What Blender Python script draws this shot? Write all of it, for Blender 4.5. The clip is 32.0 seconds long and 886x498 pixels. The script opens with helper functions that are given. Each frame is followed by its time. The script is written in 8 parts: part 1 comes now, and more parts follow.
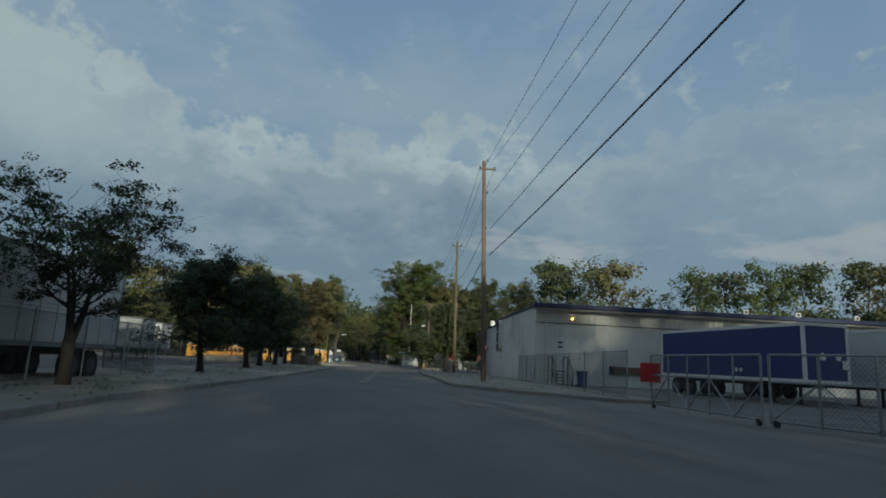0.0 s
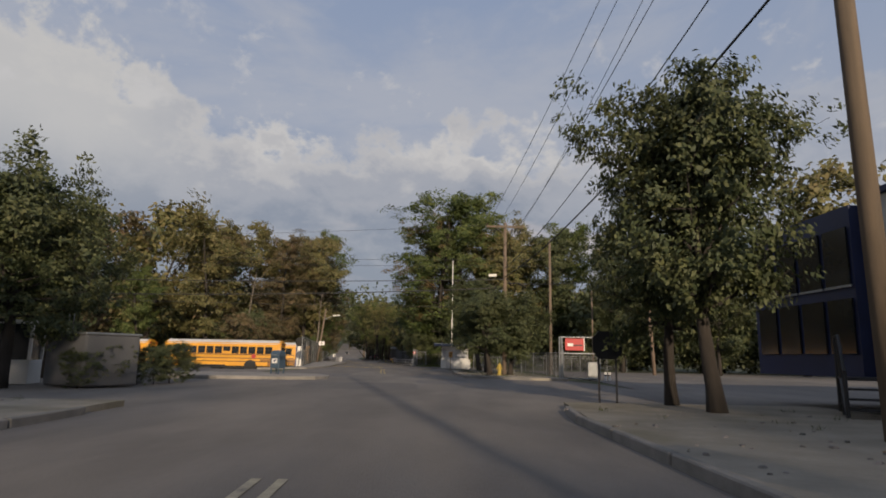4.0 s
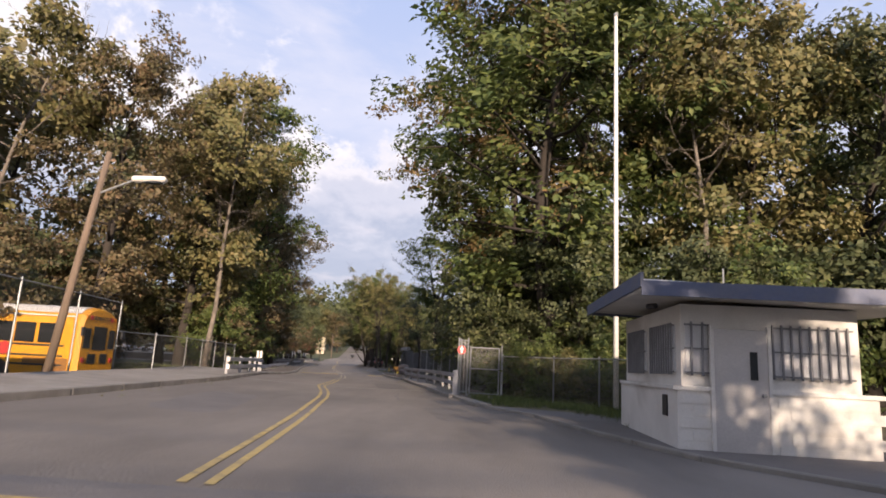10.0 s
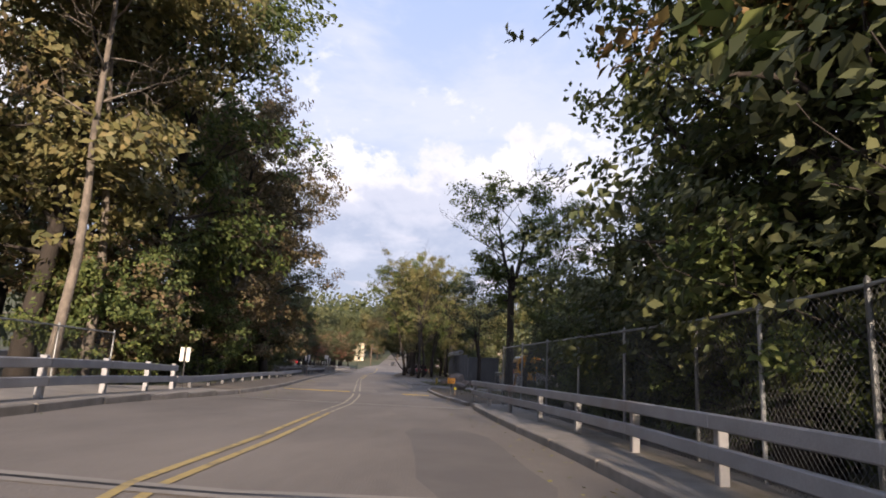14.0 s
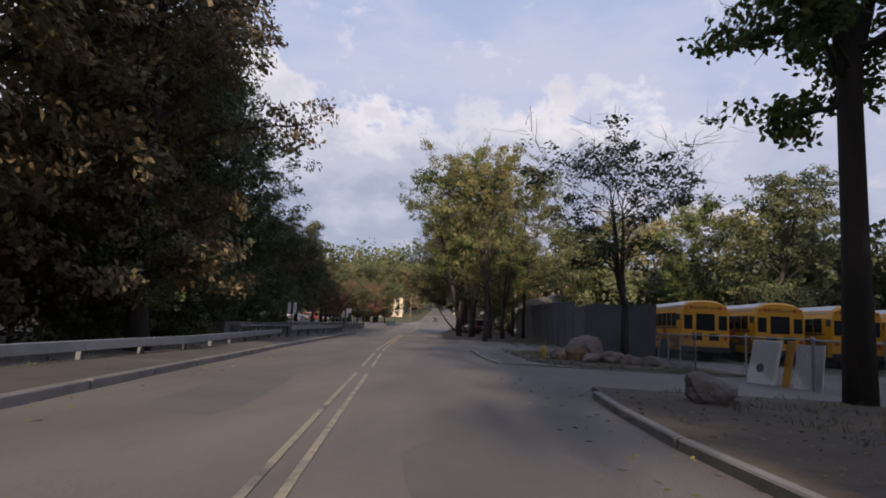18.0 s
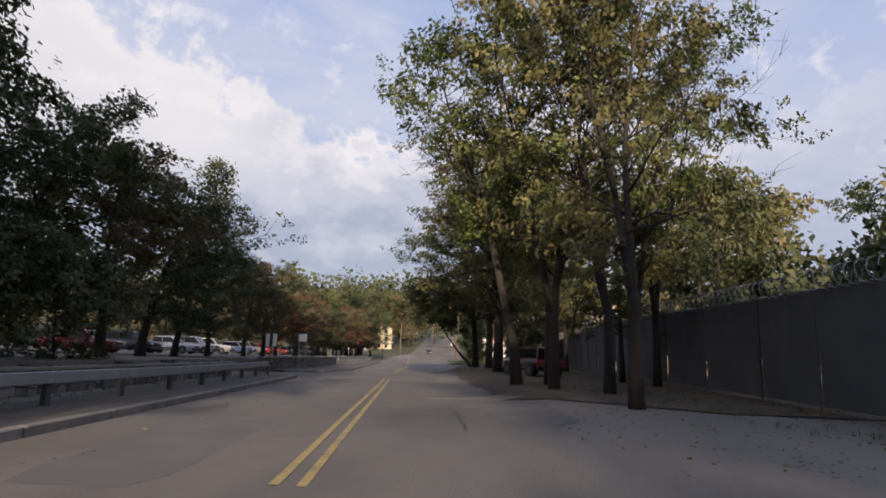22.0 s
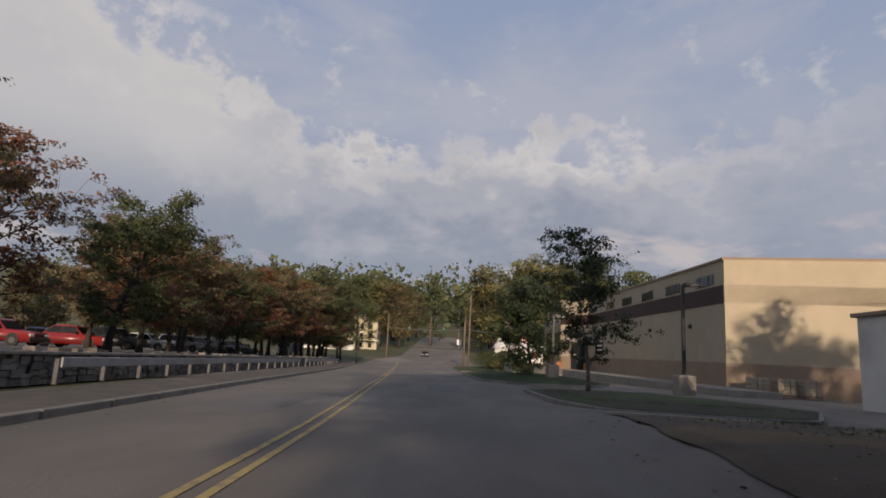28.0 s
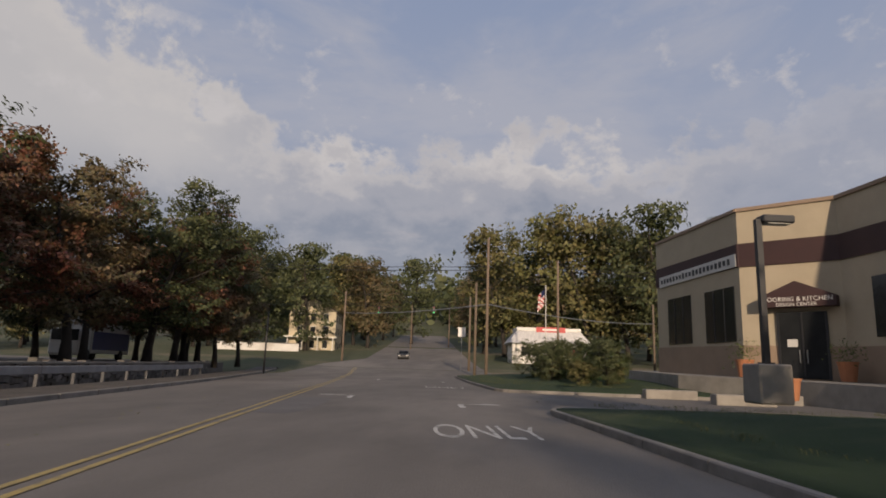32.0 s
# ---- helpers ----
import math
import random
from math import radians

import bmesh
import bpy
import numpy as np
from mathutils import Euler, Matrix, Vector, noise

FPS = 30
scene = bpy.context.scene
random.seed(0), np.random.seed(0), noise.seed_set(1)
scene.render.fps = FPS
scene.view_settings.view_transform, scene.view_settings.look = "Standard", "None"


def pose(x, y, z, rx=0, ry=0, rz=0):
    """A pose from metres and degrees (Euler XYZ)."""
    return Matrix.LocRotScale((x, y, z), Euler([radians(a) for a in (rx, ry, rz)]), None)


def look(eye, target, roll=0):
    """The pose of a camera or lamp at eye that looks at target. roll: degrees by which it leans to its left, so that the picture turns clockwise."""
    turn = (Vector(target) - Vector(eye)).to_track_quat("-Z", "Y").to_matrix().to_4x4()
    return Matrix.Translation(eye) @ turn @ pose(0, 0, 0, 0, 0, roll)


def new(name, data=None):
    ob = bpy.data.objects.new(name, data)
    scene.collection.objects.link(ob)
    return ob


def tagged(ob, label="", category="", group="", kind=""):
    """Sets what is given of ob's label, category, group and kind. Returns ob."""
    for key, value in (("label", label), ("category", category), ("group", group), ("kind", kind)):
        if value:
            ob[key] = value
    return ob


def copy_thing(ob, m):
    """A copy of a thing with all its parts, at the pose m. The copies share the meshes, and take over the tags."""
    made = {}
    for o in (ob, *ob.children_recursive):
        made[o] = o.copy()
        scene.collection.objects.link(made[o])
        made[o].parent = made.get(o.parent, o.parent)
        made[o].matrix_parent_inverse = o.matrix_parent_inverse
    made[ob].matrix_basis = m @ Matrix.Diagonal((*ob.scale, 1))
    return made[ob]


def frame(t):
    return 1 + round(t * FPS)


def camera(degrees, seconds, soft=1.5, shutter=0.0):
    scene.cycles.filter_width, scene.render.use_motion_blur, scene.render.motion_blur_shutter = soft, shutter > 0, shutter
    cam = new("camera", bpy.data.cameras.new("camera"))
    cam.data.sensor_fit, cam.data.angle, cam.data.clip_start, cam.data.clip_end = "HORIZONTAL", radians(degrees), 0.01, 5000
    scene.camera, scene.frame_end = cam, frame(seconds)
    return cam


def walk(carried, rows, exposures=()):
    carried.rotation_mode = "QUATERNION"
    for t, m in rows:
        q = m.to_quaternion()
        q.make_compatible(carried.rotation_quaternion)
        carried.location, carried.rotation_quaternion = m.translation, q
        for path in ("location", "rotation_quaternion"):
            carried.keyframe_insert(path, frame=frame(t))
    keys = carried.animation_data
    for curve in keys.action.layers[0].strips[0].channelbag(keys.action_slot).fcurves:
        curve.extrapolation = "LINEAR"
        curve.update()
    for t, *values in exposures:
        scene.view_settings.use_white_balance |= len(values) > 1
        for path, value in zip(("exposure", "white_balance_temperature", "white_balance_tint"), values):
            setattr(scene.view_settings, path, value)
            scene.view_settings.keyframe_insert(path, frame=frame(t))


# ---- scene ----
cam = camera(71.69, 32.0, soft=1.8, shutter=0.0)
PATH = [
    (0.0, pose(0.000, -0.000, 1.200, 100.47, -2.80, -3.77)),
    (0.5, pose(0.001, 7.436, 1.200, 100.28, -2.60, -3.20)),
    (1.0, pose(-0.003, 14.866, 1.200, 100.31, -2.98, -2.82)),
    (1.5, pose(-0.025, 22.264, 1.200, 100.18, -2.07, -2.22)),
    (2.0, pose(-0.084, 29.616, 1.200, 100.28, -2.71, -1.91)),
    (2.5, pose(-0.209, 37.118, 1.200, 100.36, -2.59, -1.58)),
    (3.0, pose(-0.399, 44.750, 1.200, 100.25, -1.91, -1.24)),
    (3.5, pose(-0.665, 52.445, 1.200, 100.03, -1.04, -0.83)),
    (5.5, pose(-1.551, 77.991, 1.200, 100.38, -1.70, -1.76)),
    (6.0, pose(-1.825, 83.018, 1.200, 100.44, -2.28, -1.64)),
    (6.5, pose(-2.136, 88.050, 1.200, 99.67, -2.69, -1.62)),
    (7.0, pose(-2.440, 93.218, 1.200, 98.41, -3.16, -1.76)),
    (7.5, pose(-2.767, 98.672, 1.200, 98.64, -3.46, -1.47)),
    (8.0, pose(-3.028, 103.680, 1.200, 98.98, -2.75, -1.00)),
    (8.5, pose(-3.217, 107.916, 1.200, 99.21, -3.05, -0.80)),
    (9.0, pose(-3.413, 111.685, 1.200, 99.93, -2.60, -0.40)),
    (9.5, pose(-3.636, 115.134, 1.200, 100.40, -3.93, -0.23)),
    (10.0, pose(-3.828, 118.172, 1.200, 100.72, -3.01, 0.49)),
    (10.5, pose(-4.032, 120.978, 1.200, 100.67, -2.78, 0.94)),
    (11.0, pose(-4.259, 123.500, 1.200, 100.81, -2.31, 1.11)),
    (11.5, pose(-4.499, 126.018, 1.200, 98.85, -2.10, 1.62)),
    (12.0, pose(-4.776, 128.530, 1.200, 100.02, -2.53, 2.01)),
    (12.5, pose(-5.098, 131.150, 1.200, 100.15, -2.35, 2.72)),
    (13.0, pose(-5.467, 134.166, 1.200, 100.28, -2.22, 3.49)),
    (13.5, pose(-5.874, 137.206, 1.200, 101.33, -3.15, 4.02)),
    (15.5, pose(-7.946, 150.602, 1.200, 100.36, -1.48, 6.61)),
    (16.0, pose(-8.620, 154.353, 1.200, 100.11, -1.23, 7.03)),
    (16.5, pose(-9.281, 157.965, 1.200, 99.90, -1.51, 7.38)),
    (17.0, pose(-9.955, 161.449, 1.200, 99.92, -1.64, 7.63)),
    (17.5, pose(-10.640, 164.781, 1.200, 97.27, -2.57, 7.75)),
    (18.0, pose(-11.368, 168.029, 1.200, 97.03, -2.79, 8.10)),
    (18.5, pose(-12.071, 171.102, 1.200, 96.87, -3.17, 8.38)),
    (19.0, pose(-12.737, 174.022, 1.200, 99.29, -2.14, 8.89)),
    (19.5, pose(-13.416, 177.118, 1.200, 99.22, -1.62, 8.46)),
    (20.0, pose(-14.072, 180.202, 1.200, 99.25, -3.08, 8.50)),
    (20.5, pose(-14.734, 183.444, 1.200, 99.46, -3.74, 8.20)),
    (21.0, pose(-15.412, 187.138, 1.200, 99.70, -3.19, 7.56)),
    (21.5, pose(-16.138, 191.165, 1.200, 99.94, -2.51, 7.44)),
    (22.0, pose(-16.916, 195.367, 1.200, 100.03, -1.91, 7.18)),
    (22.5, pose(-17.636, 199.429, 1.200, 100.17, -2.92, 6.71)),
    (23.0, pose(-18.349, 203.547, 1.200, 100.24, -2.72, 6.52)),
    (23.5, pose(-19.045, 207.597, 1.200, 100.17, -3.05, 6.47)),
    (24.0, pose(-19.695, 211.477, 1.200, 100.35, -3.68, 6.48)),
    (24.5, pose(-20.331, 214.977, 1.200, 100.61, -2.89, 6.86)),
    (25.0, pose(-21.131, 219.126, 1.200, 100.79, -2.75, 7.08)),
    (25.5, pose(-21.916, 223.234, 1.200, 101.13, -3.02, 7.20)),
    (26.0, pose(-22.711, 227.548, 1.200, 101.29, -3.20, 7.31)),
    (26.5, pose(-23.444, 231.872, 1.200, 101.15, -3.50, 7.13)),
    (28.5, pose(-26.094, 253.172, 1.200, 100.34, -2.92, 6.21)),
    (29.0, pose(-27.080, 259.649, 1.200, 100.88, -2.79, 5.70)),
    (29.5, pose(-28.073, 266.237, 1.200, 101.00, -2.48, 5.61)),
    (30.0, pose(-29.050, 272.899, 1.200, 101.20, -2.66, 5.44)),
    (30.5, pose(-30.001, 279.608, 1.200, 101.35, -2.60, 5.23)),
    (31.0, pose(-30.919, 286.383, 1.200, 101.29, -2.75, 4.98)),
    (31.5, pose(-31.855, 293.287, 1.200, 101.08, -2.03, 4.88)),
    (32.0, pose(-32.815, 300.242, 1.200, 100.81, -1.90, 4.77)),
]
EXPOSURES = [(0.0, -0.6, 5500, -12), (1.2, -0.5, 5600, -8), (2.2, -0.4, 6200, 5), (3.5, -0.3, 6450, 9), (5.5, -0.1, 6800, 12), (7.0, 0.27, 6900, 16), (8.0, 0.45, 6800, 17), (10.0, 0.76, 6500, 17), (13.5, 0.92, 6400, 16), (15.5, 0.45, 6250, 17), (20.0, 0.32, 6250, 16), (22.0, 0.42, 6400, 15), (24.0, 0.45, 6500, 15), (26.5, 0.42, 6450, 14), (28.5, -0.3, 6600, 12), (32.0, -0.3, 6650, 13)]
walk(cam, PATH, EXPOSURES)

# ---------------------------------------------------------------- light
SUN_EL, SUN_AZ = 14.5, 169.5          # degrees above the horizon; compass bearing from +y, clockwise
world = bpy.data.worlds.new("evening_sky")
scene.world = world
world.use_nodes = True


def build_sky(nt):
    N, L = nt.nodes, nt.links
    N.clear()
    out = N.new("ShaderNodeOutputWorld")
    sky = N.new("ShaderNodeTexSky")
    sky.sky_type, sky.sun_disc = "NISHITA", False
    sky.sun_elevation, sky.sun_rotation = radians(SUN_EL), radians(SUN_AZ)
    sky.air_density, sky.dust_density, sky.ozone_density = 1.0, 1.5, 2.0
    bg_sky = N.new("ShaderNodeBackground")
    bg_sky.inputs["Strength"].default_value = 0.10
    L.new(sky.outputs["Color"], bg_sky.inputs["Color"])

    def maths(op, a, b=None, clamp=False):
        n = N.new("ShaderNodeMath")
        n.operation, n.use_clamp = op, clamp
        for i, v in enumerate((a, b)):
            if v is None:
                continue
            if isinstance(v, (int, float)):
                n.inputs[i].default_value = v
            else:
                L.new(v, n.inputs[i])
        return n.outputs[0]

    tc = N.new("ShaderNodeTexCoord")
    sep = N.new("ShaderNodeSeparateXYZ")
    L.new(tc.outputs["Generated"], sep.inputs[0])
    az = maths("MULTIPLY", maths("ARCTAN2", sep.outputs[0], sep.outputs[1]), 57.3)
    el = maths("MULTIPLY", maths("ARCSINE", maths("MAXIMUM", sep.outputs[2], 0.0)), 57.3)
    # cloud layers seen from below: flatter and closer together towards the horizon
    com = N.new("ShaderNodeCombineXYZ")
    L.new(maths("MULTIPLY", az, 0.1), com.inputs[0])
    L.new(maths("MULTIPLY", maths("POWER", maths("ADD", el, 1.0), 0.62), 0.62), com.inputs[1])

    def noise_tex(scale, detail, rough, dist, offset, wide=1.0):
        mp = N.new("ShaderNodeMapping")
        mp.inputs["Location"].default_value = offset
        mp.inputs["Scale"].default_value = (1.0 / wide, 1.0, 1.0)
        L.new(com.outputs[0], mp.inputs["Vector"])
        t = N.new("ShaderNodeTexNoise")
        t.inputs["Scale"].default_value, t.inputs["Detail"].default_value = scale, detail
        t.inputs["Roughness"].default_value, t.inputs["Distortion"].default_value = rough, dist
        L.new(mp.outputs[0], t.inputs["Vector"])
        return t.outputs["Fac"]

    def ramp(fac, stops, ease="EASE"):
        r = N.new("ShaderNodeValToRGB")
        r.color_ramp.interpolation = ease
        e = r.color_ramp.elements
        while len(e) < len(stops):
            e.new(0.5)
        for k, (pos, col) in zip(e, stops):
            k.position, k.color = pos, (*col, 1)
        L.new(fac, r.inputs[0])
        return r.outputs["Color"]

    def span(v, a, b, lo=0.0, hi=1.0, kind="SMOOTHSTEP"):
        r = N.new("ShaderNodeMapRange")
        r.interpolation_type = kind
        for i, x in enumerate((a, b, lo, hi)):
            r.inputs[i + 1].default_value = x
        L.new(v, r.inputs[0])
        return r.outputs[0]

    def blend(fac, a, c):
        x = N.new("ShaderNodeMix")
        x.data_type = "RGBA"
        L.new(fac, x.inputs["Factor"])
        for i, v in ((6, a), (7, c)):
            if isinstance(v, tuple):
                x.inputs[i].default_value = (*v, 1)
            else:
                L.new(v, x.inputs[i])
        return x.outputs[2]

    # thin high cloud over the blue
    high = ramp(span(el, 4, 42), ((0.0, (0.40, 0.435, 0.53)), (0.45, (0.43, 0.485, 0.62)), (1.0, (0.32, 0.41, 0.61))), "LINEAR")
    veil = noise_tex(0.75, 8, 0.6, 0.5, (4.3, 1.7, 0), wide=2.2)
    high = blend(maths("MULTIPLY", span(veil, 0.42, 0.64), 0.6), high, (0.60, 0.605, 0.66))
    # a heaped bank, highest at one side, and its ragged heads
    billow = maths("SUBTRACT", noise_tex(1.0, 10, 0.60, 0.15, (2.2, 9.4, 3.0)), 0.5)
    lumps = maths("SUBTRACT", noise_tex(3.4, 8, 0.58, 0.1, (5.1, 3.3, 1.0)), 0.5)
    top = maths("ADD", span(az, -42, -22, 30.0, 20.0, "LINEAR"), maths("ADD", maths("MULTIPLY", billow, 20.0), maths("MULTIPLY", lumps, 9.0)))
    depth = maths("SUBTRACT", top, el)
    mask = maths("MULTIPLY", span(depth, -0.8, 1.6), span(az, 4, 30, 0.95, 0.35))
    shade = noise_tex(1.6, 8, 0.55, 0.3, (7.7, 2.2, 1.5), wide=1.6)
    body = ramp(maths("ADD", span(depth, 0.0, 11.0, 0.0, 0.78, "LINEAR"), span(shade, 0.3, 0.7, 0.22, -0.14, "LINEAR")),
                ((0.0, (0.80, 0.76, 0.73)), (0.16, (0.67, 0.645, 0.645)), (0.40, (0.50, 0.505, 0.555)), (0.82, (0.345, 0.375, 0.455))))
    body = blend(maths("MULTIPLY", span(az, -32, -16, 0.75, 0.0), span(el, 10, 19)), body, (0.80, 0.765, 0.725))
    col = blend(mask, high, body)
    # scattered small bright heads, and warm low streaks
    heads = maths("MULTIPLY", span(noise_tex(2.6, 9, 0.6, 0.2, (9.2, 4.4, 2.0), wide=1.3), 0.56, 0.70), maths("MULTIPLY", span(el, 13, 18), span(el, 26, 33, 1.0, 0.0)))
    col = blend(maths("MULTIPLY", heads, 0.6), col, (0.78, 0.75, 0.74))
    low = maths("MULTIPLY", span(noise_tex(1.7, 6, 0.55, 0.2, (1.3, 5.1, 0.5), wide=2.0), 0.53, 0.66), maths("MULTIPLY", span(el, 6, 8.5), span(el, 11, 15, 1.0, 0.0)))
    col = blend(maths("MULTIPLY", low, 0.7), col, (0.74, 0.65, 0.63))
    bg_cloud = N.new("ShaderNodeBackground")
    L.new(col, bg_cloud.inputs["Color"])
    bg_cloud.inputs["Strength"].default_value = 0.92
    mix = N.new("ShaderNodeMixShader")
    mix.inputs[0].default_value = 0.9
    L.new(bg_sky.outputs[0], mix.inputs[1])
    L.new(bg_cloud.outputs[0], mix.inputs[2])
    L.new(mix.outputs[0], out.inputs["Surface"])


build_sky(world.node_tree)

sun = new("sun", bpy.data.lights.new("sun", "SUN"))
sun.data.energy, sun.data.angle, sun.data.color = 5.0, radians(0.8), (1.0, 0.81, 0.60)
_az, _el = radians(SUN_AZ), radians(SUN_EL)
sun.matrix_world = look((100 * math.sin(_az) * math.cos(_el), 100 * math.cos(_az) * math.cos(_el), 100 * math.sin(_el)), (0, 0, 0))
tagged(sun, "low warm evening sun", "sun", kind="structure")

# ---------------------------------------------------------------- plan
# The road's axis: x at a distance y along it. d is metres to the right of the axis.
AXIS_Y = [-80, 0, 20, 45, 78, 100, 118, 131, 150, 165, 180, 195, 208, 228, 253, 273, 300, 330, 380, 520, 900]
AXIS_X = [0, 0, 0, -0.4, -1.55, -2.8, -3.85, -5.1, -7.9, -10.6, -14, -16.9, -19.1, -22.7, -26.1, -29, -32.8, -36.5, -42.5, -58, -100]


def lerp(v, xs, ys):
    return float(np.interp(v, xs, ys))


def axis(y):
    return lerp(y, AXIS_Y, AXIS_X)


def slope(y):
    return (axis(y + 4) - axis(y - 4)) / 8


def rise(y):
    """Height of the ground along the road: level, then climbing past the crossing."""
    return lerp(y, [335, 359, 375, 390, 402, 450, 550, 650, 800, 1000], [0, 0.12, 0.7, 1.5, 2.1, 5.4, 13, 21, 30, 34])


def bank(y, d):
    """The far lane lies higher on the bridge; further on the verge under the trees is a low bank."""
    left = 0.045 * max(0.0, min(-d - 1.5, 9)) * lerp(y, [112, 128, 152, 162], [0, 1, 1, 0])
    right = lerp(d, [1.4, 2.4, 3.5, 5.0, 14, 40], [0, 0.05, 0.42, 0.48, 0.46, 0]) * lerp(y, [197, 206, 224, 256, 268], [0, 0.35, 1, 1, 0])
    return left + right


def gz(y, d):
    return rise(y) + bank(y, d)


def P(y, d, z=0.0):
    h = slope(y)
    return Vector((axis(y) + d * math.hypot(1, h), y, gz(y, d) + z))


def off(x, y):
    """d of a place in the plan."""
    return (x - axis(y)) / math.hypot(1, slope(y))


def heading(y):
    return math.degrees(math.atan2(-slope(y), 1))


# ---------------------------------------------------------------- materials
MATS = {}


def material(name, color, color2=None, rough=0.85, scale=3.0, fine=40.0, bump=0.15, metal=0.0, spot=None, amount=0.5,
             by_object=0.0, by_island=0.0, translucent=0.0, coords="Object", emit=0.0, coat=0.0, stretch=(1, 1, 1), spec=0.5):
    if name in MATS:
        return MATS[name]
    m = bpy.data.materials.new(name)
    m.use_nodes = True
    MATS[name] = m
    N, L = m.node_tree.nodes, m.node_tree.links
    b = N["Principled BSDF"]
    b.inputs["Roughness"].default_value, b.inputs["Metallic"].default_value = rough, metal
    b.inputs["Coat Weight"].default_value = coat
    b.inputs["Specular IOR Level"].default_value = spec
    tc = N.new("ShaderNodeTexCoord")
    mp = N.new("ShaderNodeMapping")
    mp.inputs["Scale"].default_value = stretch
    L.new(tc.outputs[coords], mp.inputs["Vector"])

    def tex(sc, det, ro=0.6):
        t = N.new("ShaderNodeTexNoise")
        t.inputs["Scale"].default_value, t.inputs["Detail"].default_value, t.inputs["Roughness"].default_value = sc, det, ro
        L.new(mp.outputs[0], t.inputs["Vector"])
        return t.outputs["Fac"]

    def mixc(fac, a, c):
        x = N.new("ShaderNodeMix")
        x.data_type = "RGBA"
        if isinstance(fac, float):
            x.inputs["Factor"].default_value = fac
        else:
            L.new(fac, x.inputs["Factor"])
        for i, v in ((6, a), (7, c)):
            if isinstance(v, tuple):
                x.inputs[i].default_value = (*v, 1)
            else:
                L.new(v, x.inputs[i])
        return x.outputs[2]

    def ramp(fac, lo, hi):
        r = N.new("ShaderNodeMapRange")
        r.inputs[1].default_value, r.inputs[2].default_value = lo, hi
        L.new(fac, r.inputs[0])
        return r.outputs[0]

    color2 = color2 or tuple(c * 0.7 for c in color)
    col = mixc(ramp(tex(scale, 4), 0.35, 0.65), color, color2)
    fine_f = tex(fine, 3, 0.7)
    col = mixc(ramp(fine_f, 0.3, 0.75), col, mixc(0.35, col, tuple(c * 0.55 for c in color)))
    if spot:
        col = mixc(ramp(tex(scale * 0.23, 6, 0.65), 0.5 + (0.5 - amount) * 0.3, 0.66 + (0.5 - amount) * 0.3), col, spot)
    if by_object or by_island:
        hs = N.new("ShaderNodeHueSaturation")
        src = N.new("ShaderNodeObjectInfo").outputs["Random"] if by_object else N.new("ShaderNodeNewGeometry").outputs["Random Per Island"]
        amt = by_object or by_island
        L.new(ramp_to(N, L, src, 1 - amt, 1 + amt), hs.inputs["Value"])
        L.new(ramp_to(N, L, src, 0.5 + amt * 0.06, 0.5 - amt * 0.06), hs.inputs["Hue"])
        L.new(col, hs.inputs["Color"])
        col = hs.outputs["Color"]
    L.new(col, b.inputs["Base Color"])
    if bump:
        bp = N.new("ShaderNodeBump")
        bp.inputs["Strength"].default_value, bp.inputs["Distance"].default_value = min(bump * 2, 1.0), 0.02
        L.new(fine_f, bp.inputs["Height"])
        L.new(bp.outputs[0], b.inputs["Normal"])
    if emit:
        L.new(col, b.inputs["Emission Color"])
        b.inputs["Emission Strength"].default_value = emit
    if translucent:
        tr = N.new("ShaderNodeBsdfTranslucent")
        L.new(col, tr.inputs["Color"])
        mx = N.new("ShaderNodeMixShader")
        mx.inputs[0].default_value = translucent
        L.new(b.outputs[0], mx.inputs[1])
        L.new(tr.outputs[0], mx.inputs[2])
        L.new(mx.outputs[0], N["Material Output"].inputs["Surface"])
    return m


def ramp_to(N, L, src, lo, hi):
    r = N.new("ShaderNodeMapRange")
    r.inputs[3].default_value, r.inputs[4].default_value = lo, hi
    L.new(src, r.inputs[0])
    return r.outputs[0]


ASPHALT = material("asphalt", (0.200, 0.179, 0.157), (0.145, 0.130, 0.115), 0.9, 0.55, 34, 0.35, spot=(0.225, 0.200, 0.174), amount=0.5, spec=0.3, stretch=(1, 0.3, 1))
ASPHALT_PATCH = material("asphalt_patch", (0.178, 0.165, 0.155), (0.142, 0.132, 0.127), 0.9, 0.8, 35, 0.25, spec=0.3)
# browner and darker than CONCRETE, for the left pavements from y 162 on
WALK = material("dark_footway", (0.120, 0.103, 0.086), (0.082, 0.071, 0.060), 0.95, 1.2, 40, 0.35, spot=(0.155, 0.128, 0.095), amount=0.4)
DIRT = material("pale_dirt", (0.33, 0.29, 0.23), (0.235, 0.205, 0.16), 0.95, 0.8, 18, 0.5, spot=(0.16, 0.14, 0.09), amount=0.42)
LITTER = material("leaf_strewn_soil", (0.10, 0.075, 0.052), (0.068, 0.052, 0.036), 0.95, 1.2, 22, 0.7, spot=(0.15, 0.10, 0.05), amount=0.5)
GRASS_SOIL = material("grassy_ground", (0.055, 0.07, 0.024), (0.08, 0.078, 0.035), 0.95, 0.25, 25, 0.6, spot=(0.17, 0.135, 0.08), amount=0.42)
LAWN = material("lawn", (0.014, 0.036, 0.006), (0.020, 0.045, 0.008), 0.95, 0.9, 45, 0.7, spot=(0.055, 0.065, 0.02), amount=0.35)
CONCRETE = material("concrete", (0.30, 0.275, 0.24), (0.23, 0.21, 0.185), 0.9, 1.5, 45, 0.25, spot=(0.20, 0.18, 0.155), amount=0.4)
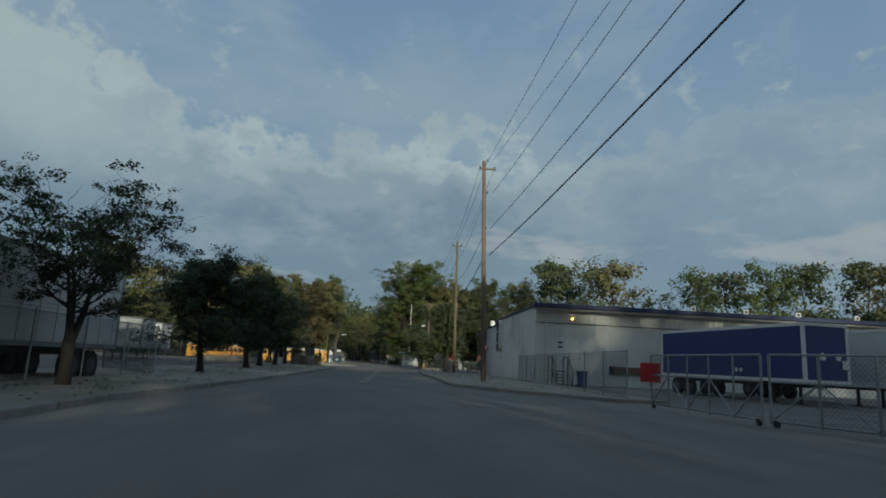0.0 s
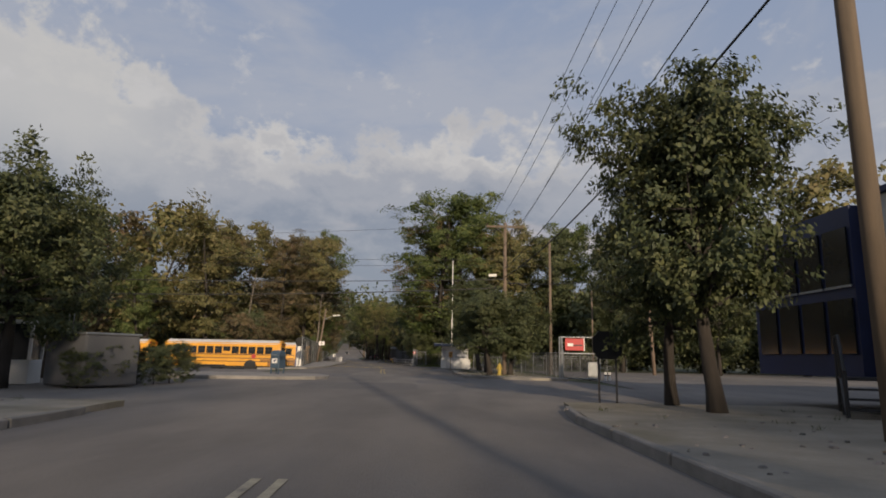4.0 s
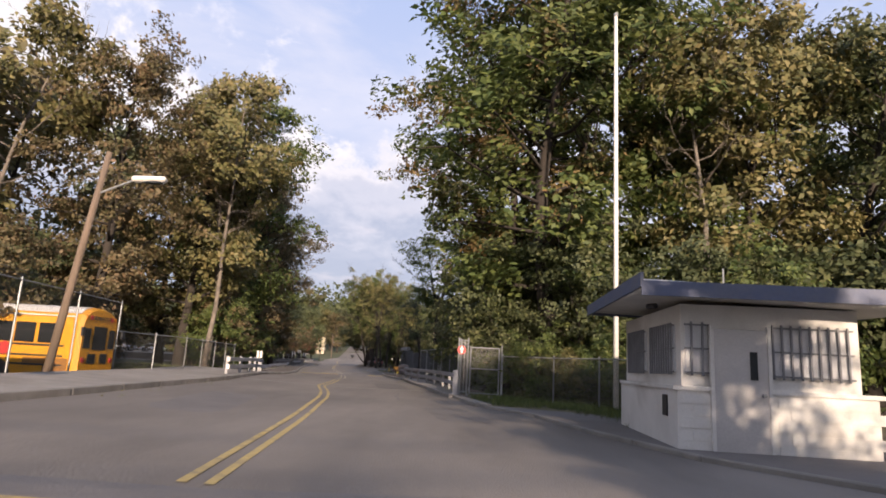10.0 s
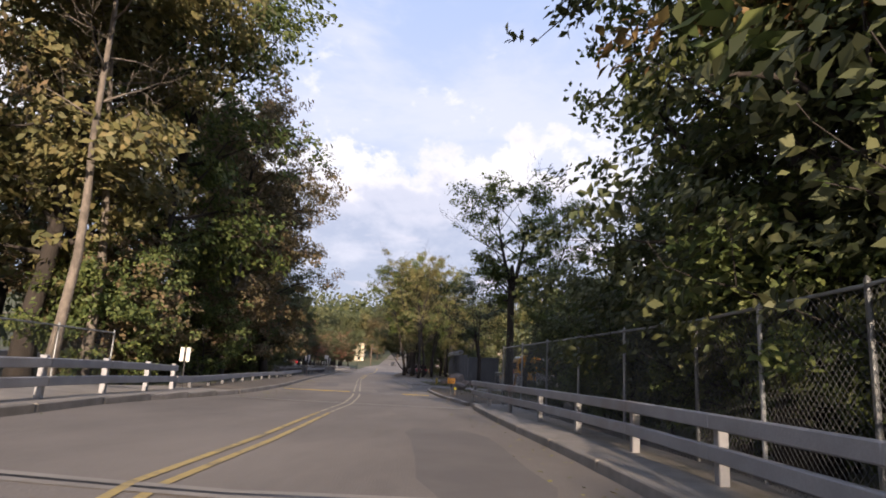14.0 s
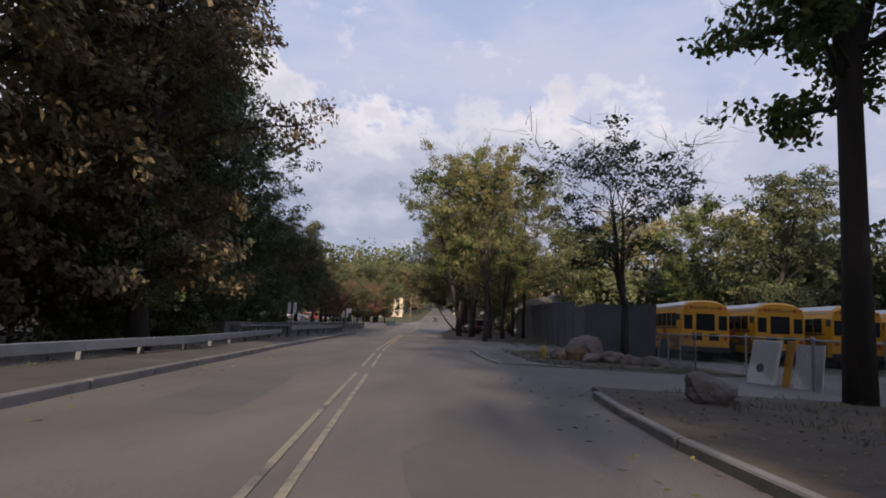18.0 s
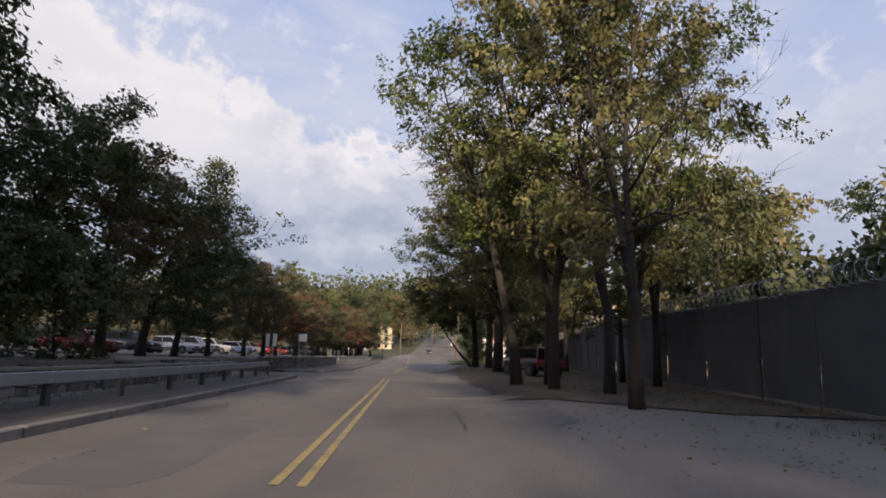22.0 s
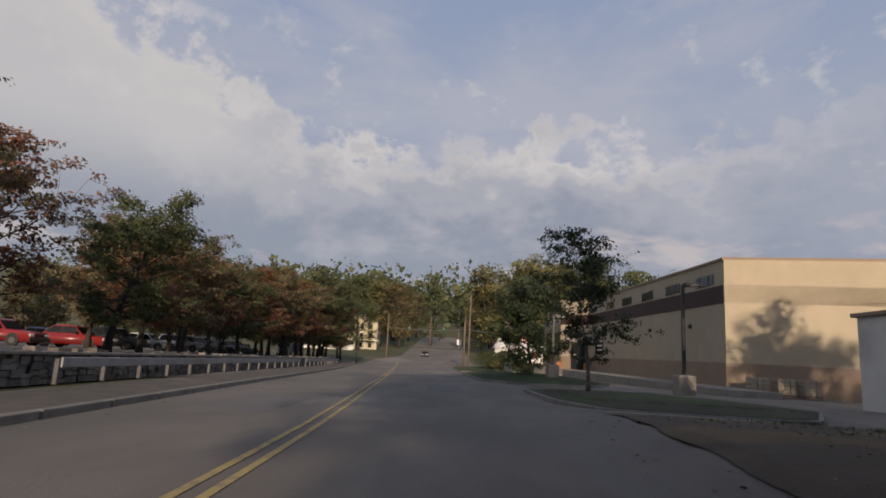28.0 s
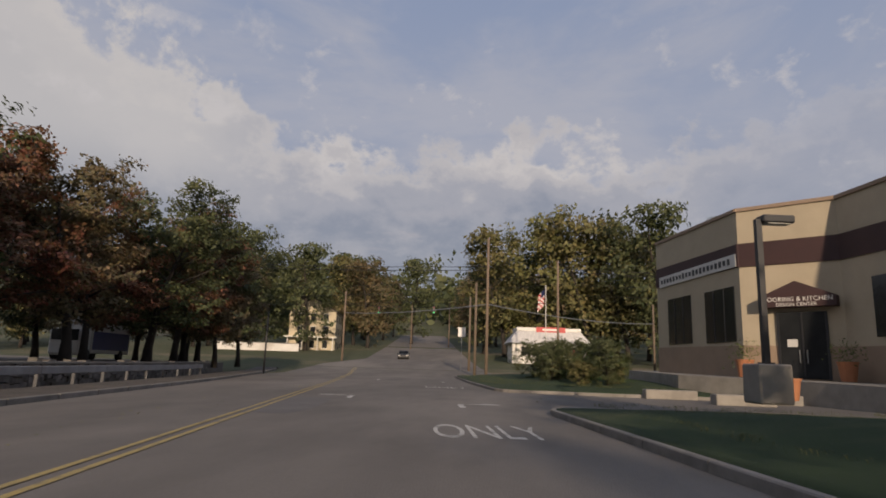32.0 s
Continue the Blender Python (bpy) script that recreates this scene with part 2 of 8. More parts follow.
KERB = material("kerb_stone", (0.26, 0.24, 0.215), (0.19, 0.175, 0.155), 0.9, 2.5, 40, 0.3, by_object=0.12)
YELLOW_LINE = material("worn_yellow_paint", (0.48, 0.35, 0.12), (0.36, 0.28, 0.12), 0.8, 6, 50, 0.15, spot=(0.16, 0.14, 0.10), amount=0.45)
PALE_LINE = material("faded_centre_paint", (0.42, 0.37, 0.26), (0.30, 0.27, 0.20), 0.8, 6, 50, 0.15, spot=(0.14, 0.13, 0.115), amount=0.5)
WHITE_LINE = material("worn_white_paint", (0.667, 0.632, 0.575), (0.483, 0.460, 0.414), 0.8, 6, 50, 0.15, spot=(0.17, 0.16, 0.14), amount=0.5)
WHITE_WALL = material("white_painted_block", (0.70, 0.68, 0.64), (0.62, 0.60, 0.56), 0.85, 0.7, 25, 0.15, spot=(0.44, 0.41, 0.37), amount=0.35)
WHITE_PAINT = material("white_paint", (0.78, 0.75, 0.70), (0.70, 0.67, 0.62), 0.6, 2, 30, 0.06, spot=(0.55, 0.52, 0.47), amount=0.3)
NAVY = material("navy_paint", (0.012, 0.022, 0.085), (0.01, 0.018, 0.065), 0.55, 1.2, 20, 0.08)
TRAILER_BLUE = material("blue_trailer_skin", (0.018, 0.035, 0.16), (0.014, 0.028, 0.13), 0.4, 0.7, 12, 0.04)
TRAILER_WHITE = material("white_trailer_skin", (0.66, 0.64, 0.60), (0.56, 0.54, 0.51), 0.5, 0.6, 14, 0.05, spot=(0.40, 0.37, 0.33), amount=0.3)
WOOD_POLE = material("weathered_pole_wood", (0.21, 0.155, 0.11), (0.15, 0.115, 0.085), 0.9, 1.5, 30, 0.4, stretch=(6, 6, 0.4), by_object=0.2)
BARK = material("bark", (0.046, 0.037, 0.030), (0.028, 0.023, 0.019), 0.95, 3, 25, 0.7, stretch=(1, 1, 0.25))
PALE_BARK = material("pale_bark", (0.23, 0.195, 0.16), (0.10, 0.085, 0.07), 0.9, 5, 20, 0.5, stretch=(1, 1, 0.6), spot=(0.07, 0.06, 0.05), amount=0.45)
GALV = material("galvanized_steel", (0.34, 0.35, 0.35), (0.26, 0.265, 0.265), 0.5, 3, 40, 0.08, metal=0.6, by_object=0.12)
RAIL = material("grey_rail_paint", (0.36, 0.36, 0.37), (0.28, 0.28, 0.29), 0.6, 1.5, 30, 0.1, metal=0.3, spot=(0.24, 0.20, 0.17), amount=0.3)
STEEL_DARK = material("dull_steel", (0.12, 0.12, 0.125), (0.085, 0.085, 0.09), 0.6, 3, 40, 0.08, metal=0.3)
BLACK_METAL = material("black_metal", (0.025, 0.025, 0.028), (0.018, 0.018, 0.02), 0.5, 3, 30, 0.08)
RUBBER = material("tyre_rubber", (0.022, 0.022, 0.022), (0.03, 0.028, 0.026), 0.85, 5, 60, 0.2)
CABLE = material("cable_black", (0.015, 0.015, 0.016), None, 0.6, 5, 30, 0.0)
BUS_YELLOW = material("school_bus_yellow", (0.72, 0.34, 0.018), (0.62, 0.28, 0.018), 0.4, 0.7, 20, 0.03, spot=(0.48, 0.22, 0.03), amount=0.25)
GLASS_DARK = material("dark_window_glass", (0.018, 0.02, 0.022), (0.028, 0.03, 0.032), 0.12, 1, 8, 0.0)
RED = material("red_paint", (0.50, 0.035, 0.03), (0.40, 0.03, 0.028), 0.5, 2, 25, 0.05)
SCREEN = material("grey_privacy_screen", (0.125, 0.125, 0.128), (0.095, 0.095, 0.10), 0.9, 0.8, 60, 0.2, spot=(0.16, 0.16, 0.16), amount=0.35)
CREAM = material("cream_stucco", (0.47, 0.395, 0.285), (0.42, 0.355, 0.255), 0.9, 0.5, 30, 0.2, spot=(0.37, 0.31, 0.225), amount=0.3)
TAN = material("tan_plinth", (0.33, 0.24, 0.17), (0.28, 0.205, 0.145), 0.9, 0.7, 30, 0.25)
MAROON = material("maroon_band", (0.055, 0.025, 0.024), (0.042, 0.02, 0.02), 0.7, 0.6, 20, 0.08)
ROCK = material("boulder_rock", (0.21, 0.165, 0.14), (0.12, 0.10, 0.088), 0.95, 2.6, 14, 0.9, spot=(0.27, 0.235, 0.21), amount=0.35)
STONE = material("wall_stone", (0.21, 0.19, 0.17), (0.12, 0.11, 0.10), 0.95, 3, 20, 0.6, by_island=0.45)
LEAF = {
    "green": material("leaves_green", (0.098, 0.138, 0.036), (0.140, 0.166, 0.048), 0.65, 0.35, 3, 0, by_island=0.45, translucent=0.35),
    "dark": material("leaves_dark_green", (0.078, 0.098, 0.038), (0.105, 0.115, 0.046), 0.65, 0.35, 3, 0, by_island=0.45, translucent=0.3),
    "deep": material("leaves_deep_green", (0.032, 0.050, 0.018), (0.045, 0.062, 0.022), 0.65, 0.35, 3, 0, by_island=0.45, translucent=0.2),
    "olive": material("leaves_olive", (0.155, 0.150, 0.052), (0.182, 0.160, 0.060), 0.65, 0.3, 3, 0, by_island=0.45, translucent=0.25),
    "yellow": material("leaves_yellow_green", (0.21, 0.195, 0.065), (0.155, 0.165, 0.055), 0.65, 0.3, 3, 0, by_island=0.4, translucent=0.25),
    "brown": material("leaves_turning_brown", (0.178, 0.130, 0.064), (0.134, 0.122, 0.056), 0.65, 0.3, 3, 0, by_island=0.45, translucent=0.3),
    "gold": material("leaves_orange_brown", (0.24, 0.15, 0.058), (0.115, 0.125, 0.045), 0.65, 0.22, 3, 0, by_island=0.4, translucent=0.3),
    "red": material("leaves_turning_red", (0.21, 0.09, 0.046), (0.16, 0.10, 0.045), 0.65, 0.3, 3, 0, by_island=0.45, translucent=0.2),
}


# ---------------------------------------------------------------- mesh helpers
def part(name, bm, mat, parent=None, label=""):
    me = bpy.data.meshes.new(name)
    bm.normal_update()
    bm.to_mesh(me)
    bm.free()
    return mesh_part(name, me, mat, parent, label)


def mesh_part(name, me, mat, parent=None, label=""):
    if mat is not None and not me.materials:
        me.materials.append(mat)
    ob = new(name, me)
    if parent is not None:
        ob.parent = parent
    return tagged(ob, label) if label else ob


def thing(name, label, category, m=None, group="", kind=""):
    ob = new(name)
    ob.empty_display_size = 0.2
    if m is not None:
        ob.matrix_basis = m
    return tagged(ob, label, category, group, kind)


def box(size, at=(0, 0, 0), bevel=0.0, rot=(0, 0, 0), bm=None):
    """A box of that size, its centre at 'at'; added to bm if given."""
    bm = bm or bmesh.new()
    m = pose(*at, *rot) @ Matrix.Diagonal((*size, 1))
    r = bmesh.ops.create_cube(bm, size=1.0, matrix=m)
    if bevel:
        edges = {e for v in r["verts"] for e in v.link_edges}
        bmesh.ops.bevel(bm, geom=list(edges), offset=bevel, segments=1, affect="EDGES")
    return bm


def cyl(r, h, at=(0, 0, 0), r2=None, n=12, rot=(0, 0, 0), bm=None):
    bm = bm or bmesh.new()
    bmesh.ops.create_cone(bm, cap_ends=True, segments=n, radius1=r, radius2=r if r2 is None else r2, depth=h, matrix=pose(*at, *rot))
    return bm


def bar(a, b, r, n=6, r2=None, bm=None):
    """A round bar from a to b."""
    a, b = Vector(a), Vector(b)
    bm = bm or bmesh.new()
    q = (b - a).to_track_quat("Z", "Y").to_matrix().to_4x4()
    bmesh.ops.create_cone(bm, cap_ends=True, segments=n, radius1=r, radius2=r if r2 is None else r2, depth=(b - a).length,
                          matrix=Matrix.Translation((a + b) / 2) @ q)
    return bm


def tube_data(points, radii, n, verts, faces):
    """Adds a tube along points to the lists verts and faces."""
    base = len(verts)
    pts = [Vector(p) for p in points]
    for i, p in enumerate(pts):
        t = (pts[min(i + 1, len(pts) - 1)] - pts[max(i - 1, 0)]).normalized()
        side = t.cross(Vector((0, 0, 1)) if abs(t.z) < 0.9 else Vector((1, 0, 0))).normalized()
        up = side.cross(t)
        for k in range(n):
            a = 2 * math.pi * k / n
            verts.append(p + (side * math.cos(a) + up * math.sin(a)) * radii[i])
    for i in range(len(pts) - 1):
        for k in range(n):
            k2 = (k + 1) % n
            faces.append((base + i * n + k, base + i * n + k2, base + (i + 1) * n + k2, base + (i + 1) * n + k))
    faces.append(tuple(base + k for k in reversed(range(n))))
    faces.append(tuple(base + (len(pts) - 1) * n + k for k in range(n)))


def tube_mesh(name, points, radius, n=6):
    v, f = [], []
    tube_data(points, [radius] * len(points), n, v, f)
    me = bpy.data.meshes.new(name)
    me.from_pydata(v, [], f)
    return me


def cable_points(a, b, sag, n=14):
    a, b = Vector(a), Vector(b)
    return [a.lerp(b, k / n) - Vector((0, 0, sag * 4 * (k / n) * (1 - k / n))) for k in range(n + 1)]


def prism(outline, z0, z1, bm=None):
    """An upright slab from a plan outline of (x, y)."""
    bm = bm or bmesh.new()
    lo = [bm.verts.new((x, y, z0)) for x, y in outline]
    hi = [bm.verts.new((x, y, z1)) for x, y in outline]
    n = len(outline)
    bm.faces.new(hi)
    bm.faces.new(lo[::-1])
    for i in range(n):
        bm.faces.new((lo[i], lo[(i + 1) % n], hi[(i + 1) % n], hi[i]))
    bmesh.ops.recalc_face_normals(bm, faces=bm.faces)
    return bm


def strip(name, y0, y1, left, right, z, mat, step=3.0, cross=6, thick=0.0):
    """A sheet along the road between d = left(y) and d = right(y), z above the ground; thick: it has sides down to below the ground."""
    n = max(1, round((y1 - y0) / step))
    verts, faces = [], []
    for i in range(n + 1):
        y = y0 + (y1 - y0) * i / n
        a, b = left(y), right(y)
        for k in range(cross + 1):
            verts.append(P(y, a + (b - a) * k / cross, z))
    w = cross + 1
    for i in range(n):
        for k in range(cross):
            faces.append((i * w + k, i * w + k + 1, (i + 1) * w + k + 1, (i + 1) * w + k))
    if thick:
        m = len(verts)
        verts += [v - Vector((0, 0, thick)) for v in verts]
        faces += [tuple(j + m for j in reversed(fc)) for fc in faces]
        for i in range(n):
            a, b = i * w, (i + 1) * w
            faces += [(a, b, b + m, a + m), (b + cross, a + cross, a + cross + m, b + cross + m)]
        for k in range(cross):
            a, b = k, n * w + k
            faces += [(a + 1, a, a + m, a + 1 + m), (b, b + 1, b + 1 + m, b + m)]
    me = bpy.data.meshes.new(name)
    me.from_pydata(verts, [], faces)
    me.materials.append(mat)
    return new(name, me)


def fn(ys, ds):
    return lambda y: lerp(y, ys, ds)


# ---------------------------------------------------------------- trees
def leaf_mesh(name, centres, size, rng, droop=0.3, aspect=0.55, facing=None):
    """Many small leaves: folded lozenges of four corners, standing every way about their centres, or turned towards facing."""
    n = len(centres)
    if facing is None:
        a = rng.normal(size=(n, 3))
        a[:, 2] -= droop
        a /= np.linalg.norm(a, axis=1)[:, None]
        b = np.cross(a, rng.normal(size=(n, 3)))
    else:
        up = facing + rng.normal(size=(n, 3)) * 0.55
        up /= np.linalg.norm(up, axis=1)[:, None] + 1e-9
        a = np.cross(up, rng.normal(size=(n, 3)))
        a /= np.linalg.norm(a, axis=1)[:, None] + 1e-9
        b = np.cross(up, a)
    b /= np.linalg.norm(b, axis=1)[:, None] + 1e-9
    s = size * rng.uniform(0.6, 1.35, n)[:, None]
    v = np.empty((n, 4, 3))
    v[:, 0], v[:, 2] = centres - a * s, centres + a * s
    fold = np.cross(a, b) * s * 0.25
    v[:, 1], v[:, 3] = centres + b * s * aspect + fold, centres - b * s * aspect + fold
    me = bpy.data.meshes.new(name)
    me.vertices.add(n * 4)
    me.vertices.foreach_set("co", v.astype(np.float32).ravel())
    me.loops.add(n * 4)
    me.loops.foreach_set("vertex_index", np.arange(n * 4, dtype=np.int32))
    me.polygons.add(n)
    me.polygons.foreach_set("loop_start", np.arange(0, n * 4, 4, dtype=np.int32))
    me.update(calc_edges=True)
    me.validate()
    return me


def grow(seed, height, width, base, trunk_r, limbs, leaves, leaf_size, lean=0.0, forks=1, upright=0.6, bare=0.0, clump=0.55, shape=0.5, twigs=True, fork=0.0):
    """A tree's wood mesh and leaf mesh. base: height of the lowest limb; shape: height share at which the crown is widest;
    bare: share of the limbs without leaves; upright: how steeply limbs rise."""
    rng = np.random.default_rng(seed)
    verts, faces, tips = [], [], []

    def wander(p, d, length, steps, bend, rise_):
        pts = [p.copy()]
        for _ in range(steps):
            d = d + rng.normal(size=3) * bend + np.array((0, 0, rise_))
            d /= np.linalg.norm(d)
            p = p + d * length / steps
            pts.append(p.copy())
        return pts

    fork = fork or base * 0.6
    for f in range(forks):
        ang = rng.uniform(0, 6.28) + f * 6.28 / forks
        tilt = lean if forks == 1 else 0.22 + rng.uniform(0, 0.12)
        start = np.array((0.0, 0.0, 0.0)) if forks == 1 else np.array((0, 0, fork))
        d0 = np.array((math.cos(ang) * tilt, math.sin(ang) * tilt, 1.0))
        trunk = wander(start, d0 / np.linalg.norm(d0), height * 0.92 - start[2], 9, 0.06, 0.06)
        if forks > 1 and f == 0:
            tube_data([(0, 0, -0.2), (0.02, 0, fork * 0.5), (0, 0.02, fork * 0.97), (0, 0, fork * 1.13), (0, 0, fork * 1.25)], [trunk_r * 1.3, trunk_r * 1.02, trunk_r * 0.95, trunk_r * 0.92, trunk_r * 0.45], 9, verts, faces)
        r0 = trunk_r if forks == 1 else trunk_r * 0.72
        rad = [r0 * (1.35 if i == 0 and forks == 1 else 1) * (1 - 0.88 * i / 9) for i in range(10)]
        if forks == 1:
            trunk[0][2] -= 0.2
        tube_data(trunk, rad, 8, verts, faces)
        tr = np.array(trunk)
        nl = max(3, limbs // forks)
        for i in range(nl):
            u = (i + rng.uniform(0.2, 0.8)) / nl
            h = base + (height * 0.93 - base) * u
            k = int(np.clip(np.searchsorted(tr[:, 2], h), 1, 9))
            w = (h - tr[k - 1, 2]) / max(0.01, tr[k, 2] - tr[k - 1, 2])
            p = tr[k - 1] * (1 - w) + tr[k] * w
            prof = (u / shape) ** 0.6 if u < shape else ((1 - u) / (1 - shape)) ** 0.55
            length = width * 0.5 * (0.35 + 0.65 * prof) * rng.uniform(0.75, 1.2)
            a = i * 2.4 + rng.uniform(-0.5, 0.5)
            up = upright * rng.uniform(0.5, 1.4) * (0.4 + u)
            d = np.array((math.cos(a), math.sin(a), up))
            limb = wander(p, d / np.linalg.norm(d), length * math.hypot(1, up * 0.6), 5, 0.16, 0.05)
            lr = max(0.025, rad[k] * 0.5)
            tube_data(limb, [lr * (1 - 0.8 * j / 5) for j in range(6)], 5, verts, faces)
            naked = rng.uniform() < bare
            for s in range(5):
                j = 2 + s % 4 if s else 5
                q = limb[min(j, 5)]
                dd = limb[min(j, 5)] - limb[min(j, 5) - 1]
                dd = dd / np.linalg.norm(dd) + rng.normal(size=3) * 0.75 + np.array((0, 0, 0.15))
                twig = wander(q, dd / np.linalg.norm(dd), length * rng.uniform(0.25, 0.5), 3, 0.25, 0.05)
                if twigs:
                    tube_data(twig, [lr * 0.35, lr * 0.25, lr * 0.16, 0.006], 3, verts, faces)
                if naked or bare > 0.3:
                    for _ in range(3):
                        e = rng.normal(size=3) * 0.6 + dd / np.linalg.norm(dd) + np.array((0, 0, 0.4))
                        t2 = wander(twig[rng.integers(1, 4)], e / np.linalg.norm(e), length * rng.uniform(0.15, 0.35), 2, 0.2, 0.05)
                        tube_data(t2, [0.012, 0.009, 0.004], 3, verts, faces)
                if not naked:
                    for q in (*twig[1:], limb[min(j, 5)]):
                        tips.append(q)
    me = bpy.data.meshes.new("trunk")
    me.from_pydata(verts, [], faces)
    me.polygons.foreach_set("use_smooth", [True] * len(me.polygons))
    tips = np.array(tips)
    # sprays of leaves about the twigs, each with a face turned outwards and up
    sprays = max(len(tips) // 2, leaves // 26)
    pick = rng.integers(0, len(tips), sprays)
    reach = np.clip(rng.normal(size=(sprays, 3)), -1.6, 1.6) * clump * rng.uniform(0.45, 1.1, sprays)[:, None]
    reach[:, 2] *= 0.7
    heart = tips[pick] + reach
    weight = rng.uniform(0.3, 1.0, sprays) ** 1.5
    own = rng.choice(sprays, leaves, p=weight / weight.sum())
    spread = np.clip(rng.normal(size=(leaves, 3)), -1.8, 1.8) * leaf_size * 1.9 * (0.6 + 0.8 * weight[own])[:, None]
    spread[:, 2] *= 0.6
    out = heart * (1, 1, 0) + reach * 1.2
    out /= np.linalg.norm(out, axis=1)[:, None] + 1e-6
    out[:, 2] += 0.75
    out += rng.normal(size=(sprays, 3)) * 0.35
    return me, leaf_mesh("crown", heart[own] + spread, leaf_size, rng, facing=out[own])


KINDS = {}


def tree_kind(key, colour, bark, label, category="tree", **kw):
    wood, leaves = grow(**kw)
    wood.materials.append(bark)
    leaves.materials.append(LEAF[colour])
    KINDS[key] = (wood, leaves, label, category)


tree_kind("tall_a", "green", BARK, "tall green cottonwood with an open crown", seed=11, height=21, width=11, base=4.5, trunk_r=0.42, limbs=30, leaves=19000, leaf_size=0.165, clump=0.75)
tree_kind("tall_b", "olive", BARK, "tall olive-green tree in early autumn leaf", seed=12, height=19, width=10, base=3.5, trunk_r=0.36, limbs=28, leaves=18000, leaf_size=0.165, clump=0.7)
tree_kind("tall_c", "brown", BARK, "tall tree with leaves turning brown", seed=13, height=18, width=10, base=2.5, trunk_r=0.34, limbs=28, leaves=24000, leaf_size=0.125, clump=0.7)
tree_kind("tall_d", "dark", BARK, "tall dark green woodland tree", seed=14, height=20, width=11, base=2.0, trunk_r=0.40, limbs=30, leaves=19000, leaf_size=0.175, clump=0.75)
tree_kind("tall_e", "yellow", BARK, "tall yellow-green tree with a loose crown", seed=15, height=19, width=11, base=3.5, trunk_r=0.36, limbs=26, leaves=17000, leaf_size=0.16, clump=0.7)
tree_kind("tall_f", "green", BARK, "tall green cottonwood leafy down to its base", seed=17, height=20, width=11.5, base=2.2, trunk_r=0.42, limbs=34, leaves=25000, leaf_size=0.10, clump=0.62)
tree_kind("tall_g", "dark", BARK, "tall dark cottonwood hung with climbing leaves", seed=18, height=20, width=11.5, base=2.6, trunk_r=0.42, limbs=32, leaves=24000, leaf_size=0.10, clump=0.6)
tree_kind("thin_tall", "olive", PALE_BARK, "slender pale-barked tree with thinning leaves", seed=16, height=19, width=7, base=7, trunk_r=0.18, limbs=22, leaves=5000, leaf_size=0.17, bare=0.35, clump=0.55)
tree_kind("street_a", "dark", BARK, "round dark green street tree beside the kerb", seed=21, height=7.2, width=6.6, base=2.3, trunk_r=0.27, limbs=28, leaves=25000, leaf_size=0.09, clump=0.5, shape=0.35, upright=0.8)
tree_kind("street_b", "dark", BARK, "round dark green street tree with a dense crown", seed=22, height=7.0, width=6.2, base=2.3, trunk_r=0.26, limbs=28, leaves=25000, leaf_size=0.09, clump=0.5, shape=0.35, upright=0.8)
# a broader street_a whose leaf colour is darkened to stand in for shade
tree_kind("street_shaded", "deep", BARK, "broad street tree with a low full crown, leaves darkened for shade", seed=21, height=6.7, width=7.2, base=1.7, trunk_r=0.27, limbs=30, leaves=26000, leaf_size=0.09, clump=0.52, shape=0.35, upright=0.7)
tree_kind("street_c", "dark", BARK, "round green street tree with gaps in its crown", seed=35, height=7.2, width=5.9, base=2.1, trunk_r=0.26, limbs=28, leaves=17000, leaf_size=0.095, clump=0.46, shape=0.4, upright=0.8, lean=0.16)
tree_kind("half_bare", "deep", BARK, "small street tree, half bare, with dark leaves", seed=23, height=5.2, width=7.0, base=2.6, trunk_r=0.19, limbs=36, leaves=14000, leaf_size=0.062, bare=0.25, clump=0.35, forks=3, upright=0.9)
tree_kind("open_dark", "deep", BARK, "open dark-leaved tree with bare twigs among boulders", seed=29, height=10.2, width=9.0, base=4.7, trunk_r=0.18, limbs=36, leaves=4600, leaf_size=0.105, bare=0.35, clump=0.36, forks=3, upright=0.9)
tree_kind("twin_cotton", "green", BARK, "leaning cottonwood with a forked trunk and dead limbs", seed=24, height=15.2, width=8.6, base=6.6, fork=7.6, trunk_r=0.27, limbs=28, leaves=9500, leaf_size=0.12, bare=0.3, clump=0.5, forks=2, upright=0.8)
for _key, _col, _seed, _n in (("road_yellow", "yellow", 25, 11500), ("road_green", "green", 26, 11000), ("road_dark", "olive", 27, 9500)):
    tree_kind(_key, _col, BARK, "roadside cottonwood with a bare dark trunk and loose crown", seed=_seed, height=15.5, width=10.5, base=4.4, trunk_r=0.23, limbs=36, leaves=_n - 1500, leaf_size=0.115, bare=0.28, clump=0.5, forks=2, upright=0.9)
tree_kind("road_slim", "green", BARK, "slim leaning cottonwood beside a parked car", seed=30, height=15.5, width=6.5, base=6.0, trunk_r=0.22, limbs=28, leaves=8000, leaf_size=0.115, bare=0.2, clump=0.5, lean=0.15, upright=0.9)
tree_kind("road_full", "olive", BARK, "full roadside cottonwood in yellowing green leaf", seed=34, height=14, width=9.5, base=3.6, trunk_r=0.27, limbs=40, leaves=22000, leaf_size=0.105, bare=0.04, clump=0.55, forks=2, fork=4.6, upright=0.75)
tree_kind("road_droop", "dark", BARK, "roadside cottonwood with long low limbs over the road", seed=36, height=13.5, width=12.0, base=3.6, trunk_r=0.26, limbs=34, leaves=19000, leaf_size=0.11, clump=0.55, shape=0.2, upright=0.26, lean=0.06)
tree_kind("road_lobe", "dark", BARK, "low leafy stem leaning out over the road", seed=37, height=6.4, width=5.6, base=3.2, trunk_r=0.12, limbs=24, leaves=9000, leaf_size=0.11, clump=0.5, shape=0.4, upright=0.4, lean=1.0)
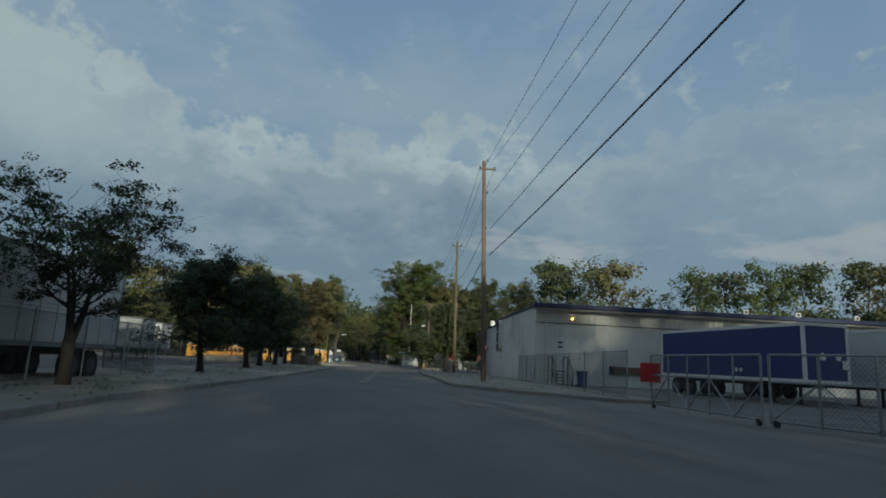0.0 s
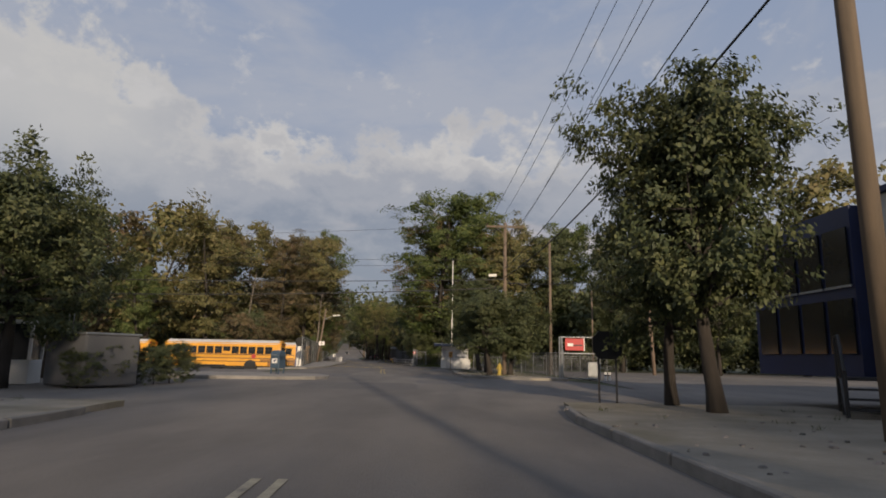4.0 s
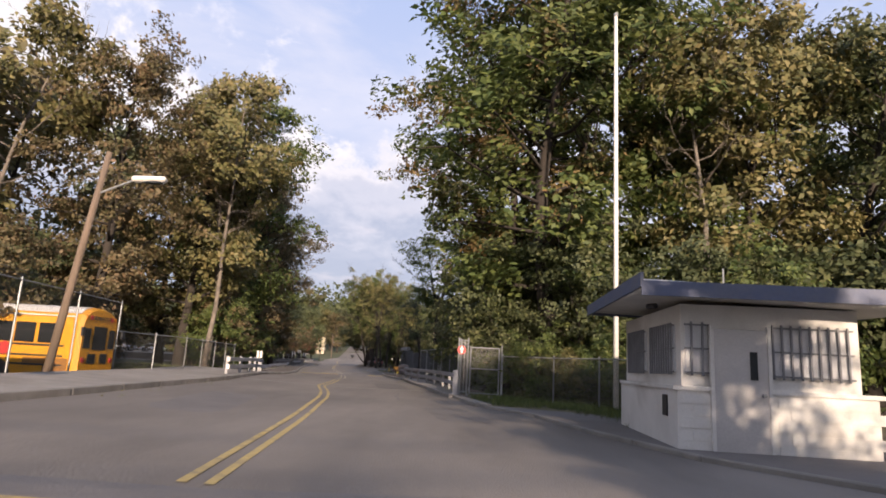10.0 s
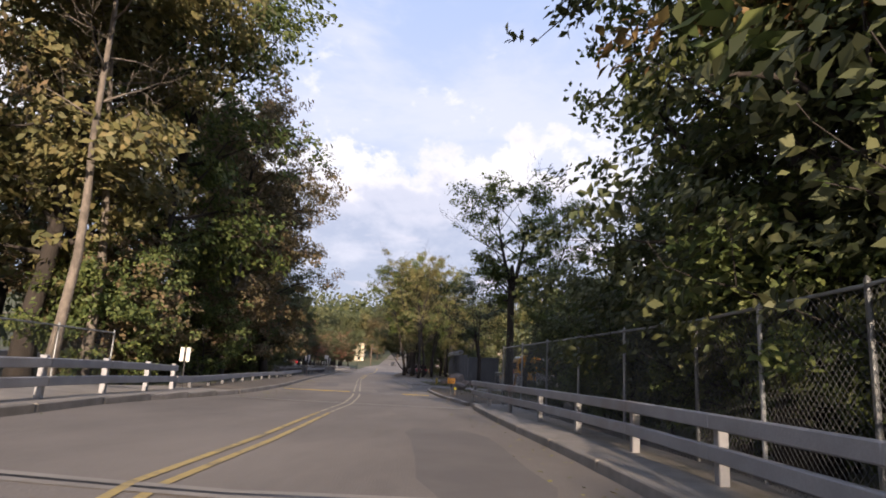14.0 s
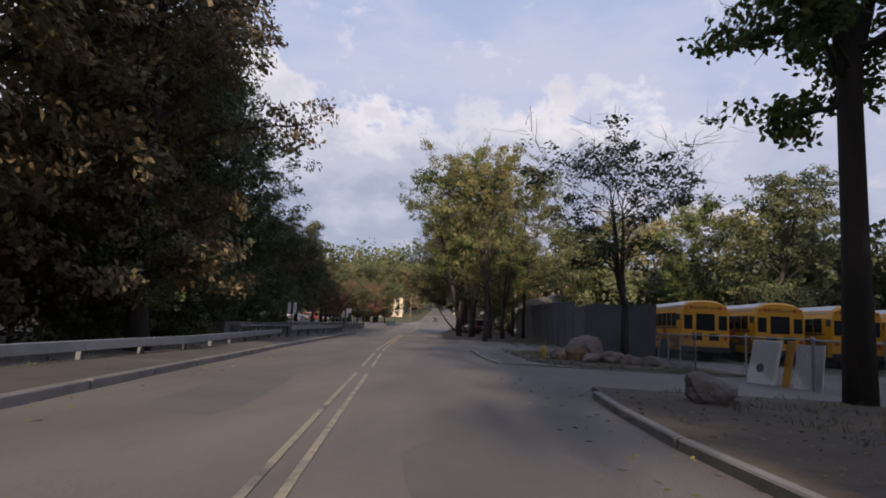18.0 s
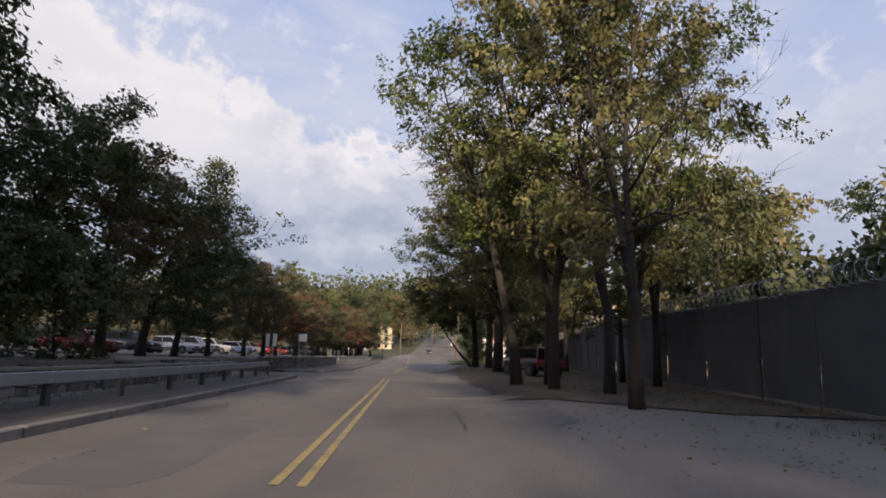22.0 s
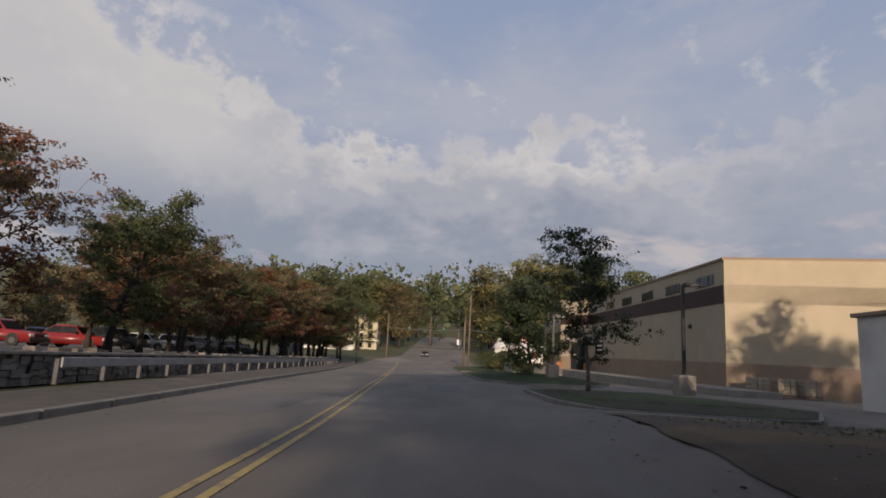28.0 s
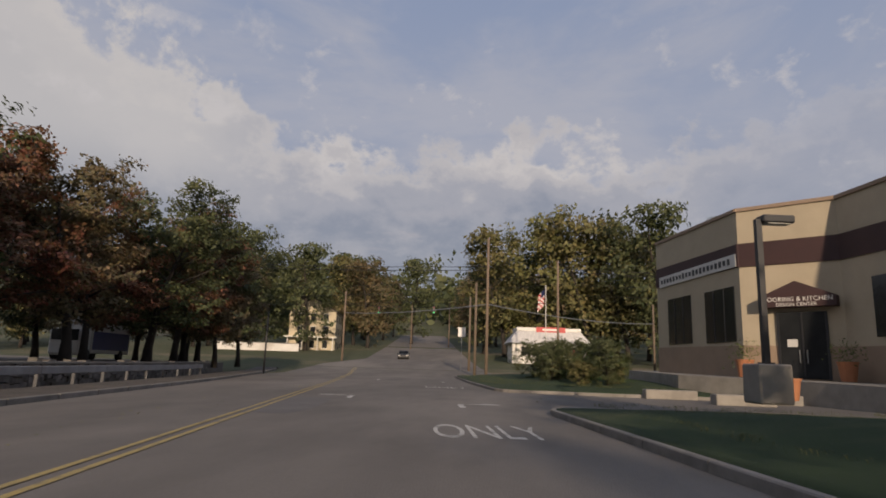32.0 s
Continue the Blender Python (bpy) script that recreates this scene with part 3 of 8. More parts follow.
tree_kind("thicket", "dark", BARK, "low thicket at the edge of the woods", "thicket", seed=55, height=5.0, width=8.0, base=0.2, trunk_r=0.08, limbs=24, leaves=2600, leaf_size=0.26, clump=0.6, shape=0.3, twigs=False)
tree_kind("cotton_wide", "green", BARK, "tall spreading cottonwood over the road", seed=19, height=21, width=9.5, base=4.0, trunk_r=0.29, limbs=36, leaves=25000, leaf_size=0.12, clump=0.62)
tree_kind("cotton_gold", "gold", BARK, "tall cottonwood with a patch of orange autumn leaves", seed=19, height=21, width=9.5, base=5.5, trunk_r=0.3, limbs=24, leaves=11000, leaf_size=0.13, clump=0.6)
tree_kind("road_low", "dark", BARK, "dark roadside tree with drooping lower branches", seed=28, height=13, width=10.5, base=2.9, trunk_r=0.24, limbs=34, leaves=15000, leaf_size=0.115, clump=0.55, shape=0.4, upright=0.5)
tree_kind("maple_red", "red", BARK, "car park maple with leaves turning red", seed=31, height=8.5, width=7, base=1.9, trunk_r=0.2, limbs=24, leaves=13000, leaf_size=0.10, clump=0.45, shape=0.4)
tree_kind("maple_brown", "brown", BARK, "car park maple with leaves turning brown", seed=32, height=8.5, width=7, base=1.9, trunk_r=0.2, limbs=24, leaves=13000, leaf_size=0.10, clump=0.45, shape=0.4)
tree_kind("maple_dark", "dark", BARK, "dark green maple in the car park", seed=33, height=9, width=7.5, base=1.9, trunk_r=0.22, limbs=26, leaves=14000, leaf_size=0.10, clump=0.45, shape=0.4)
tree_kind("birch", "deep", PALE_BARK, "young birch with a mottled pale trunk", seed=41, height=7.6, width=5.2, base=1.3, trunk_r=0.11, limbs=26, leaves=6500, leaf_size=0.085, clump=0.32, shape=0.35)
tree_kind("dense_small", "deep", BARK, "dense round tree with leaves almost to the ground", seed=42, height=5.4, width=4.6, base=0.5, trunk_r=0.13, limbs=30, leaves=15000, leaf_size=0.085, clump=0.35, shape=0.3)
tree_kind("bush_green", "green", BARK, "leafy green bush beside the road", "bush", seed=51, height=3.4, width=4.0, base=0.2, trunk_r=0.06, limbs=20, leaves=10000, leaf_size=0.062, clump=0.42, shape=0.3)
tree_kind("bush_olive", "olive", BARK, "olive green bush beside the road", "bush", seed=52, height=3.0, width=4.2, base=0.2, trunk_r=0.06, limbs=18, leaves=9000, leaf_size=0.07, clump=0.4, shape=0.3)
tree_kind("bush_brown", "brown", BARK, "brownish bush in the undergrowth", "bush", seed=53, height=3.6, width=4.2, base=0.2, trunk_r=0.06, limbs=18, leaves=10000, leaf_size=0.075, clump=0.4, shape=0.3)
tree_kind("bush_dark", "dark", BARK, "dark green bush in the undergrowth", "bush", seed=54, height=4.0, width=4.6, base=0.2, trunk_r=0.06, limbs=20, leaves=10000, leaf_size=0.07, clump=0.45, shape=0.3)

for _key, _col, _seed, _h, _w, _b in (("far_green", "green", 61, 20, 11, 3), ("far_olive", "olive", 62, 19, 11, 3), ("far_brown", "brown", 63, 18, 10, 2.5), ("far_dark", "dark", 64, 20, 11, 2), ("far_yellow", "yellow", 65, 19, 11, 3)):
    tree_kind(_key, _col, BARK, "tall wooded tree with a full %s crown" % _col.replace("dark", "dark green").replace("yellow", "yellow-green"), seed=_seed, height=_h, width=_w, base=_b, trunk_r=0.36, limbs=22, leaves=3300, leaf_size=0.34, clump=0.8, twigs=False)



def plant(key, place, size=1.0, wide=1.0, turn=None, group="", label=""):
    wood, leaves, text, cat = KINDS[key]
    turn = random.uniform(0, 360) if turn is None else turn
    m = pose(*place, 0, 0, turn) @ Matrix.Diagonal((size * wide, size * wide, size, 1))
    ob = thing(cat, label or text, cat, m, group)
    stem = mesh_part("trunk", wood, None, ob)
    if cat == "thicket":
        tagged(stem, kind="stuff")
    mesh_part("crown", leaves, None, ob)
    return ob


def plant_at(key, x, y, **kw):
    return plant(key, (x, y, gz(y, off(x, y))), **kw)


# street trees along the first stretch, kerb side opposite the warehouse
plant_at("half_bare", -8.9, 17.2, size=0.74, wide=1.2, turn=40, group="street trees")
for k, (x, y, s) in enumerate(((-10.2, 32.5, 0.72), (-11.2, 46, 0.8), (-12.3, 55, 0.88), (-13.0, 64.7, 0.9), (-14.8, 80, 0.9), (-18.5, 88, 0.95))):
    plant_at("street_shaded" if k < 4 else "street_b", x, y, size=s, group="street trees")
# street trees before the guard booth
for k, (x, y, s) in enumerate(((3.0, 102.0, 0.64), (4.4, 102.7, 0.68), (3.4, 108.8, 0.68), (3.4, 116.3, 0.95))):
    plant_at(("street_a", "street_b", "street_a", "street_c")[k], x, y, size=s, wide=1.22 if k < 3 else 1.0, turn=None if k < 3 else 66, group="street trees")
plant_at("street_a", 5.4, 73.5, size=0.92, wide=0.8, group="street trees")
plant_at("street_b", 5.2, 75.6, size=0.86, wide=0.75, group="street trees")

# woods: (kind, x, y, size)
woods_left = (("tall_b", -30, 140, 0.95), ("thin_tall", -27, 147, 1.05), ("tall_c", -24, 152, 1.0), ("far_brown", -33, 155, 1.05), ("tall_b", -22, 160, 1.0),
              ("thin_tall", -19.5, 158, 1.0), ("tall_c", -22.9, 185.0, 0.86), ("thin_tall", -20.5, 161, 1.05), ("tall_a", -23, 168, 1.0), ("tall_c", -28, 170, 1.0), ("tall_c", -22.5, 176, 0.95),
              ("tall_c", -27, 182, 1.05), ("tall_b", -27.9, 189, 0.95), ("tall_c", -31, 193, 0.95), ("far_dark", -37, 176, 1.1), ("far_olive", -40, 162, 1.1),
              ("far_olive", -40, 144, 1.1), ("far_brown", -50, 150, 1.15), ("far_dark", -52, 170, 1.15), ("tall_a", -36, 134, 0.52), ("far_dark", -47, 134, 0.85),
              ("far_olive", -56, 140, 0.95), ("far_dark", -62, 128, 0.95), ("far_green", -68, 150, 1.2), ("tall_d", -34, 201, 0.9), ("far_dark", -45, 190, 1.0), ("tall_d", -30, 197, 0.75))
woods_right = (("tall_g", 0.9, 148.6, 1.08), ("tall_a", 5.5, 150.5, 1.1), ("tall_f", 0.2, 153.2, 0.98), ("tall_f", -1.5, 150.4, 0.95), ("tall_b", 10, 148, 1.0), ("tall_e", 12, 155, 0.95), ("thin_tall", 7, 143, 1.0),
               ("tall_d", 15, 146, 0.9), ("tall_a", 20, 152, 1.0), ("tall_g", 23, 138, 0.85), ("tall_b", 27, 146, 1.05), ("far_dark", 31, 132, 1.15), ("far_green", 36, 142, 1.2),
               ("tall_d", 20, 128, 0.56), ("tall_d", 27, 120, 0.48), ("tall_g", 38, 124, 0.75), ("tall_f", 36, 112, 0.66), ("tall_g", 44, 104, 0.7), ("far_olive", 46, 130, 1.2),
               ("far_green", 55, 112, 0.95), ("far_dark", 52, 95, 0.85), ("far_dark", 58, 84, 0.85), ("far_green", 48, 80, 0.75), ("far_olive", 64, 76, 0.85), ("far_dark", 70, 90, 0.95))
plant_at("cotton_wide", 0.7, 145.2, size=1.12, wide=1.38, turn=200, group="woodland trees")
plant_at("cotton_gold", -1.3, 148.2, size=1.0, wide=1.1, turn=20, group="woodland trees")
for group in (woods_left, woods_right):
    for kind, x, y, s in group:
        plant_at(kind, x, y, size=s, group="woodland trees")
near_bushes = ("bush_green", "bush_dark", "bush_dark", "bush_green")
for k in range(30):
    y = 132 + k * 2.3
    plant_at(near_bushes[(k * 7 + k // 3) % 4] if k % 5 in (1, 3) else ("bush_brown", "bush_olive")[k % 2], axis(y) - (15.5 if y < 160 else 9.5) - random.uniform(0, 4.5), y, size=random.uniform(0.8, 1.5), group="undergrowth")
for k in range(15):
    y = 139.5 + k * 1.15
    plant_at(near_bushes[(k * 5 + k // 2) % 4], axis(y) + 6.6 + random.uniform(0, 2.5) + max(0, 12 - k * 2.2) * 0.42, y, size=random.uniform(0.8, 1.5), group="undergrowth")

for k in range(9):
    y = 156.5 + k * 0.95
    plant_at(("bush_dark", "bush_green")[k % 2], axis(y) + 6.3 + random.uniform(0, 1.5), y, size=random.uniform(0.7, 1.05), group="undergrowth")
for k in range(9):
    y = 166.5 + k * 1.1
    plant_at("bush_olive", axis(y) + 7.4 + 0.12 * k + random.uniform(0, 0.8), y, size=random.uniform(0.08, 0.16), wide=1.1, group="undergrowth", label="low vines and weeds over a fence foot")
# right side past the bridge
plant_at("road_low", 2.6, 166.2, size=0.78, label="dark tree overhanging the end of the bridge fence")
plant("twin_cotton", (-5.2, 180.8, -0.05), size=0.88, turn=70)
plant("road_slim", (-4.3, 180.6, -0.05), size=0.78, turn=-84, label="leaning cottonwood with dead limbs at the bus yard")
plant_at("open_dark", -7.4, 195.2, size=0.77, wide=1.25, turn=120)
for kind, x, y, s in (("tall_d", 6, 214, 0.62), ("tall_a", 2, 226, 0.6), ("tall_d", 14, 207, 0.66), ("far_green", 20, 218, 0.8), ("far_green", 26, 200, 0.8), ("far_olive", 10, 236, 0.75),
                      ("far_yellow", 30, 230, 0.9), ("far_green", 22, 186, 0.8), ("far_olive", 34, 205, 0.9), ("far_dark", 38, 190, 0.9), ("tall_e", -2, 240, 0.7), ("far_olive", 4, 252, 0.8)):
    plant_at(kind, x, y, size=s, group="trees behind the bus yard")
plant_at("road_slim", -17.06, 217.5, size=0.85, turn=100)
plant_at("road_droop", -20.7, 247.0, turn=165, group="roadside trees along the screened fence")
plant_at("road_lobe", -20.9, 246.7, turn=-63, group="roadside trees along the screened fence")
for kind, x, y, s in (("road_dark", -14.4, 209.6, 0.78), ("road_yellow", -15.9, 215.3, 0.86), ("road_green", -14.37, 214.0, 0.8), ("road_yellow", -15.95, 217.5, 0.8), ("road_green", -13.5, 215.2, 0.76), ("road_yellow", -12.0, 219.0, 0.76),
                      ("road_low", -12.9, 221.2, 0.6), ("road_full", -18.2, 230.4, 0.92), ("road_full", -19.4, 243.4, 0.95), ("road_low", -18.6, 244.2, 1.0),
                      ("road_dark", -16.6, 246.0, 0.95), ("road_green", -15.2, 250.5, 0.9), ("road_yellow", -13.8, 240.0, 0.75), ("tall_b", -12.2, 256, 0.6), ("far_dark", -7.5, 230, 0.55), ("far_olive", -7.5, 240, 0.55), ("far_dark", -9, 222, 0.45), ("far_dark", -6, 263, 0.6), ("far_olive", -10.5, 263, 0.5), ("far_green", -1, 268, 0.62)):
    plant_at(kind, x, y, size=s, wide=0.84 if y < 225 else 1.0, group="roadside trees along the screened fence")

for x, y, s in ((-16.9, 252.5, 0.8), (-15.8, 254.0, 0.95), (-15.0, 251.2, 0.75), (-14.6, 255.2, 0.9), (-17.4, 254.6, 0.55)):
    plant_at("bush_dark", x, y, size=s, group="undergrowth", label="dark bush at the foot of roadside trees")

# left side: maples along the car park
for x, yy, s in ((-26.8, 190, 0.9), (-28.3, 195, 0.95), (-30.4, 200.5, 0.92), (-34, 201, 1.1)):
    plant("road_low", (x, yy, 0.05), size=s, group="dark trees behind the guard rail", label="dark dense tree leaning over a guard rail")
y, k = 206.0, 0
while y < 352:
    kind = ("maple_dark", "maple_dark", "maple_brown", "maple_dark")[k % 4] if y < 250 else ("maple_red", "maple_brown", "maple_red", "maple_dark")[k % 4]
    d = -lerp(y, [190, 230, 270, 350], [13.0, 12.8, 14.8, 18.5])
    x = axis(y) + d + random.uniform(-1, 1)
    plant(kind, (x, y, 0.75 if y < 352 else rise(y)), size=lerp(y, [190, 225, 240, 260, 290, 305, 320, 350], [0.88, 0.84, 0.74, 0.7, 0.74, 0.86, 0.97, 1.08]) * random.uniform(0.92, 1.08), wide=1.2, group="car park maples")
    y += 5.6 if y < 245 else 6.8 if y < 285 else 5.2
    k += 1
for k in range(13):
    y = 205 + k * 11.5
    plant(("far_brown", "far_dark", "far_brown")[k % 3], (axis(y) - 36 - random.uniform(0, 6), y, 0.7), size=0.46, wide=1.1, group="car park maples", label="maple at the back of the car park")
for k in range(24):
    y = 196 + k * 9.5
    plant_at(("far_dark", "far_olive", "far_dark", "far_brown")[k % 4], axis(y) - 66 - (k % 3) * 6, y, size=0.62 + 0.1 * (k % 3), wide=1.25, group="woods behind the car park")

# right side before the crossing
plant("birch", (-22.3, 273.4, 0.3), size=0.84, turn=10)
plant("dense_small", (-24.0, 297.6, 0.3), size=1.38, wide=0.88, turn=0)

# hillside and street trees past the crossing
rng_far = random.Random(5)
for k in range(70):
    y = rng_far.uniform(412, 640)
    side = rng_far.choice((-1, 1))
    x = axis(y) + side * rng_far.uniform(11, 70)
    plant_at(rng_far.choice(("far_olive", "far_dark", "far_brown", "far_dark", "far_dark")), x, y, size=rng_far.uniform(0.85, 1.15), group="hillside trees")
for kind, x, y, s in (("far_yellow", -24, 416, 1.3), ("far_olive", -16, 413, 1.3), ("far_olive", -31, 420, 1.25), ("far_olive", -9, 414, 1.3), ("far_dark", -6, 403, 1.3), ("far_dark", 3, 402, 1.15), ("far_dark", 14, 405, 1.15), ("far_dark", -10, 420, 1.2), ("far_dark", -4, 420, 1.2),
                      ("far_brown", -62, 440, 1.1), ("far_olive", -68, 452, 1.1), ("far_dark", -82, 430, 1.0), ("far_olive", -92, 424, 1.0), ("far_dark", -56, 470, 1.15), ("far_brown", -38, 470, 1.1)):
    plant_at(kind, x, y, size=s, group="trees behind the snack shop")

# thickets closing the view under the woods
for k in range(15):
    plant_at("thicket", 9 + k * 3.9, 146 - k * 1.5 + (k % 3) * 3, size=0.9 + 0.15 * (k % 4), group="thickets")
for k in range(14):
    plant_at("thicket", -2 + k * 5.0, 232 - k * 2.0 + (k % 3) * 4, size=1.0 + 0.2 * (k % 4), group="thickets")
for k in range(10):
    plant_at("thicket", -33 - k * 5.0, 160 + (k % 3) * 4, size=1.0 + 0.15 * (k % 4), group="thickets")
for k in range(13):
    yy = 186 + k * 2.2
    plant_at("bush_dark", axis(yy) - 10.8 - (k % 3) * 1.2, yy, size=0.95 + 0.12 * (k % 3), group="thickets", label="dark undergrowth behind the guard rail")
for k in range(11):
    yy = 284 + k * 6.2
    plant(("maple_brown", "maple_red", "maple_dark")[k % 3], (axis(yy) - 22 - (k % 2) * 2, yy, 0.75), size=0.92, group="car park maples")
for x, yy, sz in ((-54.3, 346.5, 0.98), (-57.2, 349.5, 1.08), (-60.4, 346, 1.1), (-56.5, 356, 1.05), (-61.5, 356, 1.12)):
    plant(("maple_brown", "maple_dark")[int(yy) % 2], (x, yy, 0.7), size=sz, group="car park maples", label="broad maple at the end of the car park")
# unseen woods added south of the first yard, for long evening shade over the warehouse street
for k in range(26):
    plant(("far_dark", "far_green", "far_olive")[k % 3], (-58 + (k % 13) * 9.2 + (k // 13) * 4, -27 - (k // 13) * 9 - (k % 3) * 2, 0), size=1.22 + 0.06 * (k % 4), group="woods by the cross street")


# ---------------------------------------------------------------- ground, road, pavements
def build_ground():
    """One sheet to the horizon, finer near the road."""
    ys = [-1500, -600, -200] + list(range(-80, 130, 15)) + list(range(130, 168, 4)) + list(range(170, 420, 10)) + list(range(430, 700, 30)) + [750, 850, 1000, 1500, 2500]
    ds = [-1800, -700, -300, -150, -90, -60, -40, -28, -20, -14, -10, -6, -1.5, 3, 6, 10, 16, 20, 28, 40, 60, 90, 150, 300, 700, 1800]
    verts, faces = [], []
    for y in ys:
        for d in ds:
            hill = 0.0
            if y > 380:
                hill = lerp(abs(d), [20, 150, 400, 1800], [0, 6, 16, 30]) * lerp(y, [380, 700, 1000], [0, 1, 2.2]) + lerp(y, [560, 850, 1000], [0, 22, 30])
            low = -0.04 if abs(d) < 12 else -0.04 - 0.5 * lerp(y, [90, 112, 152, 165], [0, 1, 1, 0]) * (1 if d < -12 else 0)
            low -= 0.35 * (1 if -2 < d < 15 and 185 < y < 275 else 0)
            verts.append(Vector((axis(y) + d if -80 <= y <= 1000 else axis(min(max(y, -80), 900)) + d, y, rise(y) + bank(y, d) * (1 if d > -12 else 0) + low + hill)))
    w = len(ds)
    for i in range(len(ys) - 1):
        for k in range(w - 1):
            faces.append((i * w + k, i * w + k + 1, (i + 1) * w + k + 1, (i + 1) * w + k))
    me = bpy.data.meshes.new("ground")
    me.from_pydata(verts, [], faces)
    me.materials.append(GRASS_SOIL)
    me.polygons.foreach_set("use_smooth", [True] * len(me.polygons))
    return tagged(new("ground", me), "dull grass and bare soil running out to wooded hills", "ground", kind="structure")


build_ground()
LEFT = fn([-80, 10, 15, 30, 65, 74], [-6.2, -6.2, -6.6, -6.3, -6.2, -6.4])
road = strip("road", -13, 900, lambda y: -9.0 if y < 240 else lerp(y, [240, 280, 330, 380, 400], [-9, -10, -13, -13, -9]), lambda y: lerp(y, [24, 32, 92, 98, 120, 130, 142, 158, 186, 199, 201, 213, 214.5, 250, 258, 264, 330, 345], [12, 9.5, 10, 9.5, 9, 8, 6, 5.6, 5.6, 5.6, 11, 11, 4.2, 4.2, 6, 9, 9, 8]), 0.0, ASPHALT, step=1, cross=40)
tagged(road, "worn grey asphalt road with patches", "road", kind="structure")


def pad(name, outline, z, mat, label, cat="yard"):
    bm = bmesh.new()
    vs = [bm.verts.new((x, y, gz(y, off(x, y)) * 0 + z)) for x, y in outline]
    f = bm.faces.new(vs)
    if f.normal.z < 0:
        f.normal_flip()
    return tagged(part(name, bm, mat), label, cat, kind="structure")


pad("pavement", [(9, -13), (60, -13), (60, 47), (9, 47)], -0.012, ASPHALT, "asphalt truck yard beside the warehouse")
pad("road", [(-70, -22), (80, -22), (80, -12.9), (-70, -12.9)], 0.0, ASPHALT, "asphalt cross street", "road")
pad("pavement", [(7, 76), (60, 76), (60, 128), (9, 128), (9, 97)], -0.012, ASPHALT, "asphalt freight yard behind the fence")
pad("pavement", [(-90, 74), (-9, 74), (-11, 112), (-90, 112)], -0.02, ASPHALT, "asphalt side street by the bus yard")
pad("pavement", [(-90, 112), (-11, 112), (-15, 124), (-19, 148), (-90, 148)], -0.5, ASPHALT, "asphalt bus yard")
pad("pavement", [(-60, 0), (-11, 0), (-15, 74), (-60, 74)], -0.02, ASPHALT, "asphalt trailer yard behind a fence")
pad("pavement", [(0, 176), (40, 176), (40, 232), (-8, 232), (-9.5, 206)], -0.02, ASPHALT, "asphalt bus yard behind the screened fence")
pad("pavement", [(-11, 180), (0, 180), (0, 200), (-11, 200)], 0.004, ASPHALT, "asphalt entrance drive")
pad("pavement", [(-24, 258), (20, 258), (20, 345), (-30, 345)], -0.01, ASPHALT, "asphalt forecourt of the store")
pad("pavement", [(-90, 190), (-33, 190), (-45, 345), (-110, 345)], -0.012, ASPHALT, "asphalt car park under maples")
pad("pavement", [(-40, 224), (-28, 224), (-30, 232), (-42, 232)], 0.002, ASPHALT, "asphalt car park entrance")


def pavement(name, y0, y1, left, right, mat, label, z=0.13, kerb_side=None, step=2.4):
    """A raised strip with a row of kerb stones along the road side."""
    ob = strip(name, y0, y1, left, right, z, mat, step=step, cross=4, thick=0.35)
    tagged(ob, label, "pavement", kind="structure")
    if kerb_side:
        edge = left if kerb_side == "left" else right
        sgn = -1 if kerb_side == "left" else 1
        n = int((y1 - y0) / 2.4)
        for k in range(n):
            a = y0 + k * 2.4
            p, q = P(a + 0.01, edge(a) + sgn * 0.075), P(a + 2.38, edge(a + 2.4) + sgn * 0.075)
            c, v = (p + q) / 2, q - p
            o = new("kerb_stone", KERB_STONE)
            o.matrix_basis = Matrix.Translation(c + Vector((0, 0, z - 0.13))) @ pose(0, 0, 0, 0, 0, math.degrees(math.atan2(v.y, v.x))) @ Matrix.Diagonal((v.length / 2.4, 1, 1, 1))
            o.parent = ob
    return ob


_b = box((2.37, 0.15, 0.40), (0, 0, -0.05), bevel=0.02)
KERB_STONE = bpy.data.meshes.new("kerb_stone")
_b.to_mesh(KERB_STONE)
_b.free()
KERB_STONE.materials.append(KERB)

pavement("pavement", -12, 74, lambda y: -14.5, LEFT, DIRT, "pale bare verge with sparse weeds", kerb_side="right")
R1 = fn([24, 26, 28.3, 32, 47, 55, 72, 76], [8.4, 7.0, 5.0, 2.9, 3.0, 2.8, 3.4, 4.0])
pavement("pavement", 24, 76, R1, lambda y: 10.5, DIRT, "pale bare verge before the warehouse", kerb_side="left")
R2 = fn([96.2, 97, 98.3, 105, 109, 115, 121], [7.5, 5.0, 3.9, 3.9, 4.3, 4.6, 5.4])
pavement("pavement", 96.2, 121, R2, lambda y: 9.6, DIRT, "gravelly verge under street trees", kerb_side="left")
L2 = fn([111.5, 112.3, 114, 116.5, 121, 130, 142, 147, 154, 160, 171, 180, 194, 228], [-11.6, -9.6, -8.2, -7.4, -6.8, -6.4, -5.75, -5.75, -5.7, -5.3, -4.6, -4.6, -4.9, -5.7])
L2_IN = lambda y: L2(y) - lerp(y, [111.5, 114, 121, 150, 175, 228], [0.3, 1.6, 2.2, 3.4, 1.8, 2.2])
pavement("pavement", 111.5, 162.0, L2_IN, L2, CONCRETE, "cracked concrete pavement", kerb_side="right")
pavement("pavement", 162.01, 225, L2_IN, L2, WALK, "dark brown footway", kerb_side="right")
L3 = fn([232, 234, 242, 269, 280, 300, 313, 327, 372], [-8.0, -6.0, -5.2, -6.7, -7.2, -8.2, -9.3, -10.6, -16])
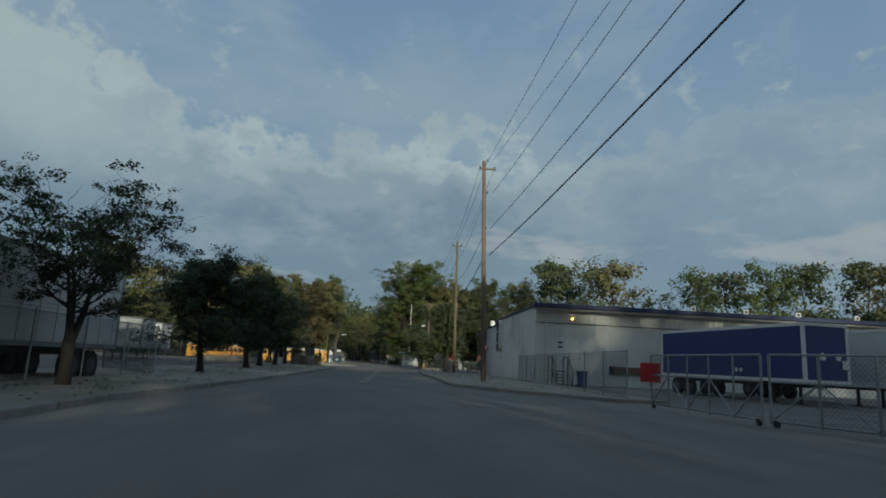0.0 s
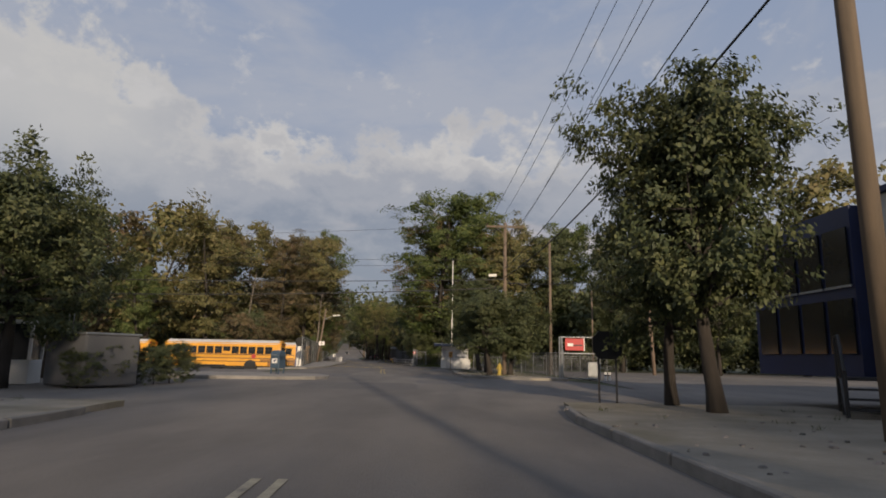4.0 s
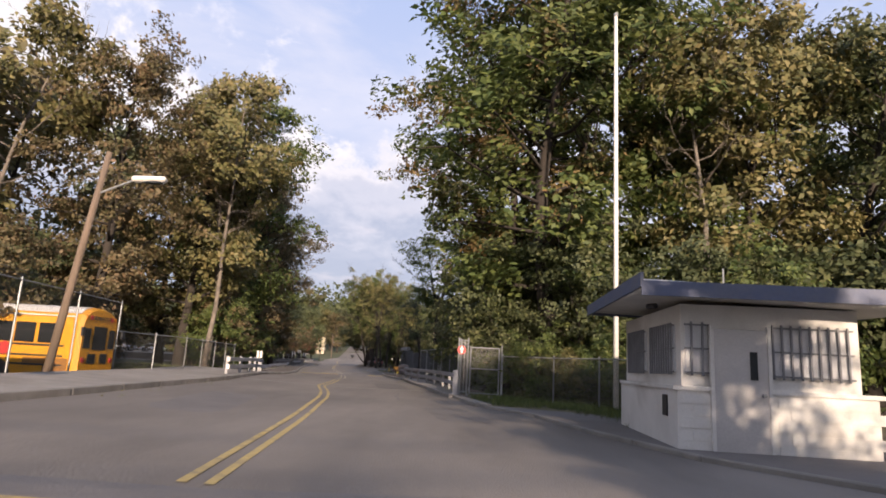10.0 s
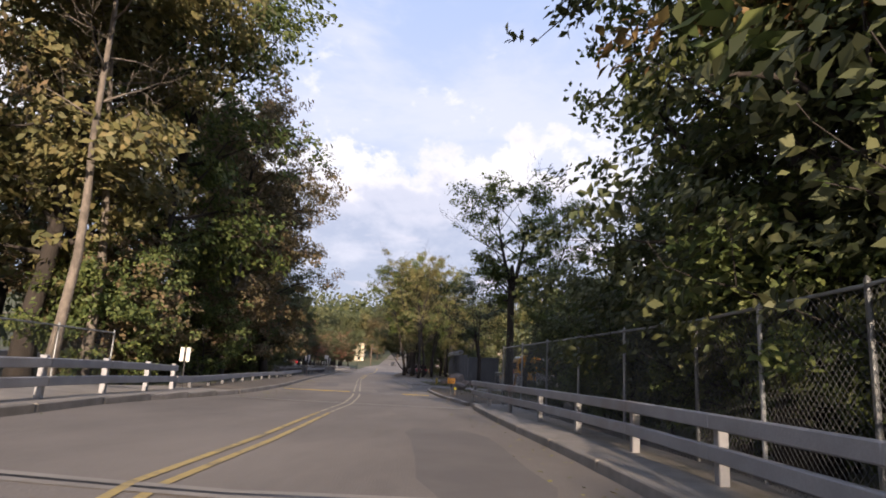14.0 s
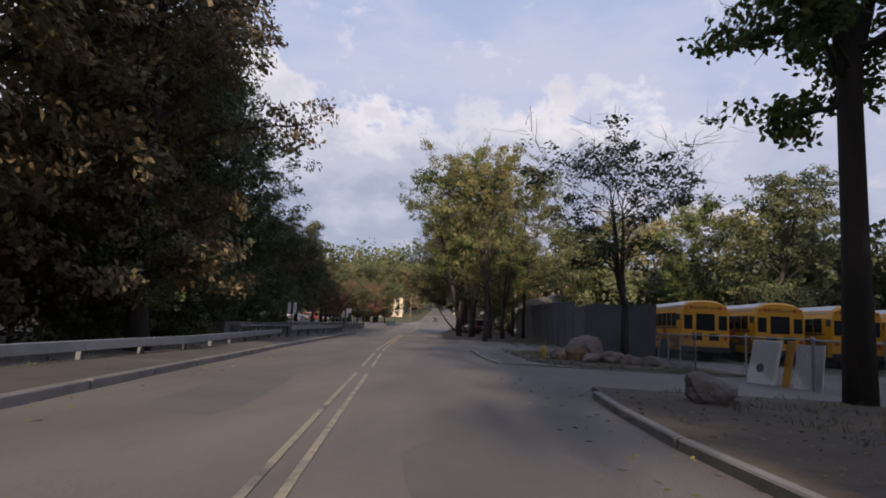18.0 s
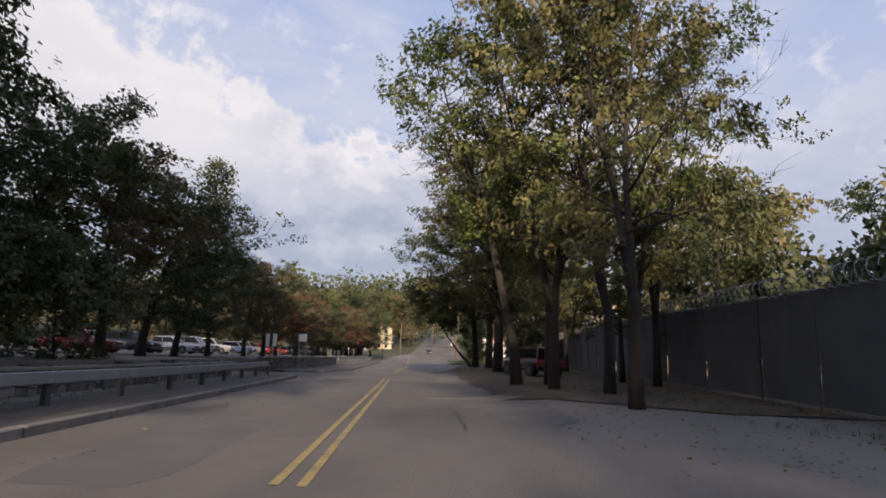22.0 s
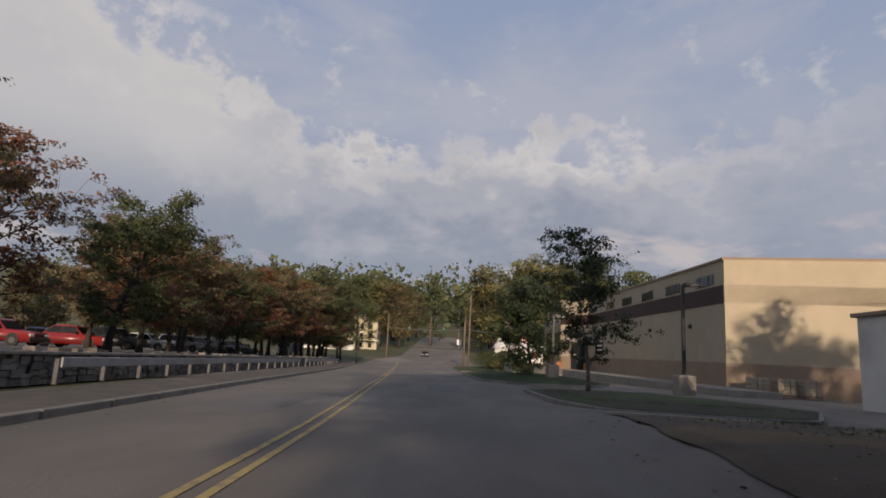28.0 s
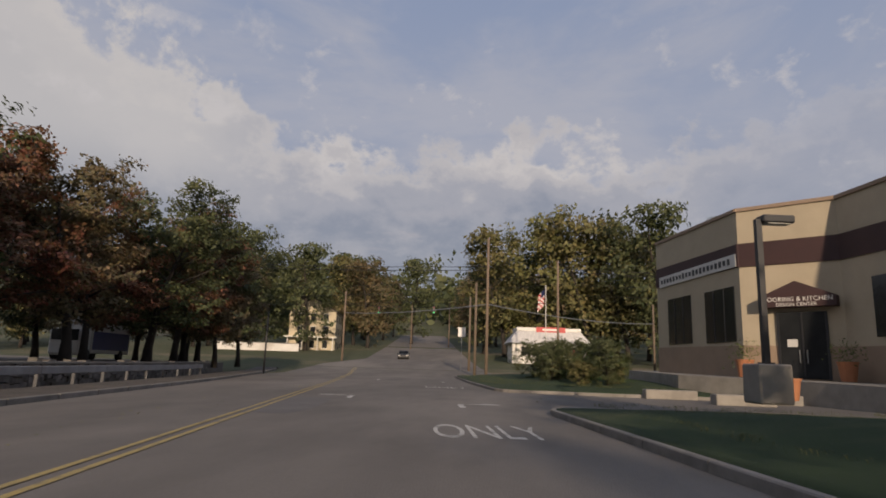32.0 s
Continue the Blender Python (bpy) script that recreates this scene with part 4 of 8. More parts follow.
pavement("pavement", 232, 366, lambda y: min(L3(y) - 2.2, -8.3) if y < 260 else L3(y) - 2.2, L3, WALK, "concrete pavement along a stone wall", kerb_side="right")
R3 = fn([137.6, 141.9, 145, 155, 172], [3.25, 3.05, 3.0, 2.95, 3.4])
pavement("pavement", 141.8, 163.0, R3, lambda y: R3(y) + 1.5, KERB, "narrow concrete bridge edge", kerb_side="left")
pavement("pavement", 137.6, 141.75, R3, lambda y: R3(y) + 0.35, KERB, "low kerb running out before the bridge", z=0.10, kerb_side="left")
grass_verge = strip("verge", 130.5, 144.5, lambda y: lerp(y, [130.5, 134.5, 136.0, 137.6, 141.8, 144.5], [9.0, 7.6, 5.9, 3.5, 3.3, 4.6]), lambda y: 14.0, 0.05, GRASS_SOIL, step=0.7, cross=24, thick=0.2)
tagged(grass_verge, "rough grass and weeds along a chain-link fence", "verge", kind="structure")
R4 = fn([163, 168.5, 176, 181], [3.2, 2.9, 3.2, 4.0])
pavement("pavement", 163.1, 181, R4, lambda y: 9.0, LITTER, "leaf-strewn verge with a boulder", z=0.1, kerb_side="left")
R5 = fn([186, 190, 199.5], [3.6, 3.2, 3.3])
pavement("pavement", 188.6, 199.0, R5, lambda y: 10.5, ASPHALT, "asphalt path beside the entrance drive", z=0.04, kerb_side="left")
verge = strip("verge", 189.0, 200.4, lambda y: lerp(y, [189, 190.5, 197, 200.4], [6.2, 4.7, 4.9, 6.2]), lambda y: 11.2, 0.07, LITTER, step=0.6, cross=10, thick=0.25)
tagged(verge, "leaf-strewn verge with boulders and a hydrant", "verge", kind="structure")
strip_ob = strip("pavement", 209.2, 262, lambda y: lerp(y, [209.2, 211, 213, 250, 262], [6.5, 4.0, 2.6, 2.6, 4.2]) + 0.07 * math.sin(y * 0.9) + 0.04 * math.sin(y * 2.3), lambda y: 16, 0.03, LITTER, step=0.5, cross=44)
tagged(strip_ob, "bare soil strewn with fallen leaves under trees", "verge", kind="structure")


def apron(outline, z, mat, label):
    """A low slab with a kerb along all but its last three sides."""
    ob = tagged(part("pavement", prism(outline, -0.2, z), mat), label, "pavement", kind="structure")
    for (x0, y0), (x1, y1) in list(zip(outline, outline[1:]))[:-3]:
        v = Vector((x1 - x0, y1 - y0, 0))
        n = max(1, round(v.length / 2.4))
        for k in range(n):
            o = new("kerb_stone", KERB_STONE)
            o.matrix_basis = Matrix.Translation((x0 + v.x * (k + 0.5) / n, y0 + v.y * (k + 0.5) / n, z - 0.125)) @ pose(0, 0, 0, 0, 0, math.degrees(math.atan2(v.y, v.x))) @ Matrix.Diagonal((v.length / n / 2.4, 0.8, 1, 1))
            o.parent = ob
    return ob


apron([(-2.75, 137.6), (-1.5, 134.5), (-0.95, 131.2), (0.0, 127.7), (1.7, 125.2), (4.1, 123.4), (7.0, 122.5), (8.5, 127.0), (3.2, 134.6), (0.1, 136.2)], 0.06, ASPHALT_PATCH, "worn asphalt apron with a low kerb round the booth")


def mound(name, outline, height, mat, label, inset=2.0):
    """A kerbed lawn island that swells towards its middle."""
    cx = sum(p[0] for p in outline) / len(outline)
    cy = sum(p[1] for p in outline) / len(outline)
    rings = [(1.0, 0.0), (1.0, 0.14), (0.9, 0.17), (0.7, 0.14 + height * 0.5), (0.4, 0.14 + height * 0.9), (0.0001, 0.14 + height)]
    bm = bmesh.new()
    prev = None
    for s, z in rings:
        cur = [bm.verts.new((cx + (x - cx) * s, cy + (y - cy) * s, rise(y) - (0.05 if z == 0 else 0) + z)) for x, y in outline]
        if prev:
            for i in range(len(outline)):
                j = (i + 1) % len(outline)
                bm.faces.new((prev[i], prev[j], cur[j], cur[i]))
        prev = cur
    bm.faces.new(prev)
    bmesh.ops.recalc_face_normals(bm, faces=bm.faces)
    for f in bm.faces:
        f.smooth = True
    ob = tagged(part(name, bm, mat), label, "lawn", kind="structure")
    n = len(outline)
    for i in range(n):
        a, b = Vector((*outline[i], 0)), Vector((*outline[(i + 1) % n], 0))
        v = b - a
        pieces = max(1, round(v.length / 2.4))
        for k in range(pieces):
            c = a + v * (k + 0.5) / pieces
            o = new("kerb_stone", KERB_STONE)
            o.matrix_basis = Matrix.Translation((c.x, c.y, rise(c.y))) @ pose(0, 0, 0, 0, 0, math.degrees(math.atan2(v.y, v.x))) @ Matrix.Diagonal((v.length / pieces / 2.38, 1, 1, 1))
            o.parent = ob
    return ob


def rounded(points, cut=1.2):
    """Cuts the corners of a plan outline."""
    out = []
    n = len(points)
    for i in range(n):
        p, a, b = Vector(points[i]), Vector(points[i - 1]), Vector(points[(i + 1) % n])
        for t in (0.0, 0.33, 0.67, 1.0):
            u = p + (a - p).normalized() * cut
            v = p + (b - p).normalized() * cut
            out.append(tuple((u * (1 - t) + v * t) * 0.55 + (p * 0.45 + (u * (1 - t) + v * t) * 0) if 0 < t < 1 else (u if t == 0 else v)))
    return out


BED = material("mulch_bed", (0.055, 0.05, 0.03), (0.04, 0.045, 0.02), 0.95, 0.8, 30, 0.7, spot=(0.05, 0.075, 0.02), amount=0.5)
mound("lawn", rounded([(-24.9, 278.2), (-23.9, 269), (-22.6, 265.2), (-17, 265.4), (-14, 272), (-18.5, 279)], 1.0), 0.25, BED, "kerbed island of mulch and thin grass with a birch")
mound("lawn", rounded([(-31.4, 318.6), (-29.3, 303), (-27.6, 291), (-25, 287.6), (-20, 290), (-17.5, 300), (-19, 317), (-24, 320.2)], 1.2), 0.5, LAWN, "kerbed lawn island with a dense tree and lamp")
mound("lawn", rounded([(-36.8, 362), (-34.6, 345), (-32.5, 332), (-18, 331.5), (-14, 343), (-22, 362)], 1.5), 0.5, LAWN, "corner lawn with shrubs")

# ---------------------------------------------------------------- road markings
CENTRE = fn([0, 24, 45, 57, 97, 112, 131, 138, 141, 146, 150, 157, 160, 180, 192, 208, 220, 228, 242, 258, 265, 285, 305, 345, 380], [-1.8, -1.8, -1.65, -1.4, -1.1, -1.6, -1.7, -1.58, -1.65, -2.1, -1.85, -1.4, -1.1, -0.75, -0.95, -1.18, -1.2, -1.25, -1.85, -1.95, -2.1, -2.7, -3.5, -5.8, -8])


def line(y0, y1, d, width, mat, label, z=0.011):
    ob = strip("road_line", y0, y1, lambda y: d(y) - width / 2, lambda y: d(y) + width / 2, z, mat, step=2, cross=1)
    return tagged(ob, label, "road marking", kind="structure")


for sgn in (-1, 1):
    for y0, y1 in ((31.5, 66), (104.5, 122.2), (124.1, 156), (156.3, 167.6), (169.5, 182), (184, 191), (193, 200), (201, 227.5), (242, 374)):
        line(y0, y1, lambda y, s=sgn: CENTRE(y) + s * 0.13, 0.075 if 150 < y0 < 200 else 0.10, YELLOW_LINE if y0 > 90 and not 150 < y0 < 200 else PALE_LINE, "worn yellow centre line")


HUMP_YELLOW = material("scuffed_yellow_paint", (0.55, 0.36, 0.05), (0.38, 0.26, 0.07), 0.85, 3, 40, 0.15, spot=(0.15, 0.135, 0.11), amount=0.5)
GHOST_PAINT = material("ghost_paint", (0.20, 0.18, 0.155), (0.15, 0.135, 0.12), 0.85, 4, 40, 0.15, spot=(0.12, 0.11, 0.10), amount=0.55)


def hump(y, d0, d1, split, mats=(HUMP_YELLOW, GHOST_PAINT)):
    """A low speed hump across the road with painted bands."""
    prof = [(-0.9, 0.0), (-0.5, 0.035), (0, 0.055), (0.5, 0.035), (0.9, 0.0)]
    bm = bmesh.new()
    rows = []
    for k in range(13):
        d = d0 + (d1 - d0) * k / 12
        rows.append([bm.verts.new(P(y + a - slope(y) * d, d, z + 0.003)) for a, z in prof])
    for r, s in zip(rows, rows[1:]):
        for i in range(4):
            bm.faces.new((r[i], s[i], s[i + 1], r[i + 1]))
    ob = tagged(part("speed_hump", bm, ASPHALT_PATCH), "low asphalt speed hump with worn paint", "speed hump", kind="structure")
    for (a, b, m) in ((d0 + 0.05, split - 0.3, mats[0]), (split + 0.3, d1 - 1.5, mats[1]), (d1 - 1.5, d1 - 0.3, mats[0])):
        bm = bmesh.new()
        for u, v in ((-0.45, -0.05),):
            q = [bm.verts.new(P(y + e - slope(y) * f, f, 0.062 if e > -0.3 else 0.046)) for e, f in ((u, a), (u, b), (v, b), (v, a))]
            bm.faces.new(q)
        part("paint_band", bm, m, ob, "worn paint band")
    return ob


hump(123.2, -6.7, 3.6, -1.6)
hump(168.6, -4.2, 2.6, -0.95)
def joint(y, d0, d1):
    """A steel expansion joint square to the road: a dark gap between two pale nosings."""
    root = thing("bridge_joint", "worn expansion joint across the bridge deck", "bridge joint", kind="structure")
    for name, e0, e1, mat in (("nosing", -0.20, -0.05, CONCRETE), ("gap", -0.05, 0.05, BLACK_METAL), ("nosing", 0.05, 0.20, CONCRETE)):
        bm = bmesh.new()
        rows = [[bm.verts.new(P(y + e - slope(y) * d, d, 0.009)) for e in (e0, e1)] for d in [d0 + (d1 - d0) * k / 8 for k in range(9)]]
        for r, q in zip(rows, rows[1:]):
            bm.faces.new((r[0], q[0], q[1], r[1]))
        part(name, bm, mat, root)


joint(146.2, -5.7, 3.1)
joint(160.6, -5.2, 2.9)

# lettering and arrows before the crossing
def road_text(word, y, d, width, length):
    cu = bpy.data.curves.new("lettering", "FONT")
    cu.body, cu.align_x, cu.size = word, "CENTER", 1.0
    ob = new("road_lettering", cu)
    dg = bpy.context.evaluated_depsgraph_get()
    me = bpy.data.meshes.new_from_object(ob.evaluated_get(dg))
    bpy.data.objects.remove(ob)
    xs = [v.co.x for v in me.vertices]
    ysv = [v.co.y for v in me.vertices]
    sx, sy = width / (max(xs) - min(xs)), length / (max(ysv) - min(ysv))
    for v in me.vertices:
        v.co = Vector((v.co.x * sx, (v.co.y - min(ysv)) * sy, 0))
    me.materials.clear()
    me.materials.append(WHITE_LINE)
    o = new("road_lettering", me)
    o.matrix_basis = Matrix.Translation(P(y, d, 0.008)) @ pose(0, 0, 0, 0, 0, heading(y))
    return tagged(o, "white road lettering reading " + word, "road marking", kind="structure")


road_text("ONLY", 311.2, 1.38, 2.1, 2.4)
road_text("ONLY", 335, 1.6, 2.4, 2.4)


def arrow(y, d, bent):
    bm = bmesh.new()
    pts = [(-0.09, 0), (0.09, 0), (0.09, 1.5), (-0.09, 1.5)]
    bm.faces.new([bm.verts.new((*p, 0)) for p in pts])
    if bent:
        bm.faces.new([bm.verts.new((*p, 0)) for p in ((-0.09, 1.5), (0.09, 1.5), (bent * 0.8, 2.0), (bent * 0.8, 1.75))])
        bm.faces.new([bm.verts.new((*p, 0)) for p in ((bent * 0.8, 1.5), (bent * 1.4, 1.9), (bent * 0.8, 2.3))])
    else:
        bm.faces.new([bm.verts.new((*p, 0)) for p in ((-0.35, 1.5), (0.35, 1.5), (0, 2.5))])
    for f in bm.faces:
        if f.normal.z < 0:
            f.normal_flip()
    ob = part("road_arrow", bm, WHITE_LINE)
    ob.matrix_basis = Matrix.Translation(P(y, d, 0.008)) @ pose(0, 0, 0, 0, 0, heading(y))
    return tagged(ob, "white turn arrow painted on the road", "road marking", kind="structure")


arrow(319, 1.4, 1)
arrow(322, -2.4, -1)
arrow(345, 1.8, 1)
arrow(346, -3.0, -1)


# ---------------------------------------------------------------- repeated fittings
def text_mesh(word, size, depth=0.0):
    cu = bpy.data.curves.new("lettering", "FONT")
    cu.body, cu.align_x, cu.align_y, cu.size, cu.extrude = word, "CENTER", "CENTER", size, depth
    ob = new("lettering", cu)
    me = bpy.data.meshes.new_from_object(ob.evaluated_get(bpy.context.evaluated_depsgraph_get()))
    bpy.data.objects.remove(ob)
    me.materials.clear()
    return me


def lettering(word, size, mat, parent, m, label=""):
    ob = mesh_part("lettering", text_mesh(word, size, 0.004), mat, parent, label)
    ob.matrix_basis = m
    return ob


def at(ob, m):
    ob.matrix_basis = m
    return ob


def chain_link(length, height, gap, r):
    """Crossing wires of a chain-link sheet in the xz plane, as thin three-sided wires."""
    verts, faces = [], []

    def wire(a, b):
        a, b = Vector(a), Vector(b)
        t = (b - a).normalized()
        s = Vector((0, 1, 0))
        u = t.cross(s)
        k = len(verts)
        for p in (a, b):
            verts.extend((p + s * r, p + (u * 0.87 - s * 0.5) * r, p + (-u * 0.87 - s * 0.5) * r))
        faces.extend(((k, k + 1, k + 4, k + 3), (k + 1, k + 2, k + 5, k + 4), (k + 2, k, k + 3, k + 5)))

    n = int((length + height) / gap) + 1
    for i in range(n):
        x = i * gap
        a0, a1 = (x, 0.0) if x <= length else (length, x - length), (x - height, height) if x >= height else (0.0, x)
        if abs(a0[0] - a1[0]) > 0.02:
            wire((a0[0], 0, a0[1]), (a1[0], 0, a1[1]))
            wire((length - a0[0], 0.004, a0[1]), (length - a1[0], 0.004, a1[1]))
    me = bpy.data.meshes.new("wire_mesh")
    me.from_pydata(verts, [], faces)
    return me


FENCE_WIRE = material("fence_wire", (0.10, 0.102, 0.10), (0.075, 0.075, 0.073), 0.6, 3, 40, 0.0, metal=0.3)
GATE_WIRE = material("gate_wire", (0.24, 0.235, 0.22), (0.19, 0.185, 0.17), 0.55, 3, 40, 0.0, metal=0.4)
DARK_WIRE = material("dark_fence_wire", (0.055, 0.058, 0.055), (0.04, 0.04, 0.04), 0.6, 3, 40, 0.0, metal=0.3)
PANELS = {}


def fence(points, height, label, gap=0.11, r=0.003, spacing=3.0, post_r=0.03, wire=None, post_mat=None, rail=True, zs=None, barbed=False, screen=False, group="chain-link fences"):
    """A chain-link fence along plan points: posts, top rail and a sheet of wire for every bay."""
    wire, post_mat = wire or FENCE_WIRE, post_mat or (STEEL_DARK if screen else GALV)
    root = thing("chain_link_fence" if not screen else "screened_fence", label, "fence", group=group)
    ground = (lambda p: gz(p.y, off(p.x, p.y))) if zs is None else (lambda p: zs)
    for a, b in zip(points, points[1:]):
        a, b = Vector((*a, 0)), Vector((*b, 0))
        n = max(1, round((b - a).length / spacing))
        ln = (b - a).length / n
        ang = math.degrees(math.atan2(b.y - a.y, b.x - a.x))
        key = (round(ln, 2), height, gap, screen)
        if key not in PANELS:
            if screen:
                bm = bmesh.new()
                nx, nz = 12, 6
                grid = [[bm.verts.new((ln * i / nx, 0.03 * math.sin(i * 1.9 + j * 0.8) + 0.02 * math.sin(i * 4.1), 0.08 + (height - 0.12) * j / nz)) for j in range(nz + 1)] for i in range(nx + 1)]
                for i in range(nx):
                    for j in range(nz):
                        bm.faces.new((grid[i][j], grid[i + 1][j], grid[i + 1][j + 1], grid[i][j + 1]))
                for f in bm.faces:
                    f.smooth = True
                me = bpy.data.meshes.new("screen_cloth")
                bm.to_mesh(me)
                bm.free()
            else:
                me = chain_link(ln, height - 0.06, gap, r)
            me.materials.append(SCREEN if screen else wire)
            PANELS[key] = me
        if (height, post_r) not in PANELS:
            bm = cyl(post_r, height + 0.25, (0, 0, (height + 0.25) / 2 - 0.2), n=8)
            cyl(post_r * 1.25, 0.05, (0, 0, height + 0.06), r2=post_r * 0.4, n=8, bm=bm)
            pm = bpy.data.meshes.new("post")
            bm.to_mesh(pm)
            bm.free()
            pm.materials.append(post_mat)
            PANELS[(height, post_r)] = pm
        for k in range(n + 1):
            p = a.lerp(b, k / n)
            z = ground(p)
            po = new("post", PANELS[(height, post_r)])
            po.parent, po.matrix_basis = root, Matrix.Translation((p.x, p.y, z))
            if k < n:
                q = a.lerp(b, (k + 1) / n)
                z2 = ground(q)
                sheet = new("screen_cloth" if screen else "wire_mesh", PANELS[key])
                tilt = math.degrees(math.atan2(z2 - z, ln))
                sheet.parent, sheet.matrix_basis = root, Matrix.Translation((p.x, p.y, z + 0.03)) @ pose(0, 0, 0, 0, 0, ang) @ pose(0, 0, 0, 0, -tilt, 0)
                if rail:
                    part("top_rail", bar((p.x, p.y, z + height), (q.x, q.y, z2 + height), post_r * 0.7), post_mat, root)
                if barbed:
                    for h in (0.12, 0.24):
                        part("barbed_wire", bar((p.x, p.y, z + height + h), (q.x, q.y, z2 + height + h), 0.006, n=3), wire, root)
    return root


def pole_thing(x, y, height, r, label, lean=(0, 0), mat=None, name="utility_pole"):
    z = gz(y, off(x, y))
    root = thing(name, label, "utility pole", pose(x, y, z))
    top = Vector((lean[0], lean[1], height))
    me = bpy.data.meshes.new("shaft")
    v, f = [], []
    tube_data([(0, 0, -0.2), (top * 0.5)[:], top[:]], [r, r * 0.87, r * 0.7], 10, v, f)
    me.from_pydata(v, [], f)
    me.polygons.foreach_set("use_smooth", [True] * len(me.polygons))
    mesh_part("shaft", me, mat or WOOD_POLE, root)
    return root


def insulator(parent, p):
    bm = cyl(0.045, 0.10, (p[0], p[1], p[2] + 0.05), r2=0.03, n=8)
    cyl(0.06, 0.03, (p[0], p[1], p[2] + 0.11), n=8, bm=bm)
    part("insulator", bm, material("porcelain_brown", (0.10, 0.065, 0.05), None, 0.3, 4, 30, 0), parent, "small brown insulator")


def cable(a, b, sag, r=0.012, label="thin black overhead cable"):
    ob = tagged(mesh_part("overhead_cable", tube_mesh("overhead_cable", cable_points(a, b, sag), r, 5), CABLE), label, "cable", "overhead cables")
    return ob


# poles of the first stretch, and their wires
P0, P1, P2, P3 = (7.9, -8.0), (5.3, 40.1), (5.77, 68.7), (4.05, 102.7)
pole_tops = []
for (x, y), h in ((P1, 14.9), (P2, 14.9)):
    root = pole_thing(x, y, h, 0.17, "weathered wooden utility pole with a short crossarm", lean=(-0.25 if y > 50 else -0.5, 0))
    part("crossarm", box((1.15, 0.09, 0.11), (-0.25, 0, h - 0.55), 0.01), WOOD_POLE, root)
    for dx in (-0.75, 0.25):
        insulator(root, (dx, 0, h - 0.5))
    insulator(root, (-0.25, 0, h))
    for hz in (h - 2.2, h - 4.7, h - 6.5):
        part("bracket", box((0.1, 0.16, 0.12), (-0.2, 0, hz)), BLACK_METAL, root)
    pole_tops.append((x, y, h))
arrow_sign = thing("arrow_sign", "round red sign with a white arrow nailed to a pole", "sign", pose(5.36, 39.88, 2.25))
part("disc", cyl(0.16, 0.012, rot=(90, 0, 0), n=24), RED, arrow_sign)
part("arrow", box((0.06, 0.006, 0.14), (0, -0.01, -0.03)), WHITE_PAINT, arrow_sign)
part("arrow_head", cyl(0.09, 0.006, (0, -0.01, 0.06), n=3, rot=(90, 0, 180)), WHITE_PAINT, arrow_sign)

cross = pole_thing(*P3, 10.85, 0.15, "wooden utility pole with a long crossarm and drop wires", lean=(0.05, 0))
part("crossarm", box((2.65, 0.11, 0.15), (0.0, -0.12, 10.52), 0.01), WOOD_POLE, cross)
for dx in (-1.25, -0.45, 0.6, 1.25):
    insulator(cross, (dx, -0.12, 10.6))
for s in (-1, 1):
    part("brace", bar((0.02, -0.1, 9.9), (0.02 + s * 0.6, -0.1, 10.46), 0.022), WOOD_POLE, cross)
for dx in (-0.95, -0.7, 0.5, 0.75, 1.1):
    part("cutout", cyl(0.04, 0.3, (dx, -0.12, 10.22), n=8, rot=(0, 20, 0)), BLACK_METAL, cross, "dark fuse cutout")
part("junction_box", box((0.55, 0.2, 0.18), (-0.85, -0.05, 7.0), 0.02), WHITE_PAINT, cross, "white cable box")
mesh_part("cable_bundle", tube_mesh("cable_bundle", [(0.13, -0.1, 6.8), (0.4, -0.15, 6.4), (0.9, -0.1, 6.5), (1.5, 0, 6.2)], 0.05, 6), CABLE, cross, "looped black cable bundle")
pole_thing(9.9, 116.5, 12.3, 0.15, "wooden utility pole behind street trees")
tpole = pole_thing(19.5, 116.8, 10.9, 0.17, "leaning wooden pole carrying a grey transformer", lean=(-0.55, 0))
part("transformer", cyl(0.36, 1.2, (-0.98, -0.1, 9.0), n=14), GALV, tpole, "grey drum transformer")
part("bracket", box((0.24, 0.1, 0.6), (-0.6, -0.05, 9.0)), BLACK_METAL, tpole)
part("yard_lamp", cyl(0.12, 0.22, (-0.35, -0.5, 7.7), r2=0.06, n=10), WHITE_PAINT, tpole, "small yard lamp")
pole_thing(16.5, 127.0, 8.8, 0.09, "thin wooden light pole among trees")

for a, b in zip(pole_tops, pole_tops[1:]):
    for dx, dz in ((-0.75, -0.38), (-0.25, 0.14), (0.25, -0.38)):
        cable((a[0] + dx, a[1], a[2] + dz), (b[0] + dx, b[1], b[2] + dz), 0.45)
    for dz, r in ((-2.2, 0.014), (-4.7, 0.018), (-6.5, 0.03)):
        cable((a[0] - 0.2, a[1], a[2] + dz), (b[0] - 0.2, b[1], b[2] + dz), 0.6, r)
# the pole behind the first yard gate, and its wires
back = pole_thing(*P0, 14.9, 0.17, "weathered wooden utility pole with a wide crossarm")
part("crossarm", box((3.0, 0.11, 0.14), (0.3, 0, 14.35), 0.01), WOOD_POLE, back)
for x0, z0, x1, z1, sag, r in ((6.3, 14.4, 4.85, 14.5, 0.3, 0.012), (9.0, 14.9, 5.4, 14.95, 0.3, 0.012), (7.7, 13.4, 5.5, 12.7, 0.3, 0.014), (7.2, 11.0, 5.4, 10.2, 0.4, 0.018), (6.7, 9.0, 5.4, 8.4, 0.4, 0.03)):
    cable((x0, P0[1], z0), (x1, P1[1], z1), sag, r)
a = pole_tops[-1]
